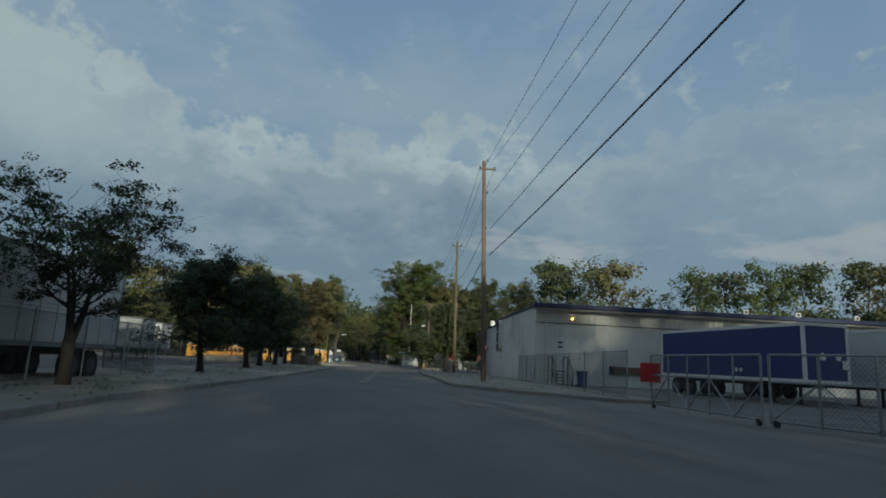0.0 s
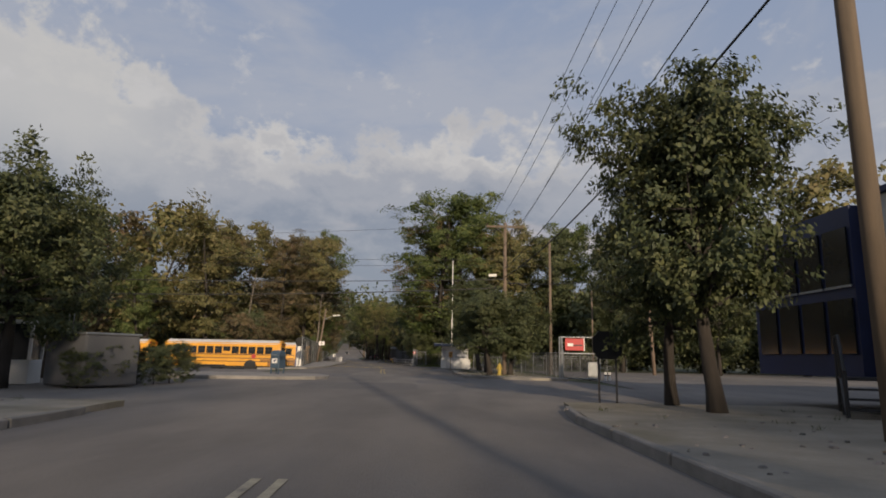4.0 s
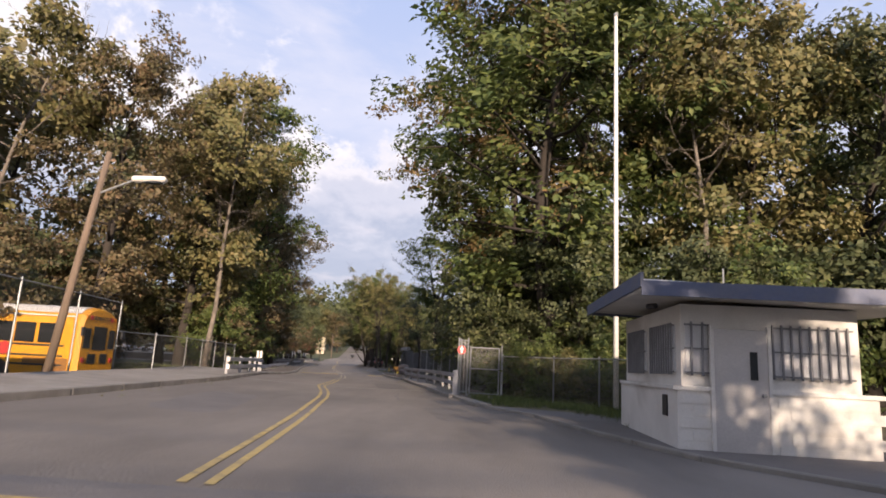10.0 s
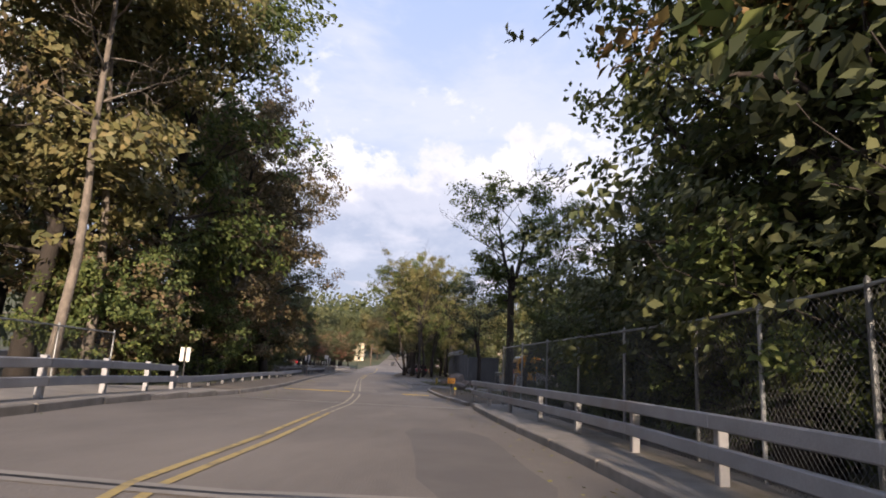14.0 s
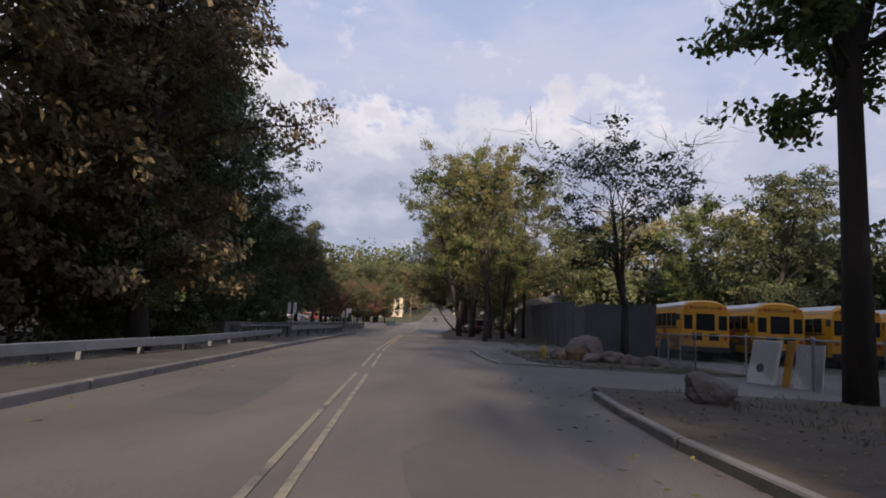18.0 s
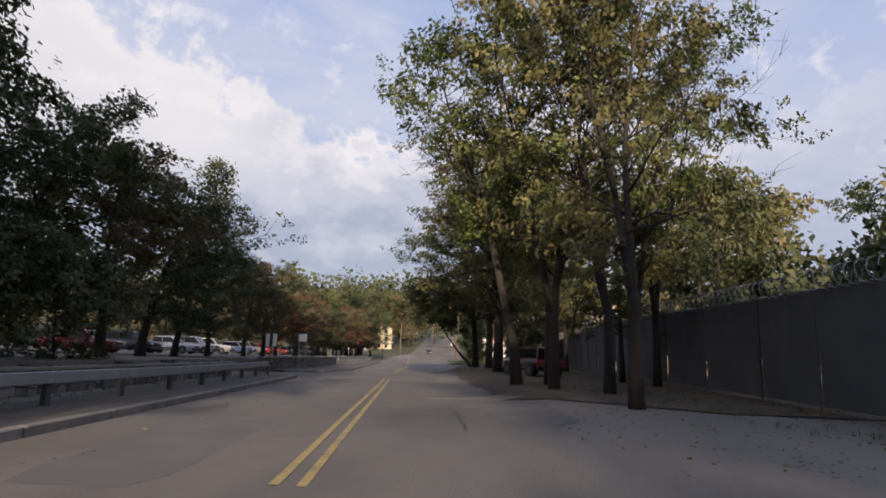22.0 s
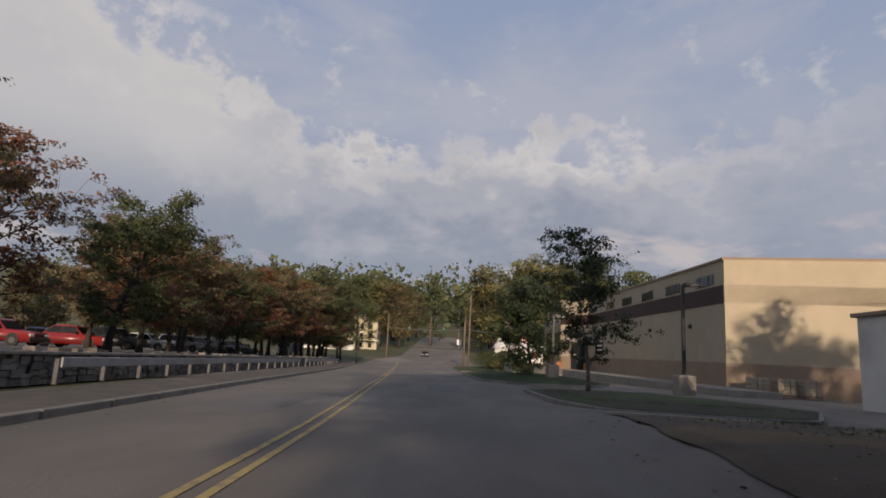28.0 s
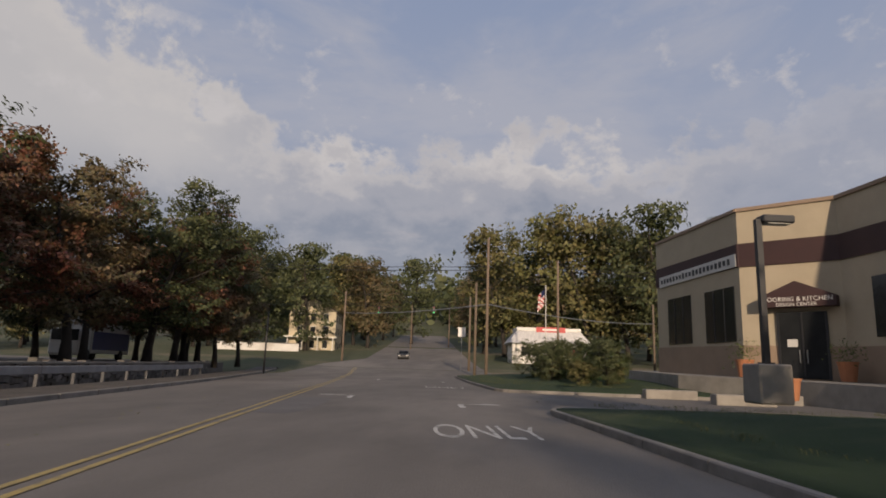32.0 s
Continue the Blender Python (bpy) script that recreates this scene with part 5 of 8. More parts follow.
for k, (dx, bx) in enumerate(((-0.75, -1.25), (-0.25, -0.45), (0.25, 1.25))):
    cable((a[0] + dx, a[1], a[2] - 0.3), (P3[0] + bx, P3[1] - 0.12, 10.72), 0.6)
for dz, tz, r in ((-2.2, 9.2, 0.014), (-4.7, 7.5, 0.018), (-6.5, 6.9, 0.03)):
    cable((a[0] - 0.2, a[1], a[2] + dz), (P3[0], P3[1] - 0.1, tz), 0.7, r)
# spans across the road and the yards
cable((P3[0], P3[1], 6.75), (-66, 101.5, 7.4), 0.9, 0.026)
cable((P3[0], P3[1], 6.15), (-66, 100.5, 6.6), 1.3, 0.032)
cable((P3[0] - 1.25, P3[1], 10.65), (-80, 120, 13.2), 1.2, 0.010)
cable((9.9, 116.5, 9.9), (-75, 107, 10.0), 1.0, 0.012)
cable((9.9, 116.5, 10.5), (-75, 112, 10.8), 0.9, 0.012)
cable((9.9, 116.5, 6.0), (-70, 110, 6.5), 0.6, 0.014)
cable((P3[0], P3[1], 6.5), (18.6, 116.8, 9.6), 0.5, 0.03)
cable((18.6, 116.8, 9.6), (50, 118, 7.5), 0.8, 0.02)
cable((P3[0] + 1.1, P3[1], 10.6), (9.9, 116.5, 11.9), 0.3, 0.010)
cable((P3[0] + 0.1, P3[1], 7.6), (9.9, 116.5, 11.3), 0.4, 0.010)
cable((9.9, 116.5, 11.9), (19.2, 116.8, 10.7), 0.4, 0.010)
for dx, tz in ((-0.95, 7.9), (0.5, 7.3), (1.1, 7.6)):
    cable((P3[0] + dx, P3[1] - 0.12, 10.1), (P3[0] + 0.1, P3[1] - 0.2, tz), -0.25, 0.008, "thin black drop wire on a pole")
cable((1.6, 138, 4.2), (40, 150, 4.6), 0.4, 0.008)


# ---------------------------------------------------------------- warehouse
def build_warehouse():
    root = thing("warehouse", "low white block warehouse with a navy roof edge", "building", pose(10.4, 48.3, 0, 0, 0, 0.6))
    part("wall", prism([(0, 0), (50, 0), (50, 18.7), (0, 18.7)], -0.2, 6.0), WHITE_WALL, root)
    part("wall", prism([(0.0, 18.72), (30, 18.72), (30, 26.6), (0.0, 26.6)], -0.2, 5.45), WHITE_WALL, root)
    part("roof_edge", box((51.2, 1.3, 0.34), (25.2, -0.55, 5.98), 0.03), NAVY, root, "navy overhanging roof edge")
    part("roof_edge", box((0.16, 18.8, 0.20), (-0.02, 9.3, 6.02), 0.02), NAVY, root)
    part("roof_edge", box((0.16, 8.0, 0.18), (-0.02, 22.6, 5.5), 0.02), NAVY, root)
    part("soffit", box((50.5, 0.9, 0.08), (25.2, -0.5, 5.76)), WHITE_PAINT, root)
    rib = bpy.data.meshes.new("rib")
    b = box((0.09, 0.05, 1.0), (0, 0, 0))
    b.to_mesh(rib)
    b.free()
    for k in range(60):
        at(mesh_part("rib", rib, WHITE_WALL, root), pose(0.3 + k * 0.41, -0.026, 5.22))
    for x in (0.2, 1.75, 5.8, 9.9, 14.0, 18.2):
        part("joint_cover", box((0.07, 0.05, 4.7), (x, -0.028, 2.35)), WHITE_PAINT, root)
    part("trim", box((50, 0.07, 0.06), (25, -0.037, 4.7)), BLACK_METAL, root)
    part("downpipe", bar((0.9, -0.12, 0.2), (0.9, -0.12, 5.5), 0.06), WHITE_PAINT, root)
    door = part("door", box((1.05, 0.06, 2.2), (2.95, -0.035, 2.35), 0.01), WHITE_PAINT, root, "flush white steel door")
    part("door_frame", box((1.2, 0.04, 2.32), (2.95, -0.022, 2.38)), WHITE_WALL, door)
    for dz in (3.2, 2.85):
        part("notice", box((0.45, 0.02, 0.14), (1.95, -0.02, dz)), BLACK_METAL, root, "small dark notice plate")
    lamp = part("lamp", box((0.26, 0.2, 0.28), (2.9, -0.12, 5.1), 0.03), BLACK_METAL, root, "small wall lamp with an orange bulb")
    part("bulb", cyl(0.09, 0.05, (2.9, -0.24, 5.08), rot=(90, 0, 0)), material("orange_lamp", (1.0, 0.45, 0.08), (1.0, 0.5, 0.1), 0.5, 3, 9, 0, emit=14.0), lamp, "glowing orange bulb")
    dock = part("dock_bumper", box((3.1, 0.25, 0.55), (7.7, -0.13, 1.25), 0.03), material("rusty_steel", (0.20, 0.11, 0.07), (0.14, 0.09, 0.06), 0.85, 2, 25, 0.3), root, "rusty brown dock plate")
    for x in (6.1, 9.3):
        part("rubber_bumper", box((0.3, 0.32, 0.6), (x, -0.16, 1.25), 0.03), RUBBER, dock)
    for x in (12.6, 17.0, 21.4, 26.4):
        f = part("roof_floodlight", box((0.42, 0.2, 0.36), (x, -0.6, 6.36), 0.03), WHITE_PAINT, root, "small white floodlight")
        part("lens", box((0.2, 0.02, 0.2), (x, -0.71, 6.36)), BLACK_METAL, f)
    # plate with chamfered ends in place of the building number on the side wall, white sides and a navy face
    out = [(-0.72, -1.25), (-0.38, -1.58), (0.38, -1.58), (0.72, -1.25), (0.72, 1.25), (0.38, 1.58), (-0.38, 1.58), (-0.72, 1.25)]
    bm = prism(out, 0, 0.42)
    sign = at(part("wall_plate", bm, WHITE_PAINT, root, "large plate in place of a building number, with a navy face and white sides"), pose(0, 15.95, 4.2) @ pose(0, 0, 0, 90, 0, -90))
    bm = prism([(x * 0.97, y * 0.985) for x, y in out], 0.422, 0.44)
    part("navy_face", bm, NAVY, sign)
    for dy in (-0.72, 0.42):
        part("white_inset", prism([(-0.46, dy - 0.09), (0.46, dy - 0.09), (0.46, dy + 0.09), (-0.46, dy + 0.09)], 0.442, 0.452), WHITE_PAINT, sign)
    for y in (5.0, 15.8):
        part("vent", box((0.06, 0.22, 0.18), (-0.03, y, 2.0)), BLACK_METAL, root)
    # dark glazed entrance at the far end
    ann = part("entrance_porch", prism([(-0.35, 26.7), (4, 26.7), (4, 31.5), (-0.35, 31.5)], 0.9, 5.3), NAVY, root, "dark glazed entrance porch")
    for k in range(4):
        w = part("window", box((0.05, 0.95, 1.5), (-0.385, 27.3 + k * 1.15, 4.0)), GLASS_DARK, ann)
        part("frame", box((0.04, 1.05, 0.06), (-0.40, 27.3 + k * 1.15, 3.22)), GALV, w)
        part("window", box((0.05, 0.95, 1.4), (-0.385, 27.3 + k * 1.15, 2.2)), GLASS_DARK, ann)
    part("rooftop_unit", box((0.5, 0.5, 0.9), (0.4, 24.8, 5.9), 0.04), WHITE_PAINT, root)
    return root


build_warehouse()


def stairs(m, label, steps=5, width=1.0, rise_=0.2, run=0.26, landing=1.2):
    root = thing("metal_stairs", label, "stairs", m)
    h = steps * rise_
    for k in range(steps):
        part("tread", box((run, width, 0.04), (k * run + run / 2, 0, (k + 1) * rise_ - 0.02)), BLACK_METAL, root)
    part("landing", box((landing, width, 0.05), (steps * run + landing / 2, 0, h)), BLACK_METAL, root)
    for s in (-1, 1):
        y = s * width / 2
        part("stringer", bar((0, y, 0.05), (steps * run, y, h), 0.045, 4), BLACK_METAL, root)
        part("handrail", bar((0, y, 0.95), (steps * run, y, h + 0.95), 0.035), BLACK_METAL, root)
        part("handrail", bar((steps * run, y, h + 0.95), (steps * run + landing, y, h + 0.95), 0.035), BLACK_METAL, root)
        for x, z in ((0, 0), (steps * run, h), (steps * run + landing, h)):
            part("post", bar((x, y, 0), (x, y, z + 0.95), 0.04), BLACK_METAL, root)
    return root


stairs(pose(10.9, 41.2, 0.0, 0, 0, 90), "black steel stairs and landing before the warehouse", steps=5, width=1.1)
stairs(pose(8.2, 72.3, 0.12, 0, 0, 60), "black steel stairs up to the entrance porch", steps=4, width=1.2)


def bin_thing(x, y):
    root = thing("waste_bin", "blue plastic wheeled waste bin", "bin", pose(x, y, 0.0, 0, 0, 15))
    blue = material("blue_plastic", (0.02, 0.05, 0.16), None, 0.5, 2, 20, 0.05)
    bm = cyl(0.30, 0.95, (0, 0, 0.53), r2=0.36, n=4, rot=(0, 0, 45))
    part("body", bm, blue, root)
    part("lid", box((0.62, 0.66, 0.07), (0, 0, 1.04), 0.02), blue, root)
    for s in (-1, 1):
        part("wheel", cyl(0.1, 0.06, (s * 0.26, 0.26, 0.1), rot=(0, 90, 0)), RUBBER, root)


bin_thing(11.9, 40.6)
fence([(8.9, 24.2), (9.05, 47.8)], 2.0, "grey chain-link fence before the warehouse", gap=0.12)


def truss_gate(a, b, label, h=1.75):
    a, b = Vector((*a, 0)), Vector((*b, 0))
    ang = math.degrees(math.atan2(b.y - a.y, b.x - a.x))
    ln = (b - a).length
    root = thing("rolling_gate", label, "gate", pose(a.x, a.y, 0.04, 0, 0, ang), "yard gates")
    for z in (0.12, h * 0.62, h):
        part("rail", bar((0, 0, z), (ln, 0, z), 0.03), GALV, root)
    n = max(2, round(ln / 1.3))
    for k in range(n + 1):
        part("upright", bar((ln * k / n, 0, 0.05), (ln * k / n, 0, h), 0.035), GALV, root)
        if k < n:
            part("brace", bar((ln * k / n, 0, h * 0.62 if k % 2 else 0.12), (ln * (k + 1) / n, 0, 0.12 if k % 2 else h * 0.62), 0.02), GALV, root)
    sheet = chain_link(ln, h - 0.2, 0.12, 0.0035)
    at(mesh_part("wire_mesh", sheet, FENCE_WIRE, root), pose(0, 0.03, 0.15))
    for x in (0.15, ln - 0.15):
        part("wheel", cyl(0.09, 0.06, (x, 0, 0.06), rot=(90, 0, 0)), RUBBER, root)
    return root


truss_gate((8.7, 21.3), (9.15, 15.4), "grey steel gate leaf with diagonal braces, standing open")
truss_gate((9.25, 15.2), (11.6, 9.2), "grey steel gate leaf with diagonal braces, standing open")
board = thing("red_sign_board", "blank red board fixed to a gate", "sign", pose(8.62, 21.2, 1.2, 0, 0, -8))
part("board", box((0.68, 0.03, 0.66), (0, 0, 0), 0.006), RED, board)
part("bracket", box((0.04, 0.1, 0.8), (0, 0.06, -0.05)), GALV, board)


def wheel_set(parent, x, y, r=0.5, w=0.28, rim=None):
    t = part("wheel", cyl(r, w, (x, y, r), n=20, rot=(0, 90, 0)), RUBBER, parent)
    part("rim", cyl(r * 0.55, w + 0.02, (x, y, r), n=14, rot=(0, 90, 0)), rim or STEEL_DARK, t)
    part("hub", cyl(r * 0.2, w + 0.06, (x, y, r), n=8, rot=(0, 90, 0)), STEEL_DARK, t)


def trailer(m, length, skin, label, edge=None, ribs=0):
    """A box trailer; local y runs along it, its near end at y = 0."""
    root = thing("box_trailer", label, "trailer", m)
    edge = edge or WHITE_PAINT
    body = part("box", box((2.55, length, 2.75), (0, length / 2, 2.5), 0.03), skin, root)
    for sx in (-1, 1):
        for y in (0.06, length - 0.06):
            part("corner_post", box((0.16, 0.16, 2.8), (sx * 1.22, y, 2.5), 0.02), edge, body)
        for z in (1.16, 3.86):
            part("edge_rail", box((0.10, length, 0.16), (sx * 1.25, length / 2, z), 0.01), edge, body)
        for k in range(ribs):
            part("side_post", box((0.035, 0.05, 2.5), (sx * 1.285, length * (k + 0.5) / ribs, 2.5)), skin, body)
    for z in (1.16, 3.86):
        part("edge_rail", box((2.5, 0.12, 0.14), (0, 0.0, z), 0.01), edge, body)
    part("underframe", box((1.0, length * 0.9, 0.28), (0, length * 0.5, 0.98)), BLACK_METAL, root)
    for y in (length - 1.4, length - 2.6):
        for sx in (-1, 1):
            wheel_set(root, sx * 1.0, y)
    for sx in (-1, 1):
        part("landing_leg", box((0.12, 0.12, 1.0), (sx * 0.8, 2.6, 0.5)), BLACK_METAL, root)
        part("foot", box((0.25, 0.25, 0.04), (sx * 0.8, 2.6, 0.02)), BLACK_METAL, root)
    return root


blue = trailer(pose(20.3, 28.6, 0, 0, 0, 9), 12.0, TRAILER_BLUE, "dark blue box trailer with white edges, parked in the yard")
for x in (-0.25, 0.65):
    part("emblem", cyl(0.2, 0.012, (x, -0.03, 2.35), n=5, rot=(90, 0, 0)), WHITE_PAINT, blue, "small white emblem")
part("placard", box((0.28, 0.012, 0.42), (1.0, -0.03, 2.0)), WHITE_PAINT, blue)
for y in (4.4, 4.75):
    part("emblem", cyl(0.12, 0.012, (-1.29, y, 1.6), n=8, rot=(0, 90, 0)), WHITE_PAINT, blue)
trailer(pose(25.5, 29.5, 0, 0, 0, 9), 12.0, TRAILER_WHITE, "grey-white box trailer beside a blue one")
trailer(pose(-12.0, 9.0, 0, 0, 0, 0), 15.0, TRAILER_WHITE, "dirty white box trailer behind a fence", GALV, ribs=16)
trailer(pose(-26, 70, 0, 0, 0, 88), 13.5, TRAILER_WHITE, "white box trailer parked across the yard", GALV, ribs=10)
trailer(pose(-24, 60, 0, 0, 0, 88), 13.5, TRAILER_WHITE, "white box trailer in a row", GALV, ribs=10)
fence([(-10.4, -6), (-10.6, 27.5)], 2.1, "dark chain-link fence with barbed wire", wire=DARK_WIRE, barbed=True, post_r=0.032)
fence([(-10.6, 27.5), (-14.8, 32), (-16.5, 74)], 2.0, "chain-link fence before a trailer yard", wire=DARK_WIRE)


def two_post_sign(x, y, turn, label, w=0.85, h=0.8, z=1.55, panel=None, gap=0.5):
    root = thing("post_sign", label, "sign", pose(x, y, gz(y, off(x, y)) + 0.1, 0, 0, turn))
    for s in (-1, 1):
        part("post", bar((s * gap / 2, 0, -0.1), (s * gap / 2, 0, z + h * 0.4), 0.03), BLACK_METAL, root)
    out = [(-w / 2, -h * 0.25), (-w * 0.28, -h / 2), (w * 0.28, -h / 2), (w / 2, -h * 0.25), (w / 2, h * 0.25), (w * 0.28, h / 2), (-w * 0.28, h / 2), (-w / 2, h * 0.25)]
    at(part("panel", prism(out, -0.02, 0.02), panel or BLACK_METAL, root), pose(0, -0.05, z, 90, 0, 0))
    return root


two_post_sign(3.5, 60.8, 10, "dark shaped sign panel on two black posts")
two_post_sign(4.1, 77.5, 0, "dark shaped sign panel on two black posts")
two_post_sign(-9.3, 63.3, -10, "dark shaped sign panel on two black posts", w=1.0, h=1.0)


def mailbox(x, y):
    root = thing("mailbox", "blue-grey steel collection mailbox on short legs", "mailbox", pose(x, y, 0.14, 0, 0, -25))
    skin = material("mailbox_blue", (0.055, 0.085, 0.12), (0.045, 0.07, 0.10), 0.45, 2, 25, 0.05)
    bm = box((0.62, 0.58, 0.72), (0, 0, 0.66), 0.02)
    part("body", bm, skin, root)
    at(part("domed_top", cyl(0.29, 0.62, n=24), skin, root), pose(0, 0, 1.02) @ pose(0, 0, 0, 0, 90, 0))
    for sx in (-1, 1):
        for sy in (-1, 1):
            part("leg", box((0.06, 0.06, 0.34), (sx * 0.26, sy * 0.23, 0.15)), skin, root)
    part("label_plate", box((0.36, 0.012, 0.26), (0.0, -0.297, 0.72)), WHITE_PAINT, root, "white label with a dark emblem")
    part("emblem", box((0.22, 0.008, 0.07), (0.02, -0.306, 0.73), rot=(0, -20, 0)), NAVY, root)
    part("pull_handle", box((0.4, 0.04, 0.03), (0, -0.30, 1.05)), GALV, root)


mailbox(-9.7, 95.3)
isl = [(-6.55, 92.6), (-6.9, 91.4), (-9, 90.6), (-26, 89.5), (-26, 96.4), (-9, 96.8), (-7.4, 96.0), (-6.7, 94.6)]
ob = mound("pavement", isl, 0.0, CONCRETE, "concrete corner island with a rounded kerb")


def hydrant(x, y, z=0.13, size=1.0):
    root = thing("fire_hydrant", "yellow cast-iron fire hydrant with worn paint", "hydrant", pose(x, y, z) @ Matrix.Scale(size, 4))
    paint = material("hydrant_yellow", (0.44, 0.31, 0.04), (0.34, 0.25, 0.05), 0.6, 5, 40, 0.1, spot=(0.25, 0.20, 0.10), amount=0.35)
    part("base_flange", cyl(0.19, 0.06, (0, 0, 0.03), n=12), paint, root)
    part("barrel", cyl(0.12, 0.55, (0, 0, 0.33), r2=0.115, n=14), paint, root)
    part("collar", cyl(0.16, 0.05, (0, 0, 0.58), n=14), paint, root)
    bm = cyl(0.14, 0.14, (0, 0, 0.68), r2=0.07, n=14)
    cyl(0.035, 0.08, (0, 0, 0.78), n=5, bm=bm)
    part("bonnet", bm, paint, root)
    for s in (-1, 1):
        part("side_nozzle", cyl(0.06, 0.1, (s * 0.15, 0, 0.45), n=8, rot=(0, 90, 0)), paint, root)
    part("front_nozzle", cyl(0.08, 0.1, (0, -0.15, 0.42), n=8, rot=(90, 0, 0)), paint, root)
    part("marker_rod", bar((0.08, 0.1, 0.1), (0.12, 0.12, 1.35), 0.012), GALV, root)


hydrant(3.55, 101.2)
hydrant(-10.85, 192.7, 0.07, 0.66)


# ---------------------------------------------------------------- school buses
BUS_PANEL = material("bus_brown_panel", (0.30, 0.13, 0.02), (0.22, 0.10, 0.02), 0.6, 3, 30, 0.1)


def school_bus(m, label, length=11.4, nose=False):
    """Local y runs back from the front end at y = 0."""
    root = thing("school_bus", label, "bus", m, "parked school buses")
    w = 2.42
    prof = [(-w / 2, 0.55), (-w / 2, 2.45), (-w / 2 + 0.12, 2.82), (-w / 2 + 0.45, 3.02), (-w / 2 + 0.85, 3.1), (w / 2 - 0.85, 3.1), (w / 2 - 0.45, 3.02), (w / 2 - 0.12, 2.82), (w / 2, 2.45), (w / 2, 0.55)]
    bm = bmesh.new()
    rings = [[bm.verts.new((x * s, y, 0.55 + (z - 0.55) * sz)) for x, z in prof] for y, s, sz in ((0, 0.97, 0.965), (0.18, 1, 1), (length - 0.15, 1, 1), (length, 0.97, 0.97))]
    for r, s in zip(rings, rings[1:]):
        for i in range(len(prof)):
            j = (i + 1) % len(prof)
            bm.faces.new((r[i], r[j], s[j], s[i]))
    bm.faces.new(rings[0][::-1])
    bm.faces.new(rings[-1])
    bmesh.ops.recalc_face_normals(bm, faces=bm.faces)
    body = part("body", bm, BUS_YELLOW, root)
    bm = bmesh.new()
    rr = [[bm.verts.new((x * 1.006, y, z + 0.012)) for x, z in prof[2:8]] for y in (0.2, length - 0.2)]
    for i in range(5):
        bm.faces.new((rr[0][i], rr[0][i + 1], rr[1][i + 1], rr[1][i]))
    part("roof_panel", bm, TRAILER_WHITE, body, "pale roof panel")
    for sx in (-1, 1):
        for z in (0.98, 1.30, 1.66):
            part("rub_rail", box((0.03, length - 0.9, 0.07), (sx * (w / 2 + 0.012), length / 2 + 0.1, z), 0.01), BLACK_METAL, body)
        part("skirt_rail", box((0.025, length * 0.3, 0.10), (sx * (w / 2 + 0.01), length * 0.62, 0.60)), BLACK_METAL, body)
        n = 12
        pitch = (length - 1.5) / n
        for k in range(n):
            y = 0.75 + (k + 0.5) * pitch
            tall = 0.46 if k == 5 else 0.70
            wd = part("window", box((0.03, pitch - 0.13, tall), (sx * (w / 2 + 0.004), y, 2.44 - tall / 2), 0.004), GLASS_DARK, body)
            part("sash_bar", box((0.015, pitch - 0.13, 0.03), (sx * (w / 2 + 0.022), y, 2.16)), BLACK_METAL, wd)
        part("engine_grille", box((0.02, 0.85, 0.62), (sx * (w / 2 + 0.008), 0.78, 0.92), 0.005), BUS_PANEL, body, "brown louvred panel")
        part("vent", box((0.02, 0.75, 0.2), (sx * (w / 2 + 0.008), 1.85 - 0.3, 1.12), 0.004), BUS_PANEL, body)
        part("white_gutter", box((0.03, length - 0.6, 0.05), (sx * (w / 2 - 0.05), length / 2, 2.72)), TRAILER_WHITE, body)
    for y, sgn in ((0, -1), (length, 1)):
        f = y + sgn * 0.012
        part("windscreen", box((0.92, 0.03, 0.85), (0, f, 2.0), 0.01), GLASS_DARK, body)
        for sx in (-1, 1):
            part("end_window", box((0.42, 0.03, 0.72), (sx * 0.86, f, 1.98), 0.01), GLASS_DARK, body)
            part("lower_window", box((0.5, 0.03, 0.36), (sx * 0.42, f, 1.25), 0.01), GLASS_DARK, body)
            part("lamp", cyl(0.1, 0.05, (sx * 0.98, f, 1.2), n=12, rot=(90, 0, 0)), RED, body, "red tail lamp")
            for dx in (0.72, 0.98):
                part("warning_lamp", cyl(0.085, 0.05, (sx * dx, f, 2.72), n=12, rot=(90, 0, 0)), RED if dx < 0.9 else material("amber_lens", (0.6, 0.2, 0.01), None, 0.3, 3, 9, 0), body)
        part("name_band", box((1.2, 0.02, 0.2), (0, f, 2.72)), BUS_YELLOW, body)
        lettering("SCHOOL BUS", 0.2, BLACK_METAL, body, pose(0, f + sgn * 0.02, 2.72, 90, 0, 0 if sgn < 0 else 180))
        part("bumper", box((2.4, 0.16, 0.28), (0, y + sgn * 0.08, 0.62), 0.03), BLACK_METAL, root)
    for y in (2.9, length - 2.2):
        for sx in (-1, 1):
            wheel_set(root, sx * 1.02, y, 0.48, 0.3, BLACK_METAL)
            part("wheel_arch", cyl(0.6, 0.05, (sx * (w / 2 - 0.012), y, 0.55), n=20, rot=(0, 90, 0)), RUBBER, body)
    part("underframe", box((1.8, length - 1, 0.3), (0, length / 2, 0.5)), BLACK_METAL, root)
    for sx in (-1, 1):
        part("mirror", box((0.2, 0.08, 0.32), (sx * 1.42, -0.15, 2.2), 0.02), BLACK_METAL, root)
        part("mirror_arm", bar((sx * 1.2, 0.0, 2.35), (sx * 1.42, -0.15, 2.3), 0.02), BLACK_METAL, root)
    return root


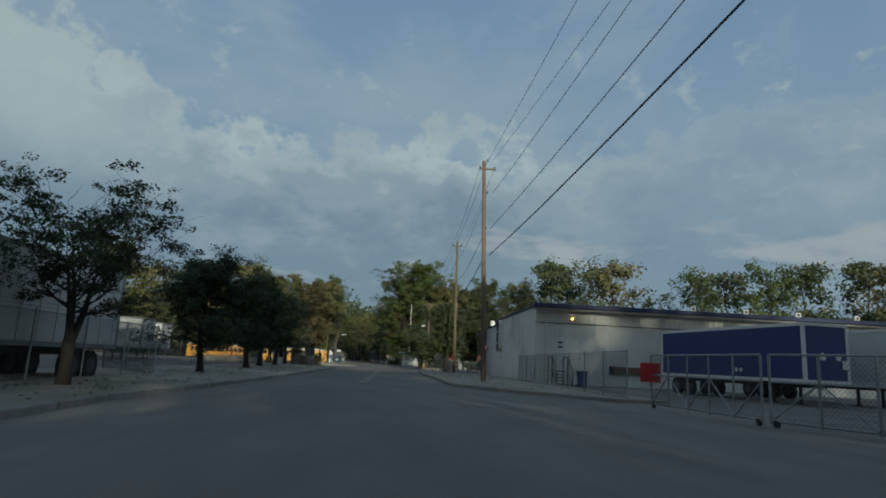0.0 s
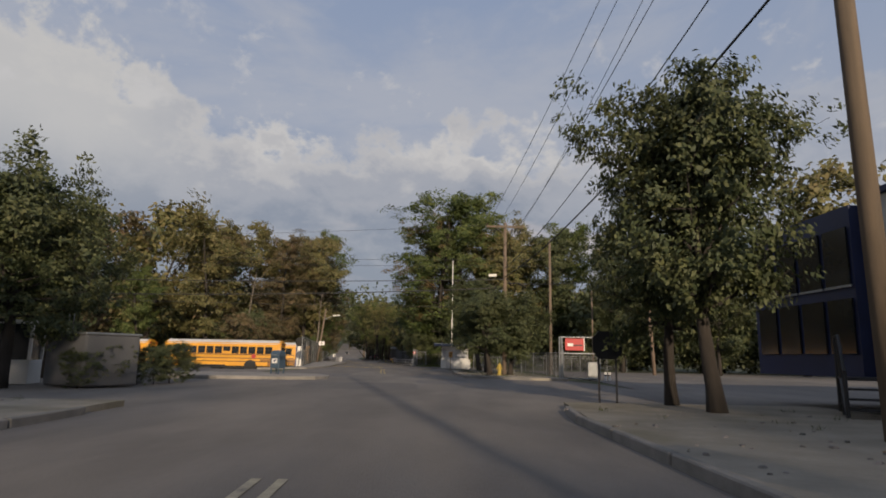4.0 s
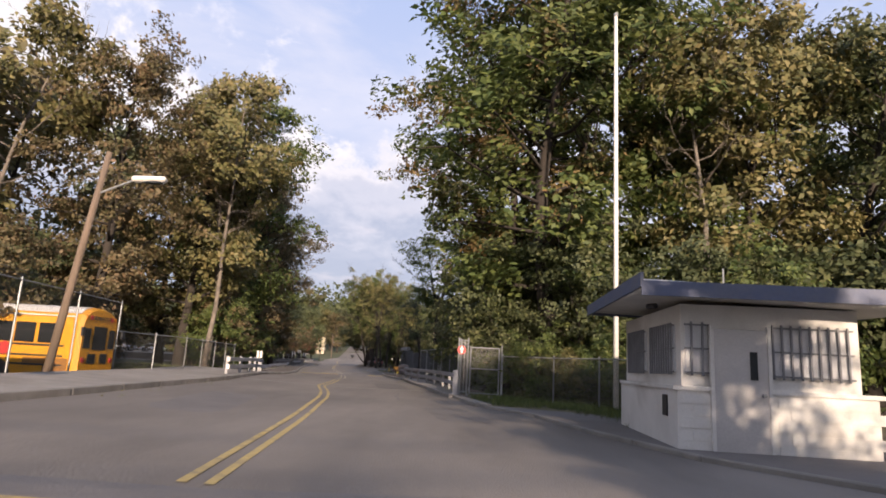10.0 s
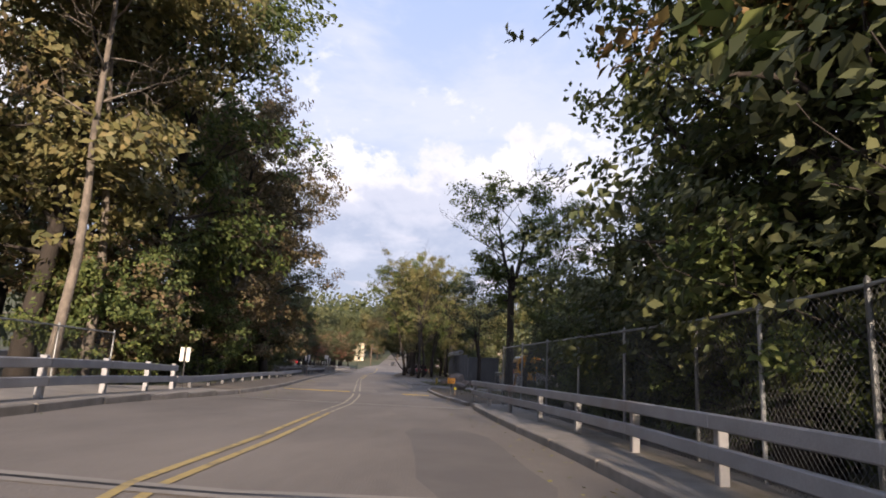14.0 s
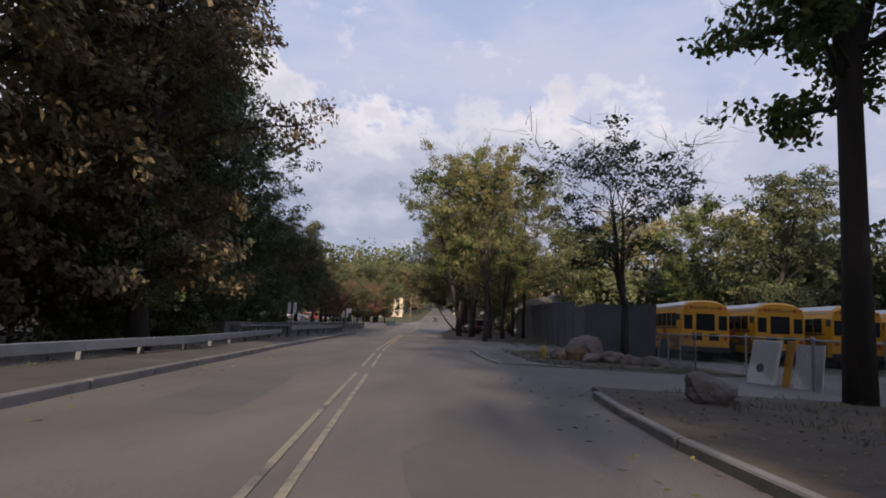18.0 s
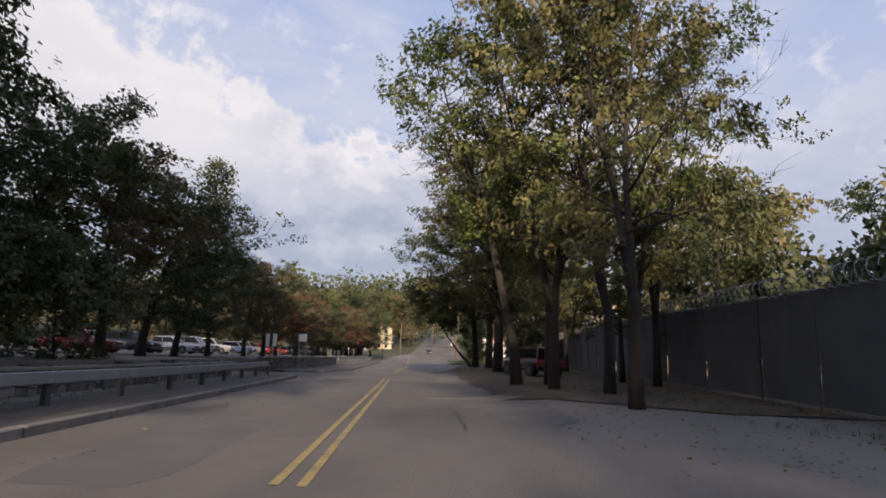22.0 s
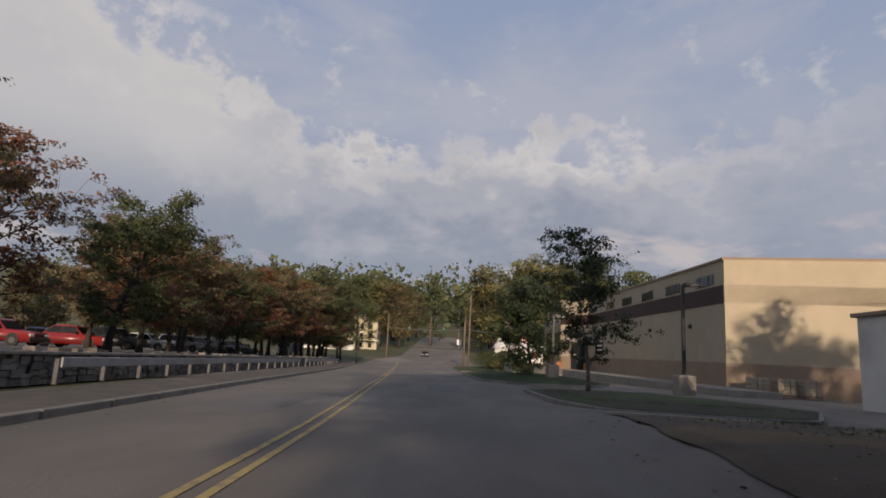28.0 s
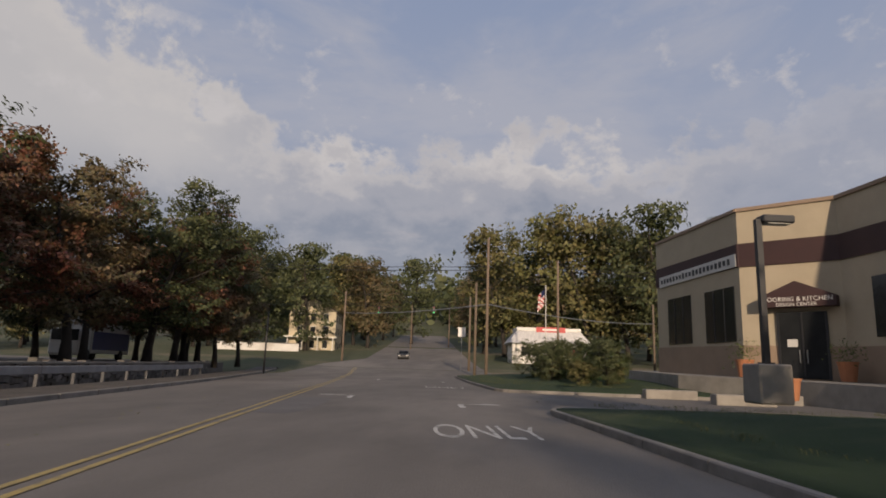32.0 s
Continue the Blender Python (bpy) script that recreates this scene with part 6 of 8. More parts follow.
Z_YARD = -0.5
BUS = school_bus(pose(-16.2, 123.4, Z_YARD, 0, 0, 92), "yellow school bus with dark windows, parked side-on in the yard")
part("stop_panel", cyl(0.24, 0.02, (-1.26, 2.6, 1.5), n=8, rot=(0, 90, 0)), RED, BUS, "folded red stop sign")
for x, y, turn in ((-16.9, 141.2, 92), (-16.3, 132.2, 95), (-31.2, 127.4, 92)):
    b = copy_thing(BUS, pose(x, y, Z_YARD, 0, 0, turn))
    tagged(b, "yellow school bus parked behind the yard fence")
for x, y, turn in ((-2.6, 201.0, 5), (0.8, 200.6, 5), (4.2, 200.4, 5), (7.5, 202.2, 5), (10.9, 203.0, 5), (14.5, 205, 5)):
    b = copy_thing(BUS, pose(x, y, -0.02, 0, 0, turn))
    tagged(b, "yellow school bus parked nose-on in a row behind a low gate")

frame_sign = thing("blue_frame", "tall white panel with a blue edge standing at the yard fence", "sign", pose(-13.4, 118.6, -0.02, 0, 0, 15))
part("panel", box((0.75, 0.05, 2.2), (0, 0, 1.3), 0.01), WHITE_PAINT, frame_sign)
for s in (-1, 1):
    part("edge", box((0.1, 0.07, 2.3), (s * 0.38, 0, 1.3)), TRAILER_BLUE, frame_sign)
part("edge", box((0.85, 0.07, 0.1), (0, 0, 2.42)), TRAILER_BLUE, frame_sign)
fence([(-12.2, 113.5), (-13.6, 124), (-15.6, 140)], 2.5, "dark chain-link fence with barbed wire along the bus yard", wire=DARK_WIRE, barbed=True, zs=0.28)
fence([(-15.6, 140), (-15.4, 145.4), (-17.6, 158)], 1.3, "grey chain-link fence along the bridge pavement", gap=0.09, zs=0.48)

lampL = pole_thing(-14.9, 135.3, 6.5, 0.12, "leaning wooden pole with a street lamp on a bracket", lean=(0.8, 0), name="street_lamp_pole")
part("arm", bar((0.6, 0, 5.2), (1.7, 0, 5.7), 0.035), GALV, lampL)
bm = box((0.95, 0.28, 0.16), (2.1, 0, 5.72), 0.05, rot=(0, -4, 8))
head = part("lamp_head", bm, WHITE_PAINT, lampL, "white cobra-head lamp")
part("lens", box((0.5, 0.2, 0.05), (2.2, 0, 5.63)), GLASS_DARK, head)
small = thing("post_sign", "two white panels on a dark post", "sign", pose(-12.9, 126.8, 0.3, 0, 0, 0))
part("post", bar((0, 0, 0), (0, 0, 2.3), 0.03), WOOD_POLE, small)
for dx in (-0.17, 0.17):
    part("panel", box((0.28, 0.02, 0.42), (dx, -0.04, 2.2)), WHITE_PAINT, small)

stop_back = thing("stop_sign", "dark back of an eight-sided sign on two leaning posts", "sign", pose(-12.7, 114.3, 0.05, 0, 0, 10))
for s in (-1, 1):
    part("post", bar((s * 0.16 - 0.12, 0, -0.1), (s * 0.16 + 0.16, 0, 2.3), 0.03), BLACK_METAL, stop_back)
at(part("panel", cyl(0.42, 0.02, n=8, rot=(0, 0, 22.5)), RUBBER, stop_back), pose(0.14, -0.05, 2.3, 90, 0, 0))

# ---------------------------------------------------------------- guard booth
BOOTH_WHITE = material("booth_white", (0.64, 0.62, 0.58), (0.55, 0.53, 0.49), 0.7, 1.5, 30, 0.08, spot=(0.38, 0.35, 0.31), amount=0.35)
BAR_GREY = material("bar_grey", (0.20, 0.20, 0.21), (0.15, 0.15, 0.16), 0.6, 3, 30, 0.05)


def booth():
    root = thing("guard_booth", "small white guard booth with a flat navy-edged roof", "booth", pose(0.1, 128.75, 0, 0, 0, -4))
    part("lower_wall", prism([(-0.1, -0.1), (3.08, -0.1), (3.08, 4.4), (-0.1, 4.4)], -0.1, 1.02), BOOTH_WHITE, root)
    for k in range(5):
        for j in range(2):
            part("block", box((1.5, 0.02, 0.17), (0.74 + j * 1.56 + (0.2 if k % 2 else 0) - 0.05, -0.105, 0.1 + k * 0.195)), BOOTH_WHITE, root)
    part("upper_wall", prism([(0, 0), (2.88, 0), (2.88, 4.3), (0, 4.3)], 1.02, 2.45), BOOTH_WHITE, root)
    part("sill", box((3.35, 0.16, 0.07), (1.5, -0.06, 1.04)), BOOTH_WHITE, root)
    part("sill", box((0.16, 4.5, 0.07), (-0.06, 2.15, 1.04)), BOOTH_WHITE, root)
    roof = part("roof", box((4.7, 5.6, 0.20), (1.55, 2.05, 2.66), 0.02, rot=(1.5, 1.5, 0)), BOOTH_WHITE, root, "flat overhanging roof slab")
    for x, y, sx, sy in ((1.55, -0.77, 4.75, 0.05), (1.55, 4.87, 4.75, 0.05), (-0.82, 2.05, 0.05, 5.7), (3.92, 2.05, 0.05, 5.7)):
        part("fascia", box((sx, sy, 0.24), (x, y, 2.67 - (x - 1.55) * 0.026 + (y - 2.05) * 0.026)), material("faded_blue_trim", (0.07, 0.09, 0.16), (0.10, 0.11, 0.15), 0.6, 2, 20, 0.08), roof)
    door = part("door", box((0.86, 0.05, 2.02), (0.92, -0.13, 1.03), 0.008), material("grey_door", (0.46, 0.44, 0.42), (0.40, 0.38, 0.36), 0.6, 2, 25, 0.05), root, "white steel door with a slit window")
    part("slit_window", box((0.12, 0.02, 0.46), (1.12, -0.16, 1.45)), GLASS_DARK, door)
    part("handle", cyl(0.03, 0.08, (1.26, -0.19, 0.98), n=8, rot=(90, 0, 0)), GALV, door)
    for s in (-1, 1):
        part("jamb", box((0.06, 0.08, 2.1), (0.92 + s * 0.46, -0.13, 1.05)), BOOTH_WHITE, door)
    # barred windows
    def barred(cx, width, y, bars, side=False, z0=1.3, z1=2.1):
        w = part("window", box((width, 0.03, z1 - z0), (0, 0, 0)), material("whitened_glass", (0.56, 0.56, 0.56), (0.47, 0.47, 0.48), 0.3, 2, 12, 0.0), root, "whitened window behind bars")
        w.matrix_basis = pose(cx, y, (z0 + z1) / 2) if not side else pose(y, cx, (z0 + z1) / 2, 0, 0, 90)
        sg = -1 if not side else 1
        for k in range(bars):
            part("bar", box((0.03, 0.03, z1 - z0 + 0.1), (-width / 2 + width * (k + 0.5) / bars, sg * 0.05, 0)), BAR_GREY, w)
        for z in (-0.5, 0, 0.5):
            part("crossbar", box((width + 0.05, 0.02, 0.03), (0, sg * 0.035, z * (z1 - z0))), BAR_GREY, w)
    barred(2.08, 1.35, -0.01, 9)
    barred(0.25, 0.36, -0.01, 2)
    barred(1.1, 1.6, -0.01, 10, True)
    barred(3.1, 1.6, -0.01, 10, True)
    part("notice", box((0.02, 0.28, 0.36), (-0.115, 0.6, 0.72)), BLACK_METAL, root, "small dark notice")
    part("camera", cyl(0.05, 0.2, (-0.4, 0.3, 2.42), n=8, rot=(90, 0, 30)), BLACK_METAL, root)
    part("roof_mast", bar((2.0, 3.5, 2.7), (2.0, 3.5, 3.7), 0.02), GALV, root)
    return root


booth()
flag = pole_thing(1.45, 137.9, 13.6, 0.085, "tall white flagpole without a flag", mat=WHITE_PAINT, name="flagpole")
part("finial", cyl(0.08, 0.12, (0, 0, 13.62), n=10), GALV, flag)
bs = thing("warning_sign", "yellow warning sign on a dark wooden post", "sign", pose(0.75, 117.4, 0.2, 0, 0, 0))
part("post", box((0.06, 0.06, 1.75), (0, 0, 0.7)), WOOD_POLE, bs)
part("panel", box((0.34, 0.03, 0.50), (0, -0.055, 1.32), 0.005), material("sign_amber", (0.50, 0.24, 0.02), (0.44, 0.2, 0.02), 0.6, 3, 25, 0.05), bs)
for z in (1.42, 1.26):
    part("writing_bar", box((0.24, 0.008, 0.07), (0, -0.075, z)), BLACK_METAL, bs)
fence([(7.3, 98.6), (7.95, 102.4), (8.4, 110.5), (6.2, 123.7), (3.6, 128.0)], 1.75, "grey chain-link fence behind street trees", gap=0.11)
fence([(6.2, 123.7), (9.0, 126), (18, 127)], 1.6, "grey chain-link fence beside the booth", gap=0.11)
fence([(3.6, 128.4), (12, 132), (22, 133)], 1.4, "grey chain-link fence behind the booth lawn", gap=0.12)
gp = thing("yard_gate", "grey pipe gate frame with a red sign board on top", "gate", pose(6.6, 96.4, 0, 0, 0, -8), "yard gates")
for x in (0, 0.14, 2.3):
    part("post", bar((x, 0, 0), (x, 0, 2.55), 0.05), GALV, gp)
for z in (0.15, 1.6, 2.55):
    part("rail", bar((0, 0, z), (2.3, 0, z), 0.035), GALV, gp)
at(mesh_part("wire_mesh", chain_link(2.2, 1.4, 0.11, 0.004), FENCE_WIRE, gp), pose(0.05, 0, 0.18))
sg = part("sign_board", box((1.08, 0.05, 0.70), (0.86, -0.06, 2.12), 0.01), RED, gp, "red board with plain white bars")
part("white_edge", box((0.05, 0.06, 0.74), (1.43, -0.06, 2.12)), WHITE_PAINT, sg)
part("writing_bar", box((0.34, 0.01, 0.16), (0.63, -0.092, 2.1)), WHITE_PAINT, sg)
part("writing_bar", box((0.56, 0.01, 0.07), (1.06, -0.092, 2.08)), BLACK_METAL, sg)
cabinet = thing("utility_cabinet", "grey steel utility cabinet by the gate", "cabinet", pose(9.3, 99.4, 0, 0, 0, -8))
part("body", box((0.6, 0.4, 1.1), (0, 0, 0.55), 0.02), GALV, cabinet)
part("door", box((0.5, 0.02, 0.9), (0, -0.21, 0.58), 0.005), GALV, cabinet)
for x in (9.9, 10.15):
    b = thing("bollard", "short white bollard with a dark band", "bollard", pose(x, 98.6, 0), "white bollards")
    part("post", cyl(0.08, 0.5, (0, 0, 0.25), n=10), WHITE_PAINT, b)
    part("band", cyl(0.083, 0.08, (0, 0, 0.3), n=10), BLACK_METAL, b)
for y, d0, d1 in ((104.5, 9.4, 26), (112.5, 11, 30)):
    ob = strip("road_line", y, y + 0.14, lambda v: d0, lambda v: d1, 0.004, YELLOW_LINE if y < 110 else CONCRETE, step=1, cross=6)
    tagged(ob, "yellow yard line" if y < 110 else "pale yard kerb line", "road marking", kind="structure")

# ---------------------------------------------------------------- bridge rails and gates
def box_rail(y0, y1, d, rails, label, side, spacing=2.6, h=0.78, post_h=0.8, beam=(0.09, 0.17), base=0.13, posts_mat=None, end=True):
    """A guard rail along the road: posts with box beams. side: +1 beams towards +d."""
    root = thing("guard_rail", label, "guard rail", group="guard rails")
    n = max(2, round((y1 - y0) / spacing))
    for k in range(n + 1):
        y = y0 + (y1 - y0) * k / n
        p = P(y, d(y), base)
        part("post", box((0.12, 0.12, post_h), (p.x, p.y, p.z + post_h / 2 - 0.05), 0.01, rot=(0, 0, heading(y))), posts_mat or RAIL, root)
        if k < n:
            y2 = y0 + (y1 - y0) * (k + 1) / n
            for z in rails:
                a, b = P(y, d(y) + side * 0.1, base + z), P(y2, d(y2) + side * 0.1, base + z)
                v = b - a
                part("beam", box((v.length, beam[0], beam[1]), tuple((a + b) / 2), 0.015, rot=(0, -math.degrees(math.asin(v.z / v.length)), math.degrees(math.atan2(v.y, v.x)))), RAIL, root)
    return root


RB = fn([141.9, 144.5, 149, 155, 160, 165], [3.25, 3.55, 3.85, 3.85, 3.6, 3.45])
box_rail(142.1, 164.2, RB, (0.34, 0.68), "grey double-beam bridge rail along the kerb", -1)
endp = P(142.0, 3.15, 0.14)
ep = thing("rail_end_post", "grey square end post of a bridge rail", "guard rail", pose(*endp))
part("post", box((0.2, 0.16, 0.92), (0, 0, 0.44), 0.015), RAIL, ep)
fence([tuple(P(y, d)[:2]) for y, d in ((142.0, 3.32), (146, 4.25), (150, 4.6), (158, 4.5), (163.7, 4.4))], 2.15, "tall grey chain-link fence along the bridge", gap=0.10, spacing=2.4)
LB = fn([143.5, 150, 157, 162, 172, 185, 200, 216], [-6.25, -6.05, -6.3, -6.8, -6.8, -6.2, -7.0, -7.5])
left_rail = box_rail(145.3, 159, LB, (0.3, 0.62), "grey double-beam bridge rail with white end caps", 1, base=0.14)
for rail_z in (0.3, 0.62):
    q = P(145.2, LB(145.2) + 0.1, 0.14 + rail_z)
    part("end_cap", box((0.13, 0.06, 0.2), tuple(q - Vector((0, 0.06, 0))), 0.008), WHITE_PAINT, left_rail, "white painted end cap")
box_rail(200.2, 224.4, fn([200, 212, 224.5], [-6.6, -6.4, -7.0]), (0.58,), "weathered steel guard rail ending at the car park entrance", 1, beam=(0.07, 0.22), base=0.04, post_h=0.72, posts_mat=STEEL_DARK)
box_rail(159.2, 200, LB, (0.56,), "weathered steel guard rail on short posts", 1, beam=(0.07, 0.22), base=-0.14, post_h=0.7, posts_mat=STEEL_DARK)
refl = thing("reflector_sign", "white reflector panel with a dark stripe on a post", "sign", pose(*P(161.2, -6.9, 0.1)))
part("post", bar((0, 0, -0.1), (0, 0, 1.25), 0.025), BLACK_METAL, refl)
for dx in (-0.11, 0.11):
    part("panel", box((0.14, 0.02, 0.48), (dx, -0.03, 1.15)), WHITE_PAINT, refl)
part("stripe", box((0.07, 0.015, 0.48), (0, -0.03, 1.15)), BLACK_METAL, refl)

gate = thing("walk_gate", "galvanized chain-link gate with a round arrow sign", "gate", pose(-3.45, 142.0, 0.13, 0, 0, 7), "bridge gates")
for x, h in ((0, 2.15), (0.36, 2.15), (0.46, 1.85), (1.58, 1.8), (1.68, 1.95)):
    part("post", bar((x, 0, -0.1), (x, 0, h), 0.03, 8), GALV, gate)
for x0, x1, z in ((0, 0.36, 0.12), (0, 0.36, 2.05), (0.46, 1.58, 0.08), (0.46, 1.58, 1.0), (0.46, 1.58, 1.8)):
    part("rail", bar((x0, 0, z), (x1, 0, z), 0.022, 8), GALV, gate)
at(mesh_part("wire_mesh", chain_link(1.1, 1.7, 0.062, 0.0022), GATE_WIRE, gate), pose(0.47, 0.02, 0.1))
at(mesh_part("wire_mesh", chain_link(0.34, 1.9, 0.062, 0.0022), GATE_WIRE, gate), pose(0.01, 0.02, 0.12))
disc = part("sign_disc", cyl(0.165, 0.012, (0.1, -0.05, 1.68), n=28, rot=(90, 0, 0)), RED, gate, "round red sign with a white arrow")
part("arrow", box((0.065, 0.006, 0.16), (0.1, -0.06, 1.64)), WHITE_PAINT, disc)
part("arrow_head", cyl(0.095, 0.006, (0.1, -0.06, 1.74), n=3, rot=(90, 0, 180)), WHITE_PAINT, disc)
fence([(-1.75, 142.2), (-0.1, 140.3), (1.0, 138.2), (2.2, 135.4)], 1.65, "galvanized chain-link fence beside the bridge gate", gap=0.075, r=0.0024, spacing=2.4, wire=GATE_WIRE)
fence([(2.2, 135.4), (3.2, 133.4)], 1.5, "galvanized chain-link fence behind the flagpole", gap=0.1)

# ---------------------------------------------------------------- past the bridge
def sign_board(x, y, z, w, h, label, panel, posts=1, words=(), turn=0, base=0.0, post=None):
    root = thing("road_sign", label, "sign", pose(x, y, base, 0, 0, turn))
    for k in range(posts):
        dx = 0 if posts == 1 else (k - 0.5) * w * 0.8
        part("post", box((0.06, 0.06, z + h / 2), (dx, 0, (z + h / 2) / 2)), post or WOOD_POLE, root)
    part("panel", box((w, 0.025, h), (0, -0.045, z), 0.004), panel, root)
    for k, wd in enumerate(words):
        lettering(wd, h * 0.8 / len(words), BLACK_METAL, root, pose(0, -0.062, z + h * (0.5 - (k + 0.5) / len(words)), 90, 0, 0))
    return root


AMBER = material("sign_amber", (0.50, 0.24, 0.02))
sign_board(*P(170.6, 3.55)[:2], 0.64, 0.36, 0.26, "amber warning sign on a short dark post", AMBER, words=("SPEED", "BUMP"), turn=heading(169), base=0.1, post=BLACK_METAL)
sign_board(*P(170.3, 3.7)[:2], 0.3, 0.12, 0.12, "small yellow tag low on a stake", material("tag_yellow", (0.6, 0.5, 0.02), None, 0.6, 3, 20, 0), base=0.1)


def boulder(x, y, size, seed, label, z=0.0, squash=0.75):
    rng = np.random.default_rng(seed)
    bm = bmesh.new()
    bmesh.ops.create_icosphere(bm, subdivisions=3, radius=1.0)
    o = Vector(rng.uniform(-50, 50, 3))
    planes = [Vector(rng.normal(size=3)).normalized() for _ in range(7)]
    for v in bm.verts:
        d = v.co.normalized()
        r = min([1.15] + [0.78 / max(0.05, d.dot(p)) for p in planes])
        r *= 1 + 0.10 * noise.noise(d * 2.2 + o) + 0.05 * noise.noise(d * 6 + o)
        v.co = d * r
        v.co.z *= squash
    ob = part("boulder", bm, ROCK)
    ob.matrix_basis = pose(x, y, z + size * squash * 0.55, 0, 0, rng.uniform(0, 360)) @ Matrix.Scale(size, 4)
    return tagged(ob, label, "rock", "roadside boulders")


boulder(-8.3, 179.4, 0.46, 1, "weathered pale boulder on the leaf-strewn verge", 0.08)
for k, (x, y, s) in enumerate(((-9.15, 193.2, 0.78), (-10.25, 193.3, 0.36), (-8.4, 192.2, 0.36), (-7.7, 191.9, 0.34), (-9.1, 192.1, 0.3), (-7.0, 191.6, 0.3), (-8.0, 193.2, 0.32))):
    boulder(x, y, s, 5 + k, "pale boulder in a heap under a tree", 0.06)
fence([(-8.5, 201.48), (-8.88, 205.22)], 2.45, "screened gate leaf with torn cloth", screen=True, group="screened fences", spacing=3.6)
fence([(-5.7, 197.6), (-8.5, 201.45)], 2.55, "grey screened chain-link fence at the bus yard", screen=True, group="screened fences", spacing=3.6)
fence([(-8.88, 205.26), (-9.66, 208.24)], 2.75, "screened double gate with torn cloth", screen=True, group="screened fences", spacing=1.5)
fence([(-9.67, 208.26), (-10.2, 214), (-12.6, 232)], 2.85, "tall grey screened fence along the trees", screen=True, group="screened fences", spacing=3.4)
fence([(-12.6, 232.1), (-13.4, 256)], 2.8, "tall grey screened fence beside the store drive", screen=True, group="screened fences", spacing=3.4)
def razor_coil(points, z, label, r=0.27, turns_m=2.6):
    """A coil of razor wire lying along the top of a fence."""
    pts = []
    for a, b in zip(points, points[1:]):
        a, b = Vector((*a, 0)), Vector((*b, 0))
        t = (b - a).normalized()
        nrm = Vector((-t.y, t.x, 0))
        n = int((b - a).length * turns_m * 12)
        for k in range(n):
            p = a.lerp(b, k / n)
            ang = 2 * math.pi * k / 12
            pts.append(p + nrm * (r * math.cos(ang)) + Vector((0, 0, gz(p.y, off(p.x, p.y)) + z + r + r * math.sin(ang))))
    return tagged(mesh_part("razor_wire", tube_mesh("razor_wire", pts, 0.011, 3), GALV), label, "razor wire", "razor wire coils")


razor_coil([(-9.7, 208.3), (-10.2, 214), (-12.6, 232)], 2.8, "coil of razor wire along a screened fence")
razor_coil([(-12.6, 232.1), (-13.4, 256)], 2.75, "coil of razor wire beside the store drive")
fence([(-5.6, 197.4), (-6.0, 189.4), (-4.4, 184.7)], 1.35, "low dark chain-link gate before parked buses", wire=DARK_WIRE, zs=-0.08)
fence([(-4.4, 184.6), (-3.7, 179.6), (-3.1, 172.4)], 1.3, "low dark chain-link fence hung with boards and vines", wire=DARK_WIRE, zs=-0.05, spacing=2.4)
TARP = material("pale_tarp", (0.60, 0.58, 0.55), (0.46, 0.45, 0.43), 0.8, 2, 15, 0.2, by_object=0.15)
CREAM_BOARD = material("cream_board", (0.74, 0.66, 0.52), (0.62, 0.55, 0.43), 0.8, 2, 15, 0.15, spot=(0.3, 0.27, 0.22), amount=0.35)
for y, w, h, mat, label in ((178.3, 1.95, 1.42, TARP, "pale grey sheet hung behind a low fence"), (176.5, 1.5, 1.36, TARP, "grey sheet tied to a fence post"),
                            (174.9, 1.7, 1.34, CREAM_BOARD, "cream board with dark scrawl behind a fence"), (173.1, 1.7, 1.28, CREAM_BOARD, "cream board with a red edge and dark scrawl")):
    x = lerp(y, [172.4, 179.6], [-3.1, -3.7]) + 0.12
    b = thing("fence_board", label, "board", pose(x, y, -0.05, 0, 3, -85), "boards on the yard fence")
    sheet = part("sheet", prism([(-w / 2, 0.1), (w / 2, 0.06), (w / 2, h - 0.05), (w * 0.1, h + 0.03), (-w / 2, h - 0.02)], -0.02, 0.02), mat, b)
    sheet.matrix_basis = pose(0, 0, 0, 90, 0, 0)
    if mat is CREAM_BOARD:
        for k in range(9):
            u, v = -0.42 * w + 0.1 * w * k, 0.62 * h + 0.16 * math.sin(k * 2.3)
            part("scrawl", box((0.05 + 0.05 * (k % 3), 0.012, 0.10 + 0.05 * (k % 2)), (u, -0.026, v), rot=(0, 35 * (k % 4) - 50, 0)), BLACK_METAL, b, "dark painted mark")
        if y < 174:
            part("edge", box((w, 0.014, 0.09), (0, -0.027, h - 0.12)), RED, b, "red painted edge")
for x, y, w, h, lean, mat, label in ((-5.05, 186.4, 0.95, 1.3, -14, TRAILER_WHITE, "white door panel leaning on a low gate"), (-4.75, 185.5, 0.22, 1.3, -12, AMBER, "narrow orange board leaning on a low gate"),
                                     (-4.45, 184.9, 0.8, 1.2, -8, TARP, "grey panel leaning on a low gate")):
    b = thing("leaning_board", label, "board", pose(x, y, -0.06, 0, 0, -62))
    at(part("panel", box((w, 0.06, h), (0, 0, h / 2), 0.012), mat, b), pose(0, 0, 0, lean, 0, 0))
    if w > 0.9:
        at(part("panel_edge", box((0.07, 0.085, h), (w / 2 - 0.05, 0, h / 2), 0.01), WHITE_PAINT, b), pose(0, 0, 0, lean, 0, 0))
        at(part("scrawl", cyl(0.13, 0.07, (-0.08, 0, 0.5), n=10, rot=(90, 0, 0)), STEEL_DARK, b, "round grey painted mark"), pose(0, 0, 0, lean, 0, 0))
for k in range(9):
    plant("bush_dark", (-3.9 + 0.08 * k, 179.0 - k * 0.8, -0.05), size=0.10 + 0.035 * (k % 3), wide=0.9, group="vines on the yard fence", label="dark vines climbing a low fence")
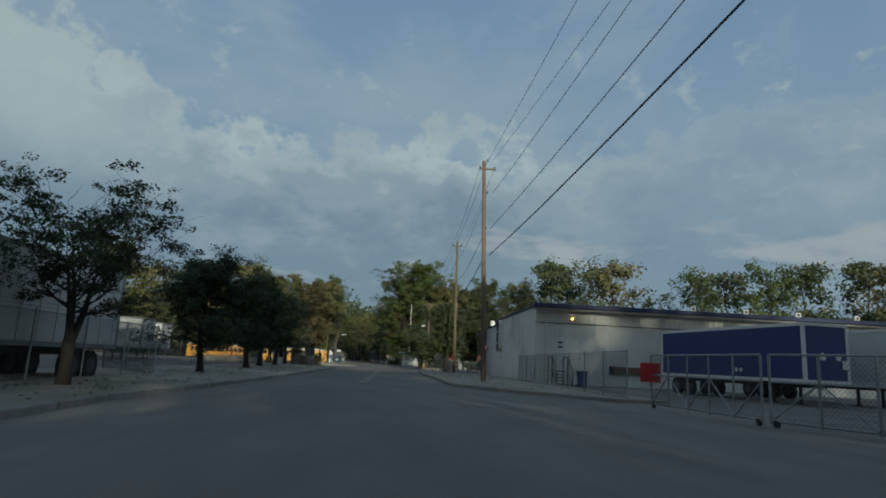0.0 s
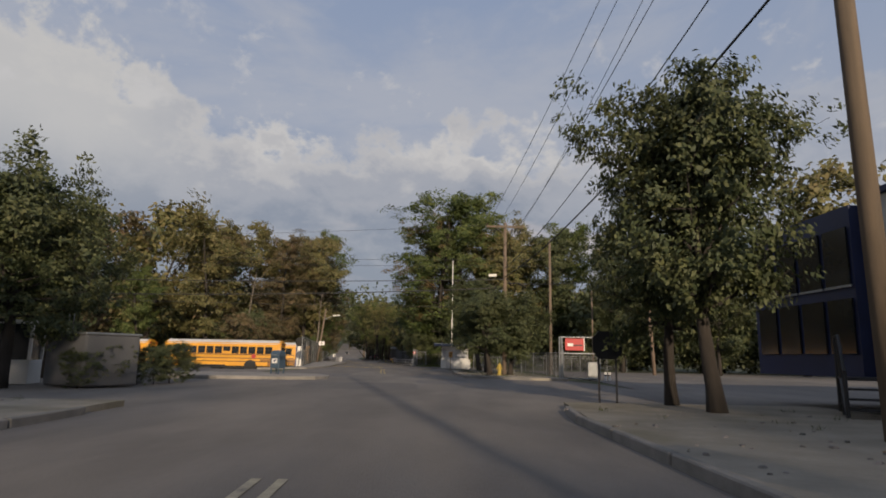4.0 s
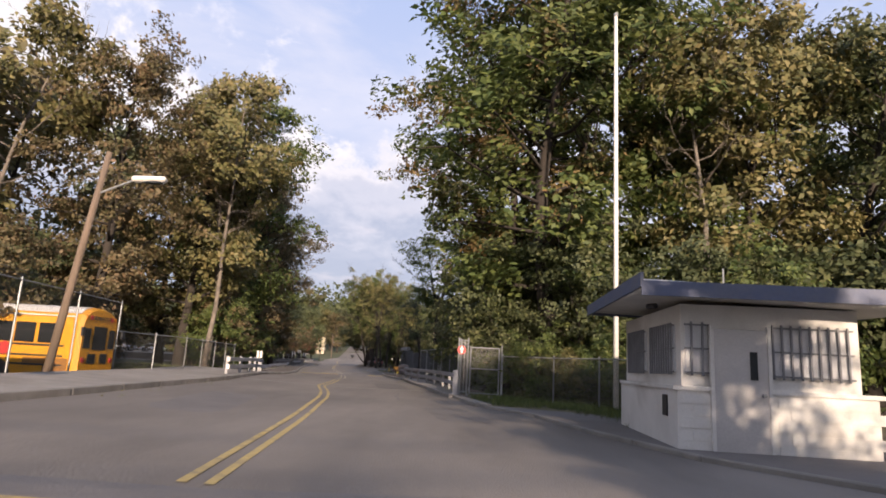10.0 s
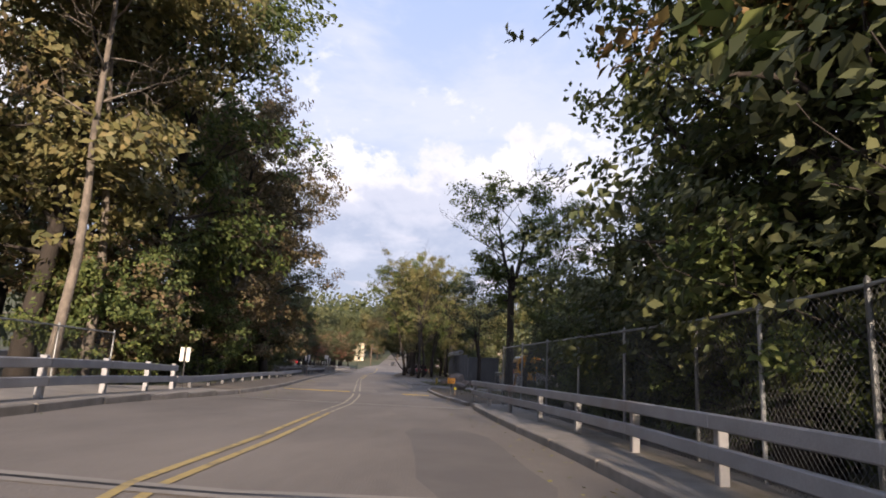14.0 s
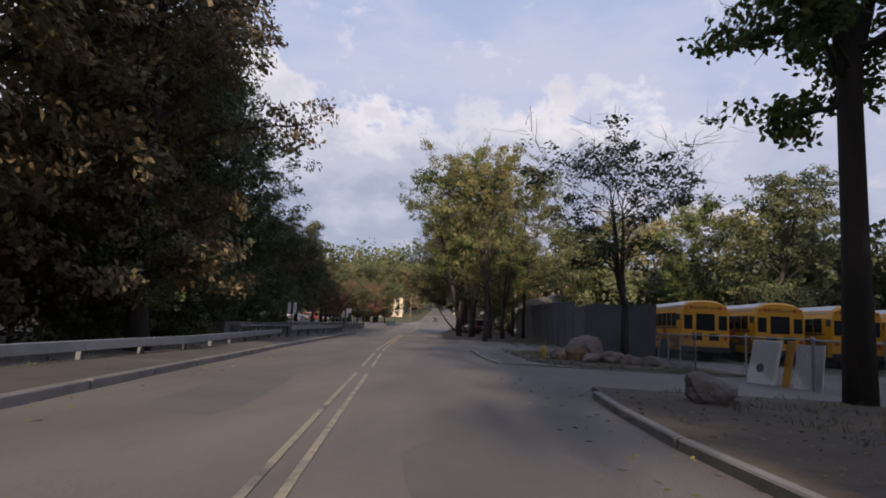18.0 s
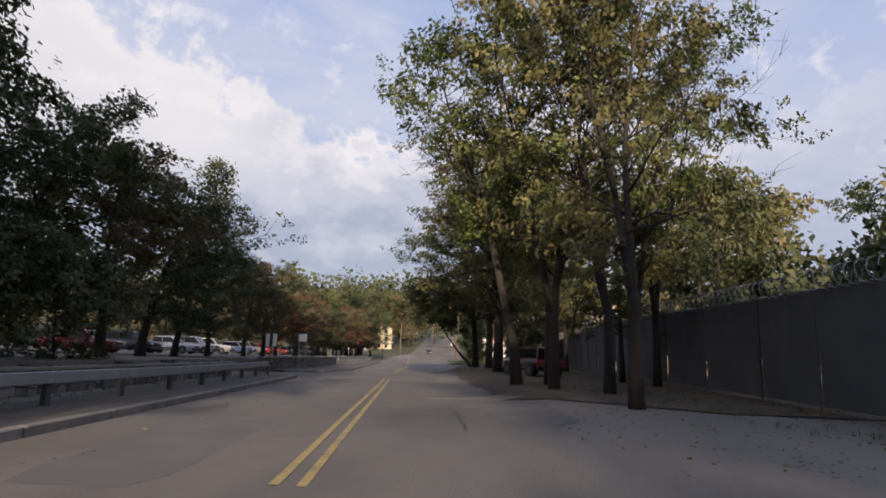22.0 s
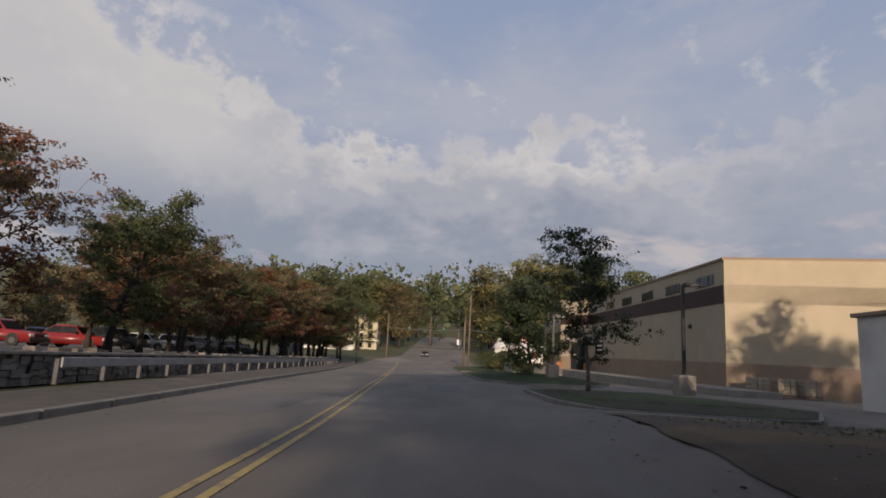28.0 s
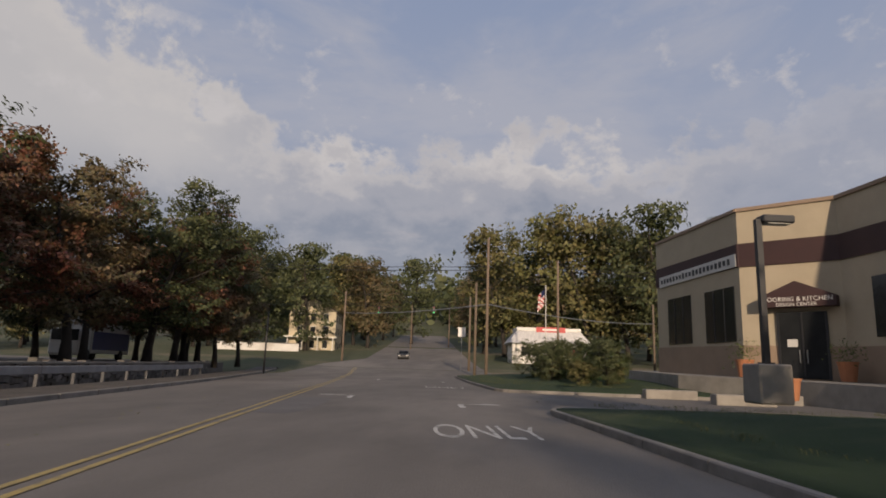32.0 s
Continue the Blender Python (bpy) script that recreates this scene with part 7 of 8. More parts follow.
SHED_BLUE = material("shed_blue_grey", (0.15, 0.18, 0.22), (0.11, 0.135, 0.17), 0.7, 1.5, 25, 0.1)
shed = thing("yard_shed", "blue-grey metal shed with a white roof edge", "building", pose(5.9, 196.0, -0.1, 0, 0, 3))
part("wall", box((5.0, 3.2, 3.2), (2.5, 1.6, 1.6), 0.01), SHED_BLUE, shed)
part("roof", box((5.4, 3.6, 0.22), (2.5, 1.6, 3.3), 0.02), TRAILER_WHITE, shed)
for x in (0.08, 2.2, 4.92):
    part("corner_post", box((0.14, 0.08, 3.2), (x, -0.03, 1.6)), TRAILER_WHITE, shed)
part("roller_door", box((1.9, 0.05, 2.3), (1.15, -0.02, 1.2)), STEEL_DARK, shed)
part("window", box((1.4, 0.05, 0.8), (3.5, -0.03, 1.9)), GLASS_DARK, shed)
wh = thing("white_building", "small white building beyond the fence", "building", pose(-6.5, 274, 0, 0, 0, 8))
part("wall", box((3.2, 5, 4.4), (0, 3, 2.2)), WHITE_WALL, wh)
part("roof", box((3.6, 5.4, 0.2), (0, 3, 4.5), 0.02), TAN, wh)


# ---------------------------------------------------------------- cars
def car(m, paint, label, length=4.6, width=1.8, height=1.45, wagon=False, group="parked cars", two_tone=None, big=False):
    """Local y runs back from the front bumper."""
    root = thing("car", label, "car", m, group)
    L, W, H = length, width, height
    belt = H * 0.60
    lo = 0.22 if not big else 0.34
    side = [(0.0, lo + 0.12), (0.02, belt * 0.74), (0.10, belt * 0.88), (L * 0.27, belt), (L * 0.97 if wagon else L * 0.82, belt), (L * (0.995 if wagon else 0.98), belt * 0.92), (L, lo + 0.14), (L - 0.1, lo), (0.1, lo)]

    def shell(profile, half, taper, bm):
        n = len(profile)
        rows = [[bm.verts.new((s * half * taper(z), y, z)) for y, z in profile] for s in (-1, 1)]
        bm.faces.new(rows[0])
        bm.faces.new(rows[1][::-1])
        for i in range(n):
            j = (i + 1) % n
            bm.faces.new((rows[0][j], rows[0][i], rows[1][i], rows[1][j]))
        bmesh.ops.recalc_face_normals(bm, faces=bm.faces)
        return bm

    bm = shell(side, W / 2, lambda z: 1.0 if z > lo + 0.05 else 0.94, bmesh.new())
    bmesh.ops.bevel(bm, geom=list(bm.edges), offset=0.05, segments=2, affect="EDGES")
    for f in bm.faces:
        f.smooth = True
    body = part("body", bm, paint, root)
    a0, a1 = L * 0.29, L * 0.43
    b1, b0 = (L * 0.93, L * 0.985) if wagon else (L * 0.72, L * 0.86)
    cab = [(a0, belt - 0.02), (a1, H - 0.03), (a1 + 0.25, H), (b1 - 0.3, H), (b1, H - 0.04), (b0, belt - 0.02)]
    ins = lambda z: 0.93 - 0.13 * max(0, (z - belt)) / (H - belt)
    bm = shell(cab, W / 2, ins, bmesh.new())
    bmesh.ops.bevel(bm, geom=list(bm.edges), offset=0.03, segments=1, affect="EDGES")
    cabin = part("cabin", bm, paint, root)
    # panes lie just outside the cabin
    def pane(pts, name="window"):
        b = bmesh.new()
        vs = [b.verts.new(p) for p in pts]
        b.faces.new(vs)
        r = bmesh.ops.solidify(b, geom=b.faces[:], thickness=0.012)
        part(name, b, GLASS_DARK, cabin)

    def edge_y(z, front):
        k = (z - belt) / (H - belt)
        return a0 + (a1 - a0) * k if front else b0 + (b1 - b0) * k

    z0, z1 = belt + 0.05, H - 0.09
    cuts = [0.0, 0.44, 0.72, 1.0] if wagon else [0.0, 0.52, 1.0]
    for s in (-1, 1):
        for u, v in zip(cuts, cuts[1:]):
            q = []
            for z, order in ((z0, (u, v)), (z1, (v, u))):
                ya, yb = edge_y(z, True) + 0.1, edge_y(z, False) - 0.1
                for w_ in order:
                    q.append((s * (W / 2 * ins(z) + 0.012), ya + (yb - ya) * w_ + (0.03 if w_ in (u,) and u > 0 else 0), z))
            pane(q)
    for front in (True, False):
        sg_ = -1 if front else 1
        pane([(x * W / 2 * ins(z) * 0.9, edge_y(z, front) + sg_ * 0.025, z) for x, z in ((-1, z0), (1, z0), (1, z1), (-1, z1))], "windscreen" if front else "rear_window")
    r = 0.31 if not big else 0.36
    for y in (L * 0.19, L * 0.80):
        for s in (-1, 1):
            part("wheel_arch", cyl(r * 1.18, 0.06, (s * (W / 2 - 0.012), y, r + 0.03), n=18, rot=(0, 90, 0)), BLACK_METAL, body)
            wheel_set(root, s * (W / 2 - 0.09), y, r, 0.22)
    for s in (-1, 1):
        part("headlamp", box((0.36, 0.06, 0.15), (s * W * 0.36, 0.0, belt * 0.72), 0.015), WHITE_PAINT, body)
        part("tail_lamp", box((0.16, 0.06, 0.3), (s * W * 0.43, L - 0.02, belt * 0.8), 0.015), RED, body)
        part("mirror", box((0.2, 0.1, 0.14), (s * (W / 2 + 0.08), a0 + 0.35, belt + 0.08), 0.02), BLACK_METAL, body)
        part("side_trim", box((0.02, L * 0.62, 0.05), (s * (W / 2 + 0.004), L * 0.5, belt * 0.55)), GALV if big else BLACK_METAL, body)
        for y in (L * 0.47, L * 0.68):
            part("door_handle", box((0.03, 0.14, 0.03), (s * (W / 2 + 0.006), y, belt * 0.88)), BLACK_METAL, body)
    for y, c in ((-0.03, -1), (L + 0.03, 1)):
        part("bumper", box((W * 0.98, 0.14, 0.2), (0, y, lo + 0.16), 0.03), two_tone or BLACK_METAL, body)
    part("grille", box((W * 0.42, 0.04, 0.14), (0, -0.02, belt * 0.7)), BLACK_METAL, body)
    part("plate", box((0.3, 0.02, 0.14), (0, L + 0.11, lo + 0.36)), WHITE_PAINT, body)
    if big:
        for s in (-1, 1):
            part("roof_rail", bar((s * W * 0.36, a1 + 0.3, H + 0.04), (s * W * 0.36, b1 - 0.2, H + 0.04), 0.018), BLACK_METAL, root)
    return root


def car_paint(name, c):
    return material(name, c, tuple(v * 0.9 for v in c), 0.3, 0.5, 9, 0.0, coat=0.4)


CAR_RED = car_paint("car_dark_red", (0.10, 0.012, 0.016))
suv = car(pose(-16.5, 227.6, 0.03, 0, 0, 188) @ pose(0, -4.55, 0), CAR_RED, "dark red four-door off-roader parked under trees", 4.15, 1.6, 1.5, True, "", big=True)
suv.matrix_basis = pose(-17.25, 227.0, 0.44, 0, 0, -154) @ Matrix.Scale(0.92, 4)
car_colours = [car_paint("car_silver", (0.42, 0.42, 0.43)), car_paint("car_white", (0.65, 0.65, 0.64)), car_paint("car_black", (0.02, 0.02, 0.022)), car_paint("car_red", (0.25, 0.02, 0.02)), car_paint("car_grey", (0.13, 0.135, 0.14)), car_paint("car_blue", (0.03, 0.05, 0.13))]
names = ("silver", "white", "black", "red", "grey", "blue")
CAR_MASTERS = [car(pose(-55 - k * 3, 300, 0.8, 0, 0, 90), car_colours[k], names[k] + " car in the raised car park", wagon=k % 2 == 0, height=1.62 if k % 2 == 0 else 1.45) for k in range(6)]


# ---------------------------------------------------------------- car park on the raised ground
LOT = 0.78
lot_left = lambda y: lerp(y, [190, 228, 242, 300, 366], [-60, -60, -60, -62, -64])
lot_right = lambda y: lerp(y, [196, 226, 244, 275, 318, 366], [-9.2, -8.9, -9.7, -11, -13.0, -18])
for y0, y1 in ((198, 225), (230.8, 352)):
    ob = strip("ground", y0, y1, lot_left, lambda y: lot_right(y) - 0.25, LOT, ASPHALT, step=6, cross=6, thick=0.9)
    tagged(ob, "raised asphalt car park behind a stone wall", "car park", kind="structure")


def stone_wall(y0, y1, d, label, height=0.85):
    """A rubble wall: every stone a block of its own; one joined part, with a flat coping."""
    root = thing("stone_wall", label, "wall", group="stone walls")
    rng = random.Random(int(y0))
    verts, faces = [], []
    y = y0
    while y < y1:
        z = 0.0
        while z < height - 0.06:
            h = rng.uniform(0.13, 0.26)
            w = rng.uniform(0.25, 0.55)
            p = P(y + w * 0.5 + rng.uniform(-0.05, 0.05), d(y) + rng.uniform(-0.05, 0.02), z + h / 2)
            a = radians(heading(y) + rng.uniform(-6, 6))
            c, s = math.cos(a), math.sin(a)
            k = len(verts)
            for sx in (-1, 1):
                for sy in (-1, 1):
                    for sz in (-1, 1):
                        lx, ly, lz = sx * 0.17 * rng.uniform(0.85, 1), sy * w * 0.56 * rng.uniform(0.8, 1), sz * h * 0.47 * rng.uniform(0.85, 1)
                        verts.append(p + Vector((lx * c - ly * s, lx * s + ly * c, lz)))
            faces += [tuple(k + i for i in f) for f in ((0, 1, 3, 2), (4, 6, 7, 5), (0, 4, 5, 1), (2, 3, 7, 6), (0, 2, 6, 4), (1, 5, 7, 3))]
            z += h
        y += 0.42
    me = bpy.data.meshes.new("stones")
    me.from_pydata(verts, [], faces)
    tagged(mesh_part("stones", me, STONE, root), kind="stuff")
    n = round((y1 - y0) / 3)
    for k in range(n):
        a, b = y0 + (y1 - y0) * k / n, y0 + (y1 - y0) * (k + 1) / n - 0.02
        p, q = P(a, d(a), height), P(b, d(b), height)
        v = q - p
        part("coping_slab", box((v.length, 0.46, 0.09), tuple((p + q) / 2), 0.015, rot=(0, 0, math.degrees(math.atan2(v.y, v.x)))), CONCRETE, root)
    return root


stone_wall(199, 224.6, lot_right, "low rubble stone wall with a concrete coping", 0.62)
stone_wall(230.6, 345, lot_right, "long rubble stone wall below the car park")
GR = lambda y: lot_right(y) + 0.95
for y0, y1 in ((262, 300), (303.5, 340)):
    box_rail(y0, y1, GR, (0.52,), "pale steel guard rail before the stone wall", 1, beam=(0.06, 0.26), base=0.13, post_h=0.66, posts_mat=STEEL_DARK)

for k in range(20):
    y = 206 + k * 6.6
    if 224 < y < 232:
        continue
    m = P(y, lot_right(y) - 9.5 - (k % 3) * 0.4, LOT)
    copy_thing(CAR_MASTERS[(k * 5 + k // 4) % 6], Matrix.Translation(m) @ pose(0, 0, 0, 0, 0, heading(y) + 90 + (k % 5 - 2) * 2))
for k, o in enumerate(CAR_MASTERS):
    o.matrix_basis = Matrix.Translation(P(212 + k * 17, lot_right(230) - 22, LOT)) @ pose(0, 0, 0, 0, 0, 98)
van = thing("box_van", "blue and white delivery van in the car park", "van", pose(*P(338, -22.5, LOT), 0, 0, 8))
part("box_body", box((2.1, 5.6, 2.5), (0, 3.4, 1.7), 0.05), TRAILER_WHITE, van)
part("side_band", box((0.02, 5.2, 1.2), (1.06, 3.4, 1.3)), TRAILER_BLUE, van)
part("cab", box((2.0, 1.7, 1.7), (0, 0.2, 1.15), 0.15), TRAILER_WHITE, van)
part("windscreen", box((1.7, 0.05, 0.7), (0, -0.66, 1.6), 0.01), GLASS_DARK, van)
for y in (0.2, 4.9):
    for s in (-1, 1):
        wheel_set(van, s * 0.95, y, 0.36, 0.24)
sb = sign_board(-24.3, 200.2, 1.72, 0.46, 0.56, "two white panels on a post beside the guard rail", WHITE_PAINT, turn=10)
part("stripe", box((0.14, 0.03, 0.57), (0.0, -0.047, 1.72)), BLACK_METAL, sb, "dark stripe between the panels")
sb = sign_board(-27.8, 221.4, 1.7, 0.46, 0.54, "two white panels on a post by the stone wall", WHITE_PAINT, turn=10)
part("stripe", box((0.14, 0.03, 0.55), (0.0, -0.047, 1.7)), BLACK_METAL, sb, "dark stripe between the panels")
sign_board(-33.2, 240.2, 2.3, 0.62, 0.55, "blank white board on two slim posts", TRAILER_WHITE, posts=2, post=GALV, turn=8)
pole_thing(*P(352, -13.2)[:2], 5.2, 0.09, "black square car park lamp post", mat=BLACK_METAL, name="lamp_post")


# ---------------------------------------------------------------- flooring store
def build_store():
    root = thing("store_building", "cream stucco store with a maroon band and tan plinth", "building")
    pts = [(-9.8, 295.5), (-15.05, 333.2), (-18.95, 336.35), (-20.7, 347), (2, 353), (22, 300), (20.5, 291.4)]
    zb = lambda y: 0.55 + 0.64 * (y - 294) / 42
    order = [(pts[6], pts[0], "short"), (pts[0], pts[1], "long"), (pts[1], pts[2], "entry"), (pts[2], pts[3], "left"), (pts[3], pts[4], "back"), (pts[4], pts[5], "back"), (pts[5], pts[6], "back")]

    def band(a, b, z0, z1, out, mat, name, label=""):
        """A strip of wall from a to b, standing out by out."""
        va, vb = Vector((*a, 0)), Vector((*b, 0))
        t = (vb - va).normalized()
        nrm = Vector((-t.y, t.x, 0))
        nrm = nrm if nrm.dot(Vector((-30, 315, 0)) - (va + vb) / 2) > 0 else -nrm
        bm = bmesh.new()
        vs = []
        for p, e in ((va, -out), (vb, out)):
            for depth in (out, -0.3):
                for z in (z0, z1):
                    q = p + t * e + nrm * depth
                    vs.append(bm.verts.new((q.x, q.y, zb(p.y) + z)))
        for f in ((0, 1, 5, 4), (2, 6, 7, 3), (1, 3, 7, 5), (0, 4, 6, 2), (0, 2, 3, 1), (4, 5, 7, 6)):
            bm.faces.new([vs[i] for i in f])
        bmesh.ops.recalc_face_normals(bm, faces=bm.faces)
        return part(name, bm, mat, root, label)

    for a, b, kind in order:
        band(a, b, -0.8, 1.7, 0.04, TAN, "plinth")
        band(a, b, 1.7, 9.4, 0.0, CREAM, "wall")
        band(a, b, 6.15, 7.5, 0.07, MAROON, "maroon_band", "dark maroon band")
        band(a, b, 9.4, 9.6, 0.10, TAN, "coping")
    bm = bmesh.new()
    bm.faces.new([bm.verts.new((x, y, zb(y) + 9.2)) for x, y in pts])
    bmesh.ops.recalc_face_normals(bm, faces=bm.faces)
    part("roof", bm, TAN, root)

    def on(a, b, u, z, w, h, depth, mat, name, label="", parent=None):
        """A box set on the wall from a to b, u metres along."""
        va, vb = Vector((*a, 0)), Vector((*b, 0))
        t = (vb - va).normalized()
        p = va + t * u
        nrm = Vector((-t.y, t.x, 0))
        nrm = nrm if nrm.dot(Vector((-30, 315, 0)) - (va + vb) / 2) > 0 else -nrm
        ob = part(name, box((w, depth, h), (0, 0, 0), 0.01), mat, parent or root, label)
        ang = math.degrees(math.atan2(-nrm.x, nrm.y)) + 180
        ob.matrix_basis = Matrix.Translation((p.x + nrm.x * depth * 0.5, p.y + nrm.y * depth * 0.5, zb(p.y) + z)) @ pose(0, 0, 0, 0, 0, ang)
        return ob

    for k in range(5):
        w = on(pts[0], pts[1], 3.2 + k * 6.6, 8.1, 3.2, 0.85, 0.06, GLASS_DARK, "clerestory_window")
        for dx in (-0.8, 0.8):
            part("mullion", box((0.06, 0.05, 0.85), (dx, -0.035, 0)), BLACK_METAL, w)
    w = on(pts[0], pts[1], 34.2, 3.6, 3.6, 2.9, 0.06, GLASS_DARK, "shop_window")
    for k in range(4):
        part("blind_slat", box((2.2, 0.03, 0.22), (0.3, -0.04, -0.9 + k * 0.55)), TRAILER_WHITE, w)
    for k in range(3):
        on(pts[0], pts[1], 6 + k * 9.5, 4.6, 0.3, 0.3, 0.2, BLACK_METAL, "wall_lamp")
    # entry: door, canopy, lettering
    ent = (pts[1], pts[2])
    door = on(*ent, 2.0, 1.75, 2.3, 3.5, 0.08, GLASS_DARK, "door", "dark glazed double door")
    part("door_stile", box((0.08, 0.06, 3.5), (0, -0.05, 0)), BLACK_METAL, door)
    for s in (-1, 1):
        part("door_frame", box((0.12, 0.08, 3.5), (s * 1.15, -0.04, 0)), BLACK_METAL, door)
        part("pull_bar", box((0.04, 0.05, 0.7), (s * 0.18, -0.09, -0.6)), GALV, door)
    part("notice", box((0.5, 0.01, 0.4), (-0.5, -0.05, 0.1)), TRAILER_WHITE, door)
    can = on(*ent, 2.05, 4.0, 3.7, 0.55, 0.7, MAROON, "canopy", "maroon canopy with white lettering")
    bm = prism([(-1.85, 0.28), (1.85, 0.28), (0, 1.1)], -0.35, 0.35)
    at(part("canopy_peak", bm, MAROON, can), pose(0, 0, 0, 90, 0, 0))
    lettering("FLOORING & KITCHEN", 0.33, WHITE_PAINT, can, pose(0, -0.37, 0.12, 90, 0, 0), "white lettering")
    lettering("DESIGN CENTER", 0.26, WHITE_PAINT, can, pose(0, -0.37, -0.16, 90, 0, 0), "white lettering")
    # left face: sign strip and windows
    lf = (pts[2], pts[3])
    sgn = on(*lf, 5.3, 6.5, 10.3, 0.75, 0.12, TRAILER_WHITE, "sign_strip", "white sign strip with dark illegible letters")
    rngs = random.Random(3)
    for k in range(20):
        part("letter_bar", box((0.28, 0.02, rngs.uniform(0.25, 0.4)), (-4.7 + k * 0.48, -0.07, 0)), BLACK_METAL, sgn)
    for u in (2.3, 7.6):
        w = on(*lf, u, 3.5, 3.4, 3.2, 0.06, GLASS_DARK, "shop_window")
        for dx in (-0.6, 0.6):
            part("mullion", box((0.07, 0.05, 3.2), (dx, -0.035, 0)), BLACK_METAL, w)
    # short wall: roller door with banner and canopy
    sh = (pts[0], pts[6])
    rd = on(*sh, 6.6, 1.95, 4.2, 3.9, 0.06, material("brown_roller_door", (0.10, 0.06, 0.045), (0.08, 0.05, 0.04), 0.6, 1, 20, 0.08), "roller_door", "dark brown panel door")
    for k in range(4):
        part("door_window", box((0.6, 0.02, 0.35), (-1.4 + k * 0.93, -0.04, -0.2)), GLASS_DARK, rd)
        part("panel_joint", box((4.1, 0.015, 0.04), (0, -0.035, -1.4 + k * 0.85)), BLACK_METAL, rd)
    on(*sh, 6.8, 4.5, 5.4, 1.1, 0.8, MAROON, "canopy", "dark maroon canopy")
    ban = on(*sh, 6.6, 1.35, 3.2, 0.6, 0.09, material("banner_yellow", (0.62, 0.46, 0.03), (0.55, 0.4, 0.03), 0.6, 3, 20, 0.05), "banner", "yellow banner with dark lettering")
    lettering("PRO SHOP ENTRANCE", 0.34, BLACK_METAL, ban, pose(0, -0.06, 0, 90, 0, 0))
    return root


build_store()
CREAM_STONE = material("cream_stone", (0.40, 0.34, 0.26), (0.32, 0.27, 0.2), 0.9, 3, 25, 0.3)
for k, (x, y) in enumerate(((-8.6, 292.9), (-7.0, 292.6), (-5.4, 292.5))):
    pal = thing("stone_pallet", "wrapped pallet of pale stone by the wall", "pallet", pose(x, y, 0.1, 0, 0, 5 + k * 3), "pallets by the store")
    part("pallet", box((1.25, 1.1, 0.14), (0, 0, 0.07)), WOOD_POLE, pal)
    for i in range(3):
        for j in range(4):
            part("stone", box((0.38, 1.0, 0.24), (-0.4 + i * 0.4, 0, 0.28 + j * 0.27), 0.02, rot=(0, 0, (i * 7 + j * 5) % 5 - 2)), CREAM_STONE, pal)
terrace = strip("pavement", 289, 352, lambda y: lerp(y, [289, 300, 330, 336, 352], [19.4, 18.5, 17.5, 14.5, 17]), lambda y: lerp(y, [289, 330, 336, 352], [22.5, 22, 18.6, 22.5]), 0.0, CONCRETE, step=2, cross=4)
for v in terrace.data.vertices:
    v.co.z = 0.5 + 0.64 * (v.co.y - 294) / 42
mod = terrace.modifiers.new("thickness", "SOLIDIFY")
mod.thickness, mod.offset = 1.6, -1
tagged(terrace, "concrete terrace along the store front", "pavement", kind="structure")


def planter(x, y, z, label, r=0.3, h=0.55, plant_h=0.7):
    root = thing("flower_pot", label, "pot", pose(x, y, z), "terracotta pots")
    clay = material("terracotta", (0.42, 0.17, 0.08), (0.36, 0.15, 0.07), 0.8, 4, 30, 0.1)
    part("pot", cyl(r * 0.72, h, (0, 0, h / 2), r2=r, n=16), clay, root)
    part("rim", cyl(r * 1.08, 0.07, (0, 0, h), n=16), clay, root)
    part("soil", cyl(r * 0.9, 0.03, (0, 0, h + 0.03), n=16), LITTER, root)
    if plant_h:
        rng = np.random.default_rng(int(abs(x * 10)))
        c = rng.normal(size=(160, 3)) * (r * 0.8, r * 0.8, plant_h * 0.3) + (0, 0, h + plant_h * 0.5)
        mesh_part("leaves", leaf_mesh("leaves", c, 0.1, rng, droop=-0.8, aspect=0.25), LEAF["green"], root)


planter(-19.3, 335.4, 1.15, "large terracotta pot with a spiky plant by the door", 0.45, 0.9, 1.0)
planter(-15.9, 331.8, 1.1, "large terracotta pot with a spiky plant by the door", 0.45, 0.9, 1.0)
planter(-24.2, 319.4, 0.55, "terracotta pot beside the lawn", 0.28, 0.6, 0)
for y, d in ((327.5, 13.6), (329.5, 15.8), (331.5, 12.2)):
    st = thing("stone_bench", "low stone block step on the terrace", "step", Matrix.Translation(P(y, d, 0)), "terrace steps")
    part("block", box((2.4, 0.8, 0.45), (0, 0, 0.2), 0.03), CONCRETE, st)


def car_park_lamp(x, y, z, label, pole_h=3.75):
    root = thing("parking_lamp", label, "lamp", pose(x, y, z, 0, 0, heading(y)), "forecourt lamps")
    part("pedestal", box((0.85, 0.85, 0.98), (0, 0, 0.45), 0.04), CONCRETE, root, "square concrete pedestal")
    part("post", box((0.15, 0.15, pole_h), (0, 0, 0.94 + pole_h / 2)), BLACK_METAL, root)
    part("base_plate", box((0.3, 0.3, 0.04), (0, 0, 0.96)), BLACK_METAL, root)
    head = part("lamp_head", box((0.85, 0.42, 0.2), (0.48, 0, 0.94 + pole_h), 0.03), BLACK_METAL, root, "black shoebox lamp head")
    part("lens", box((0.6, 0.3, 0.02), (0.5, 0, 0.83 + pole_h)), TRAILER_WHITE, head)


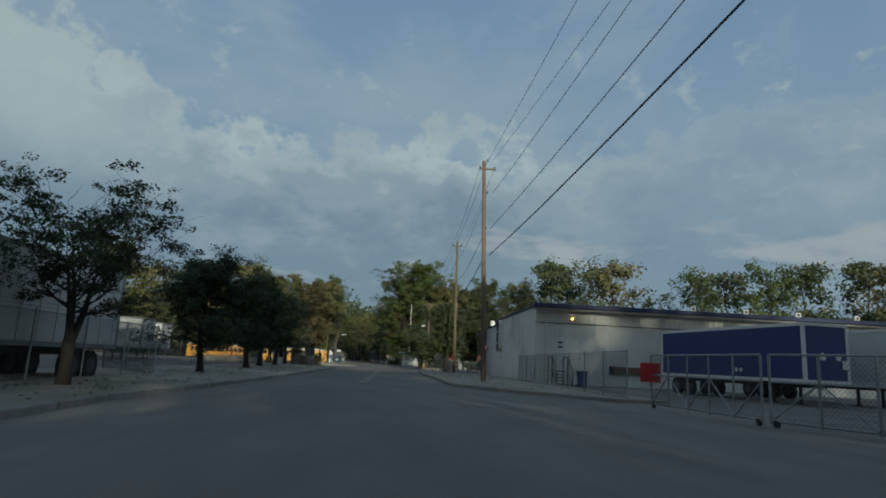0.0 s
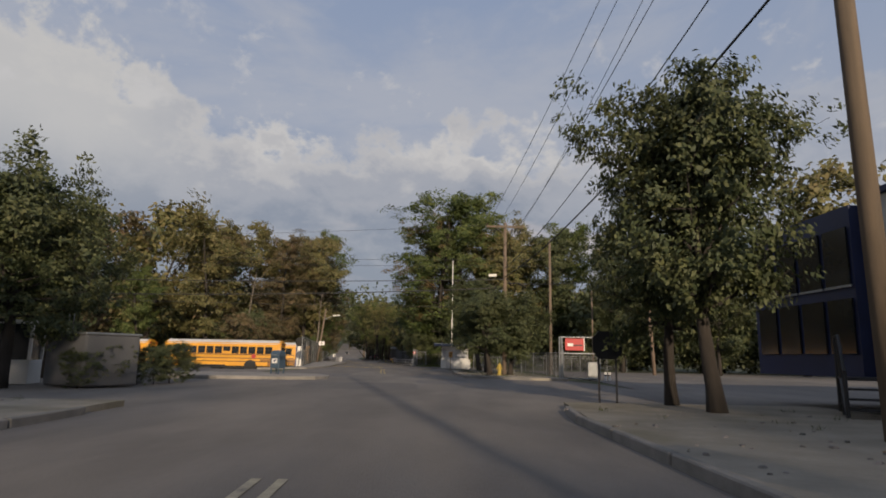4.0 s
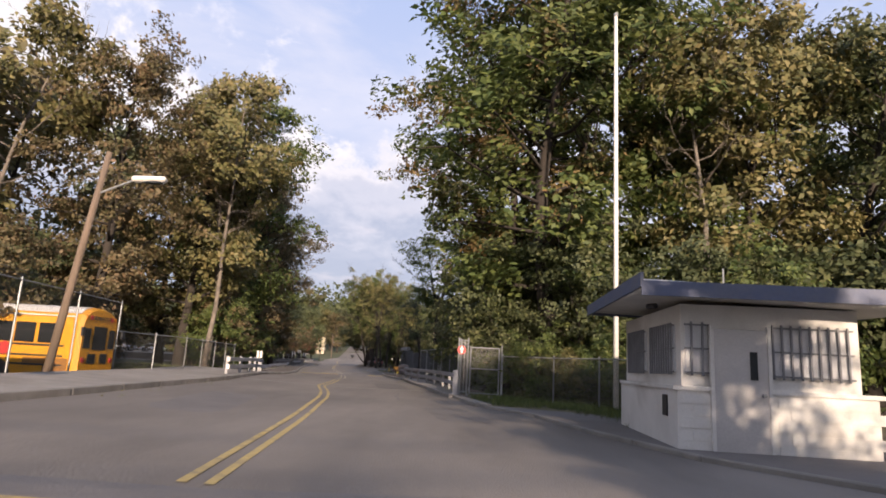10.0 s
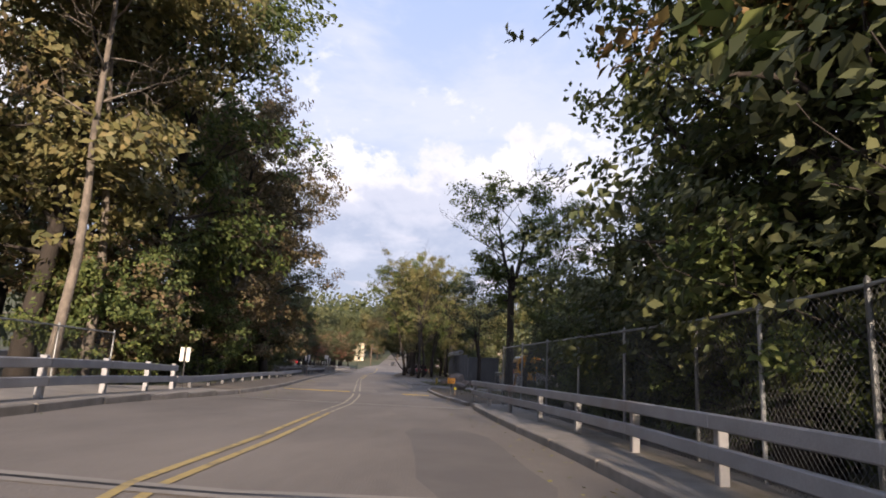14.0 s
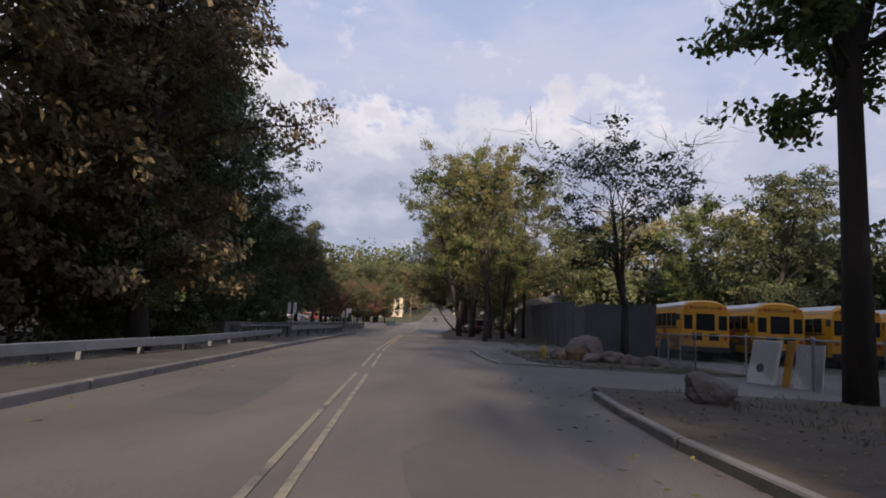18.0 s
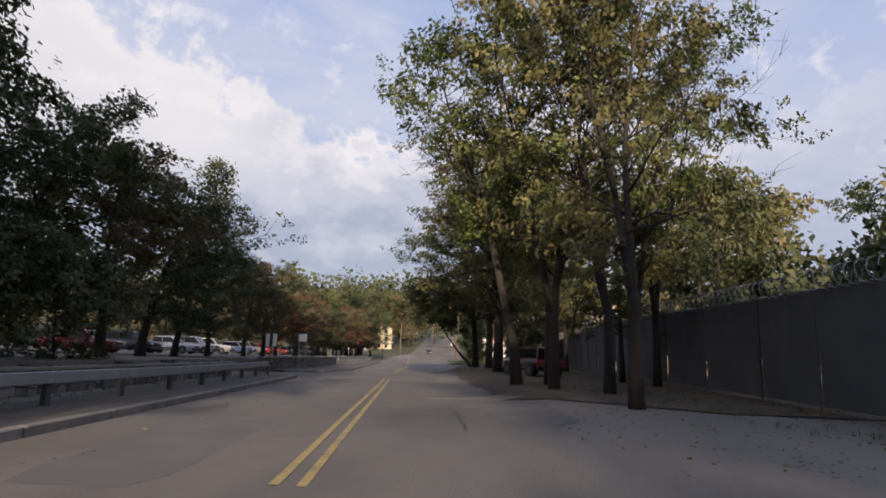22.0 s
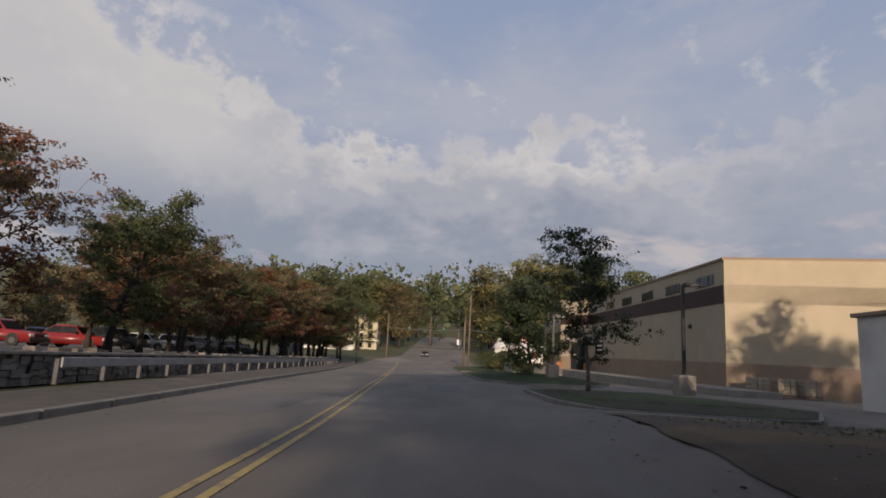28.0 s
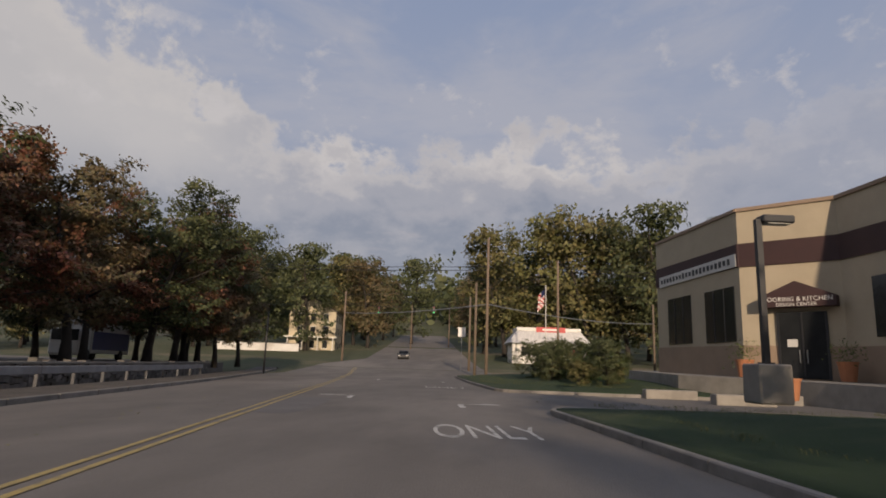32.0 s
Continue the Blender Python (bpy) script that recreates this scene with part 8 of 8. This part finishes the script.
car_park_lamp(-17.0, 279.2, 0.25, "black forecourt lamp on a concrete pedestal", 4.5)
car_park_lamp(-22.45, 295.4, 0.5, "black forecourt lamp on a concrete pedestal by the lawn")
car_park_lamp(-26.0, 316.6, 0.58, "black forecourt lamp on a concrete pedestal near the entrance")
for k in range(16):
    y = 336.5 + (k % 8) * 1.9
    d = 9.2 + (k // 8) * 2.4 + math.sin(k * 2.1) * 0.9
    plant(("bush_olive", "bush_green", "bush_dark")[k % 3], P(y, d, 0.35), size=0.38 + 0.1 * (k % 3), group="shrub bed", label="low shrub in the corner bed")


# ---------------------------------------------------------------- the crossing
def snack_shop():
    root = thing("snack_shop", "small white roadside shop with a metal mansard roof", "building", pose(-30.2, 397.6, 2.2, 0, 0, 4))
    w, dp = 11.6, 8
    part("wall", box((w, dp, 3.2), (w / 2, dp / 2, 1.4)), WHITE_PAINT, root)
    bm = bmesh.new()
    lo = [bm.verts.new(p) for p in ((-0.7, -0.7, 2.95), (w + 0.7, -0.7, 2.95), (w + 0.7, dp + 0.7, 2.95), (-0.7, dp + 0.7, 2.95))]
    hi = [bm.verts.new(p) for p in ((0.9, 0.9, 5.0), (w - 0.9, 0.9, 5.0), (w - 0.9, dp - 0.9, 5.0), (0.9, dp - 0.9, 5.0))]
    for i in range(4):
        bm.faces.new((lo[i], lo[(i + 1) % 4], hi[(i + 1) % 4], hi[i]))
    bm.faces.new(hi)
    bm.faces.new(lo[::-1])
    bmesh.ops.recalc_face_normals(bm, faces=bm.faces)
    roof = part("roof", bm, material("white_metal_roof", (0.62, 0.60, 0.58), (0.54, 0.52, 0.5), 0.45, 1, 20, 0.05), root)
    for k in range(19):
        u = k / 18
        part("standing_seam", bar((-0.6 + (w + 1.2) * u, -0.66, 3.0), (0.9 + (w - 1.8) * u, 0.88, 5.02), 0.03, 4), WHITE_PAINT, roof)
    part("roof_parapet", box((w - 1.5, dp - 1.5, 0.5), (w / 2, dp / 2, 5.2)), WHITE_PAINT, roof)
    part("red_sign", box((4.6, 0.12, 0.8), (w / 2 + 0.3, 0.75, 5.15)), RED, root, "red roof sign")
    part("writing_bar", box((2.6, 0.02, 0.3), (w / 2 + 0.3, 0.68, 5.15)), WHITE_PAINT, root)
    for x, ww in ((2.9, 3.0), (6.4, 2.0), (9.4, 2.9)):
        win = part("window", box((ww, 0.06, 1.3), (x, -0.03, 1.75)), GLASS_DARK, root)
        part("frame", box((ww + 0.2, 0.04, 0.1), (x, -0.05, 1.06)), WHITE_PAINT, win)
        part("mullion", box((0.08, 0.05, 1.3), (x, -0.055, 1.75)), WHITE_PAINT, win)
    part("poster", box((1.4, 0.02, 0.8), (9.3, -0.075, 1.7)), RED, root)
    part("satellite_dish", cyl(0.35, 0.06, (w + 0.9, 0, 3.7), n=14, rot=(70, 0, 30)), TRAILER_WHITE, root)
    return root


snack_shop()


def beige_house():
    root = thing("house", "tall beige clapboard house with a gable roof", "house", pose(-74.8, 423, 3.1, 0, 0, 8))
    w, dp, h = 9.4, 12, 8.4
    clap = material("beige_clapboard", (0.55, 0.47, 0.33), (0.48, 0.41, 0.29), 0.8, 0.6, 8, 0.1, stretch=(1, 1, 8))
    part("wall", box((w, dp, h), (w / 2, dp / 2, h / 2)), clap, root)
    bm = prism([(-0.05, h), (w + 0.05, h), (w / 2, h + 2.6)], 0, dp)
    at(part("gable", bm, clap, root), pose(0, dp, 0, 90, 0, 0))
    slate = material("grey_shingles", (0.12, 0.11, 0.10), (0.09, 0.085, 0.08), 0.9, 2, 20, 0.3)
    ln = math.hypot(w / 2 + 0.4, 2.8)
    for s in (-1, 1):
        part("roof_slope", box((ln, dp + 0.8, 0.16), (w / 2 + s * (w / 4 + 0.1), dp / 2, h + 1.28), rot=(0, s * 29, 0)), slate, root)
    for z in (1.6, 4.4, 7.0):
        for x in (2.2, 4.8, 7.4):
            win = part("window", box((1.0, 0.08, 1.5), (x, -0.03, z)), GLASS_DARK, root)
            part("frame", box((1.2, 0.06, 0.12), (x, -0.05, z - 0.8)), WHITE_PAINT, win)
            part("frame", box((1.2, 0.06, 0.12), (x, -0.05, z + 0.8)), WHITE_PAINT, win)
        for y in (2.5, 6, 9.5):
            part("window", box((0.08, 1.0, 1.5), (w + 0.03, y, z)), GLASS_DARK, root)
    part("porch_roof", box((w + 1, 2.2, 0.2), (w / 2, -1.0, 3.0)), WHITE_PAINT, root)
    for x in (0.2, 3.1, 6.2, 9.2):
        part("porch_post", box((0.16, 0.16, 3.0), (x, -1.9, 1.5)), WHITE_PAINT, root)
    return root


beige_house()
for x, y, w, h, turn, label in ((-86, 414, 16, 2.2, 6, "long white garden wall below the house"),):
    gw = thing("garden_wall", label, "wall", pose(x, y, 2.2, 0, 0, turn))
    part("wall", box((w, 0.3, h), (w / 2, 0, h / 2)), WHITE_WALL, gw)
    part("coping", box((w + 0.1, 0.4, 0.12), (w / 2, 0, h + 0.05)), CONCRETE, gw)
for x, y, h, label in ((-33.65, 358.6, 13.4, "stout wooden utility pole on the corner lawn"), (-34.9, 364, 9.6, "wooden utility pole at the crossing"), (-25.4, 375, 13.6, "tall wooden utility pole by the shop"), (-55.2, 390, 10.2, "pale utility pole holding the signal wire"), (-36.0, 376, 9, "wooden utility pole by the side street"), (-12, 384, 9, "wooden utility pole by the side street"), (-44.5, 455, 11, "utility pole up the hill road"), (-52, 440, 10, "utility pole up the hill road")):
    pole_thing(x, y, h, 0.16, label)
cable((-55.2, 390, gz(390, 0) + 8.2), (-25.4, 375, 9.2), 0.5, 0.03, "signal span wire across the crossing")
for a, b, sag in (((-55.2, 390, 8.5), (-33.6, 358.6, 7.1), 0.35), ((-33.6, 358.6, 7.1), (-12, 384, 7.6), 0.5)):
    pale = cable(a, b, sag, 0.055, "thick pale bundled cable over the crossing")
    pale.data.materials.clear()
    pale.data.materials.append(GALV)
for dz in (0, -0.35):
    cable((-33.6, 358.6, 10.75 + dz), (-92, 372, 14.2 + dz), 0.8, 0.03)
    cable((-25.4, 375, 13.3 + dz), (10, 362, 11.6 + dz), 0.5, 0.03)
for z0, z1 in ((12.6, 13.2), (11.4, 11.8), (10.2, 10.5)):
    cable((-25.4, 375, z0), (-92, 400, z1), 0.9, 0.02)
    cable((-25.4, 375, z0), (20, 366, z1), 0.8, 0.02)
for k, (x, f) in enumerate(((-49.5, 0.19), (-41.2, 0.47))):
    p = Vector((-55.2, 390, 9.7)).lerp(Vector((-25.4, 375, 9.2)), f)
    tl = thing("traffic_light", "black traffic signal hung on a span wire", "traffic light", pose(p.x, p.y, p.z - 1.45, 0, 0, 0), "traffic lights")
    part("housing", box((0.34, 0.28, 1.05), (0, 0, 0.6), 0.03), BLACK_METAL, tl)
    part("hanger", bar((0, 0, 1.1), (0, 0, 1.5), 0.025), BLACK_METAL, tl)
    for j, c in enumerate(((0.02, 0.30, 0.08), (0.12, 0.08, 0.01), (0.12, 0.01, 0.01))):
        part("lens", cyl(0.11, 0.06, (0, -0.16, 0.26 + j * 0.34), n=14, rot=(90, 0, 0)), material("signal_lens_%s" % ("green", "amber", "red")[j], c, c, 0.3, 3, 9, 0, emit=2.0 if j == 0 else 0.0), tl)
flagp = pole_thing(-26.6, 378, 10.8, 0.06, "white flagpole with a limp striped flag", mat=WHITE_PAINT, name="flagpole")
bm = bmesh.new()
grid = [[bm.verts.new((-0.1 - 0.16 * i - 0.02 * j, 0.08 * math.sin(i * 1.7), 10.4 - j * 0.28 - i * 0.12 - 0.05 * i)) for j in range(9)] for i in range(6)]
for i in range(5):
    for j in range(8):
        f = bm.faces.new((grid[i][j], grid[i + 1][j], grid[i + 1][j + 1], grid[i][j + 1]))
        f.material_index = 2 if j < 3 and i < 3 else (i + j) % 2
fl = part("flag", bm, RED, flagp, "limp red, white and blue flag")
fl.data.materials.append(WHITE_PAINT)
fl.data.materials.append(NAVY)
sign_board(*P(374, 4.9)[:2], 4.6, 0.9, 1.1, "white turn sign with a black arrow on a tall post", WHITE_PAINT, post=GALV, base=gz(374, 5))
car(pose(*P(402, -3.0, 0.0), 0, 0, heading(402)), car_colours[2], "black car coming down the hill road", group="")

# ---------------------------------------------------------------- wooded hills
def far_woods(name, boxes, count, seed, colour, label):
    """Clumps of leaves standing for a distant wood that nobody could count."""
    rng = np.random.default_rng(seed)
    pts = []
    for x0, x1, y0, y1, h0, h1 in boxes:
        n = count // len(boxes)
        x, y = rng.uniform(x0, x1, n), rng.uniform(y0, y1, n)
        bump = 4 * np.sin(x * 0.13 + y * 0.05) + 3 * np.sin(x * 0.31 + 2) + rng.normal(size=n) * 2.0
        u = rng.uniform(0, 1, n) ** 0.6
        pts.append(np.stack([x, y, h0 + (h1 - h0 + bump) * u], 1))
    me = leaf_mesh(name, np.concatenate(pts), 2.0, rng, droop=0.0, aspect=0.8)
    me.materials.append(LEAF[colour])
    return tagged(new(name, me), label, "wood", kind="stuff")


far_woods("distant_wood", [(-420, -60, 720, 860, 25, 74), (-160, 60, 800, 900, 28, 66), (20, 380, 700, 860, 20, 62)], 16000, 3, "dark", "wooded ridge in the distance")
far_woods("distant_wood", [(-300, -90, 560, 690, 14, 46), (-70, 200, 600, 690, 14, 44)], 9000, 4, "dark", "wooded slope below the ridge")



# ---------------------------------------------------------------- road wear and fallen leaves
def tar_line(y0, d0, y1, d1, seed, width=0.032):
    """A wandering sealed crack."""
    rng = random.Random(seed)
    n = max(4, int(math.hypot(y1 - y0, d1 - d0) / 0.5))
    verts, faces, w = [], [], 0.0
    for k in range(n + 1):
        u = k / n
        w += rng.uniform(-0.07, 0.07)
        y, d = y0 + (y1 - y0) * u, d0 + (d1 - d0) * u
        along = abs(y1 - y0) > abs(d1 - d0)
        half = width * rng.uniform(0.3, 0.8)
        for s in (-1, 1):
            verts.append(P(y + (0 if along else w + s * half), d + (w + s * half if along else 0), 0.006))
    for k in range(n):
        faces.append((2 * k, 2 * k + 1, 2 * k + 3, 2 * k + 2))
    me = bpy.data.meshes.new("tar_line")
    me.from_pydata(verts, [], faces)
    me.materials.append(TAR)
    bm = bmesh.new()
    bm.from_mesh(me)
    bmesh.ops.recalc_face_normals(bm, faces=bm.faces)
    if bm.faces[:][0].normal.z < 0:
        bmesh.ops.reverse_faces(bm, faces=bm.faces)
    bm.to_mesh(me)
    bm.free()
    return tagged(new("sealed_crack", me), "dark sealed crack in the asphalt", "road marking", kind="structure")


TAR = material("tar_seal", (0.040, 0.038, 0.037), (0.055, 0.052, 0.05), 0.7, 3, 30, 0.1)
for k, (y0, d0, y1, d1) in enumerate(((24, 2.2, 28, 2.4), (100, -4.2, 101, -3.6), (131, -3.9, 131.6, -3.2), (139, 0.9, 143, 1.1), (170.2, -0.9, 170.0, 0.6), (206, 0.9, 211, 0.8), (222, 0.9, 227, 0.8),
                                      (234.2, -1.7, 234.8, 1.0), (234.9, 1.2, 236.0, 3.4), (298, 2.0, 304, 2.2))):
    tar_line(y0, d0, y1, d1, k)


def patch(y, d, ly, ld, seed, mat):
    rng = random.Random(seed)
    bm = bmesh.new()
    pts = []
    for k in range(20):
        a = 2 * math.pi * k / 20
        c, s = math.cos(a), math.sin(a)
        q = max(abs(c), abs(s)) ** 0.96
        pts.append(bm.verts.new(P(y + ly / 2 * c / q + rng.uniform(-0.05, 0.05), d - ld / 2 * s / q + rng.uniform(-0.05, 0.05), 0.0035)))
    f = bm.faces.new(pts)
    f.normal_update()
    if f.normal.z < 0:
        f.normal_flip()
    tagged(part("road_patch", bm, mat), "repaired patch in the worn asphalt", "road", kind="structure")


OLD_PATCH = material("asphalt_bleached", (0.166, 0.152, 0.139), (0.135, 0.124, 0.114), 0.92, 0.7, 30, 0.3, spec=0.3)
for k, (y, d, ly, ld, m) in enumerate(((20, 3.2, 5, 1.8, 0), (50, -4.0, 9, 1.2, 0), (86, -2, 6, 5, 1), (91, 1.8, 4, 2.4, 0), (100, -4.4, 7, 2.0, 0), (108, 1.4, 8, 1.4, 1), (117, -3.6, 5, 1.6, 0), (133, -3.9, 6, 1.5, 0), (134, 1.9, 4, 1.2, 1),
                                      (150, 1.2, 7, 1.5, 1), (172, 0.9, 5, 1.6, 1), (178, -2.6, 6, 1.2, 0), (188, 1.0, 7, 1.3, 0), (203, -3.0, 5, 1.4, 0), (210, 2.4, 6, 1.6, 1), (222, 0.8, 4, 1.2, 0), (234, -3.2, 7, 2.2, 0), (240, 2.0, 9, 1.8, 1),
                                      (262, -4.0, 6, 1.6, 0), (276, 0.9, 8, 1.5, 0), (290, -4.6, 9, 2.0, 1), (318, -3.6, 7, 1.7, 0))):
    patch(y, d, ly, ld, k, (ASPHALT_PATCH, OLD_PATCH)[m])


def fallen_leaves(name, spans, seed, colour, label, size=0.05):
    """Leaves lying about on verges and in gutters."""
    rng = np.random.default_rng(seed)
    pts = []
    for y0, y1, d0, d1, z, n in spans:
        ys = rng.uniform(y0, y1, n)
        ds = d0 + (d1 - d0) * rng.beta(1.2, 1.2, n)
        pts += [P(a, b, z + 0.012)[:] for a, b in zip(ys, ds)]
    c = np.array(pts)
    me = leaf_mesh(name, c, size, rng, droop=0.0, aspect=0.6)
    co = np.empty(len(me.vertices) * 3, np.float32)
    me.vertices.foreach_get("co", co)
    co = co.reshape(-1, 4, 3)
    co[:, :, 2] = c[:, 2][:, None] + (co[:, :, 2] - c[:, 2][:, None]) * 0.25
    me.vertices.foreach_set("co", co.ravel())
    me.materials.append(LEAF[colour])
    return tagged(new(name, me), label, "leaves", kind="stuff")


fallen_leaves("fallen_leaves", [(200, 262, 4.4, 10, 0.03, 2600), (202, 262, 2.6, 5.0, 0.0, 700), (186, 199, 3.4, 9, 0.08, 600), (168.6, 181, 2.9, 8, 0.1, 700), (100, 121, 4.2, 8.5, 0.13, 500), (30, 74, 3.2, 9, 0.13, 110)], 1, "brown", "dry brown leaves strewn over the verge")
fallen_leaves("fallen_leaves", [(200, 262, 4.2, 10, 0.03, 1300), (142, 200, 1.9, 3.2, 0.0, 350), (160, 228, -4.6, -3.6, 0.0, 300), (244, 340, -6.5, -5.0, 0.0, 200), (131, 160, -6.4, -5.4, 0.0, 120), (20, 70, -12, -6.6, 0.13, 300), (262, 330, 4.5, 10, 0.0, 200)], 2, "yellow", "yellow leaves scattered along kerbs and verges")


def tufts(name, spans, seed, colour, label, height=0.075):
    """Blades of weeds and grass in loose tufts."""
    rng = np.random.default_rng(seed)
    pts = []
    for y0, y1, d0, d1, z, n in spans:
        for _ in range(n):
            y, d, k = rng.uniform(y0, y1), rng.uniform(d0, d1), rng.integers(8, 16)
            b = np.array(P(y, d, z))
            pts.append(b + rng.normal(size=(k, 3)) * (0.10, 0.10, 0.0) + (0, 0, height * 0.6))
    c = np.concatenate(pts)
    me = leaf_mesh(name, c, height, rng, droop=-2.5, aspect=0.07)
    me.materials.append(LEAF[colour])
    return tagged(new(name, me), label, "grass", kind="stuff")


tufts("weed_tufts", [(14, 74, -13, -6.8, 0.12, 130), (32, 75, 4.0, 10.2, 0.12, 45), (98, 121, 4.8, 9.4, 0.12, 200), (132, 142, 5.5, 9, 0.05, 160), (168.6, 181, 5.2, 9, 0.09, 160), (187, 199, 4.5, 10, 0.07, 250), (203, 262, 6, 12.5, 0.02, 500), (143, 170, -12.5, -9.6, 0.0, 350), (160, 226, -8.6, -6.6, 0.0, 350)], 3, "dark", "dull green weeds and grass in loose tufts")
tufts("grass_tufts", [(266, 278, 5.0, 11, 0.25, 350), (289, 318, 4.6, 12.5, 0.3, 1300), (333, 360, 3.6, 14, 0.38, 900)], 4, "dark", "short green lawn grass", 0.05)
tufts("grass_tufts", [(137.2, 144.0, 3.7, 7.5, 0.05, 420), (134.5, 138, 6.0, 8.5, 0.05, 260)], 6, "green", "long rough grass at the foot of a chain-link fence", 0.12)
for k in range(9):
    x, y = -1.6 + k * 0.62 + 0.3 * (k % 2), 143.6 - k * 0.75
    plant_at(("bush_green", "bush_olive", "bush_green")[k % 3], x, y, size=0.42 + 0.1 * (k % 3), wide=1.1, group="undergrowth", label="bush growing against a chain-link fence")


def gravel(name, spans, seed, label):
    """Loose stones lying on a verge."""
    rng = np.random.default_rng(seed)
    verts, faces = [], []
    cube = [(-1, -1, 0), (1, -1, 0), (1, 1, 0), (-1, 1, 0), (-0.6, -0.6, 1), (0.6, -0.6, 1), (0.6, 0.6, 1), (-0.6, 0.6, 1)]
    quads = [(4, 5, 6, 7), (0, 1, 5, 4), (1, 2, 6, 5), (2, 3, 7, 6), (3, 0, 4, 7)]
    for y0, y1, d0, d1, z, n in spans:
        for _ in range(n):
            c = P(rng.uniform(y0, y1), d0 + (d1 - d0) * rng.beta(1.0, 1.6), z)
            r, turn, b = rng.uniform(0.015, 0.055), rng.uniform(0, 6.28), len(verts)
            cs, sn = math.cos(turn), math.sin(turn)
            for vx, vy, vz in cube:
                vx, vy = vx * r * rng.uniform(0.7, 1.3), vy * r * 0.75 * rng.uniform(0.7, 1.3)
                verts.append((c.x + vx * cs - vy * sn, c.y + vx * sn + vy * cs, c.z + vz * r * 0.7))
            faces += [tuple(b + i for i in q) for q in quads]
    me = bpy.data.meshes.new(name)
    me.from_pydata(verts, [], faces)
    me.materials.append(STONE)
    return tagged(new(name, me), label, "gravel", kind="stuff")


gravel("gravel", [(97.5, 121, 4.2, 9.2, 0.125, 900), (28, 74, 3.2, 8.5, 0.125, 250), (6, 74, -10, -6.7, 0.125, 250)], 8, "loose grey stones on a bare verge")

# the entrance of the far yard: kiosk, bollards, a screened container, a low wall and a hedge
kiosk = thing("gate_kiosk", "small white kiosk with tall windows at a yard entrance", "kiosk", pose(-16.7, 82.0, 0.0, 0, 0, 14))
part("lower_wall", box((1.35, 1.3, 0.85), (0.68, 0.65, 0.42), 0.01), WHITE_WALL, kiosk)
part("roof", box((1.5, 1.45, 0.14), (0.68, 0.65, 2.2), 0.02), WHITE_PAINT, kiosk)
part("window_pane", box((1.22, 1.18, 1.3), (0.68, 0.65, 1.5)), GLASS_DARK, kiosk)
for x in (0.04, 0.68, 1.32):
    for y in (0.04, 1.26):
        part("mullion", box((0.09, 0.09, 1.32), (x, y, 1.5)), WHITE_PAINT, kiosk)
for x in (-17.35, -17.0):
    b = thing("bollard", "yellow bollard beside a white kiosk", "bollard", pose(x, 81.2, 0), "yellow bollards")
    part("post", cyl(0.1, 1.0, (0, 0, 0.5), n=10), HUMP_YELLOW, b)
    part("cap", cyl(0.1, 0.05, (0, 0, 1.02), r2=0.04, n=10), HUMP_YELLOW, b)
cont = thing("screened_container", "low grey container wrapped in dark cloth", "container", pose(-14.4, 81.6, 0, 0, 0, -30))
part("body", box((2.3, 2.0, 1.75), (1.15, 1.0, 0.9), 0.06), SCREEN, cont)
part("rim", box((2.36, 2.06, 0.08), (1.15, 1.0, 1.79), 0.02), GALV, cont)
for x in (0.3, 0.6):
    part("pipe", bar((x, 0.5, 1.8), (x, 0.5, 2.5), 0.025), GALV, cont)
low = thing("low_wall", "low pale concrete wall along a yard", "wall", pose(-24.5, 79.5, 0, 0, 0, 8))
part("wall", box((7.0, 0.25, 0.62), (3.5, 0, 0.3), 0.02), CONCRETE, low)
part("coping", box((7.0, 0.32, 0.08), (3.5, 0, 0.65), 0.01), KERB, low)
part("pipe_rail", bar((0, 0.1, 1.6), (7.0, 0.1, 1.6), 0.03), STEEL_DARK, low)
for x in (0.2, 2.4, 4.6, 6.8):
    part("rail_post", bar((x, 0.1, 0.6), (x, 0.1, 2.6 if x in (2.4, 4.6) else 1.65), 0.04), STEEL_DARK, low)
for k in range(7):
    plant("bush_dark", (-12.6 + 0.2 * k, 80.6 + k * 0.95, 0.0), size=0.26 + 0.04 * (k % 3), wide=1.1, group="hedge by the yard", label="low dark hedge before a bus yard")
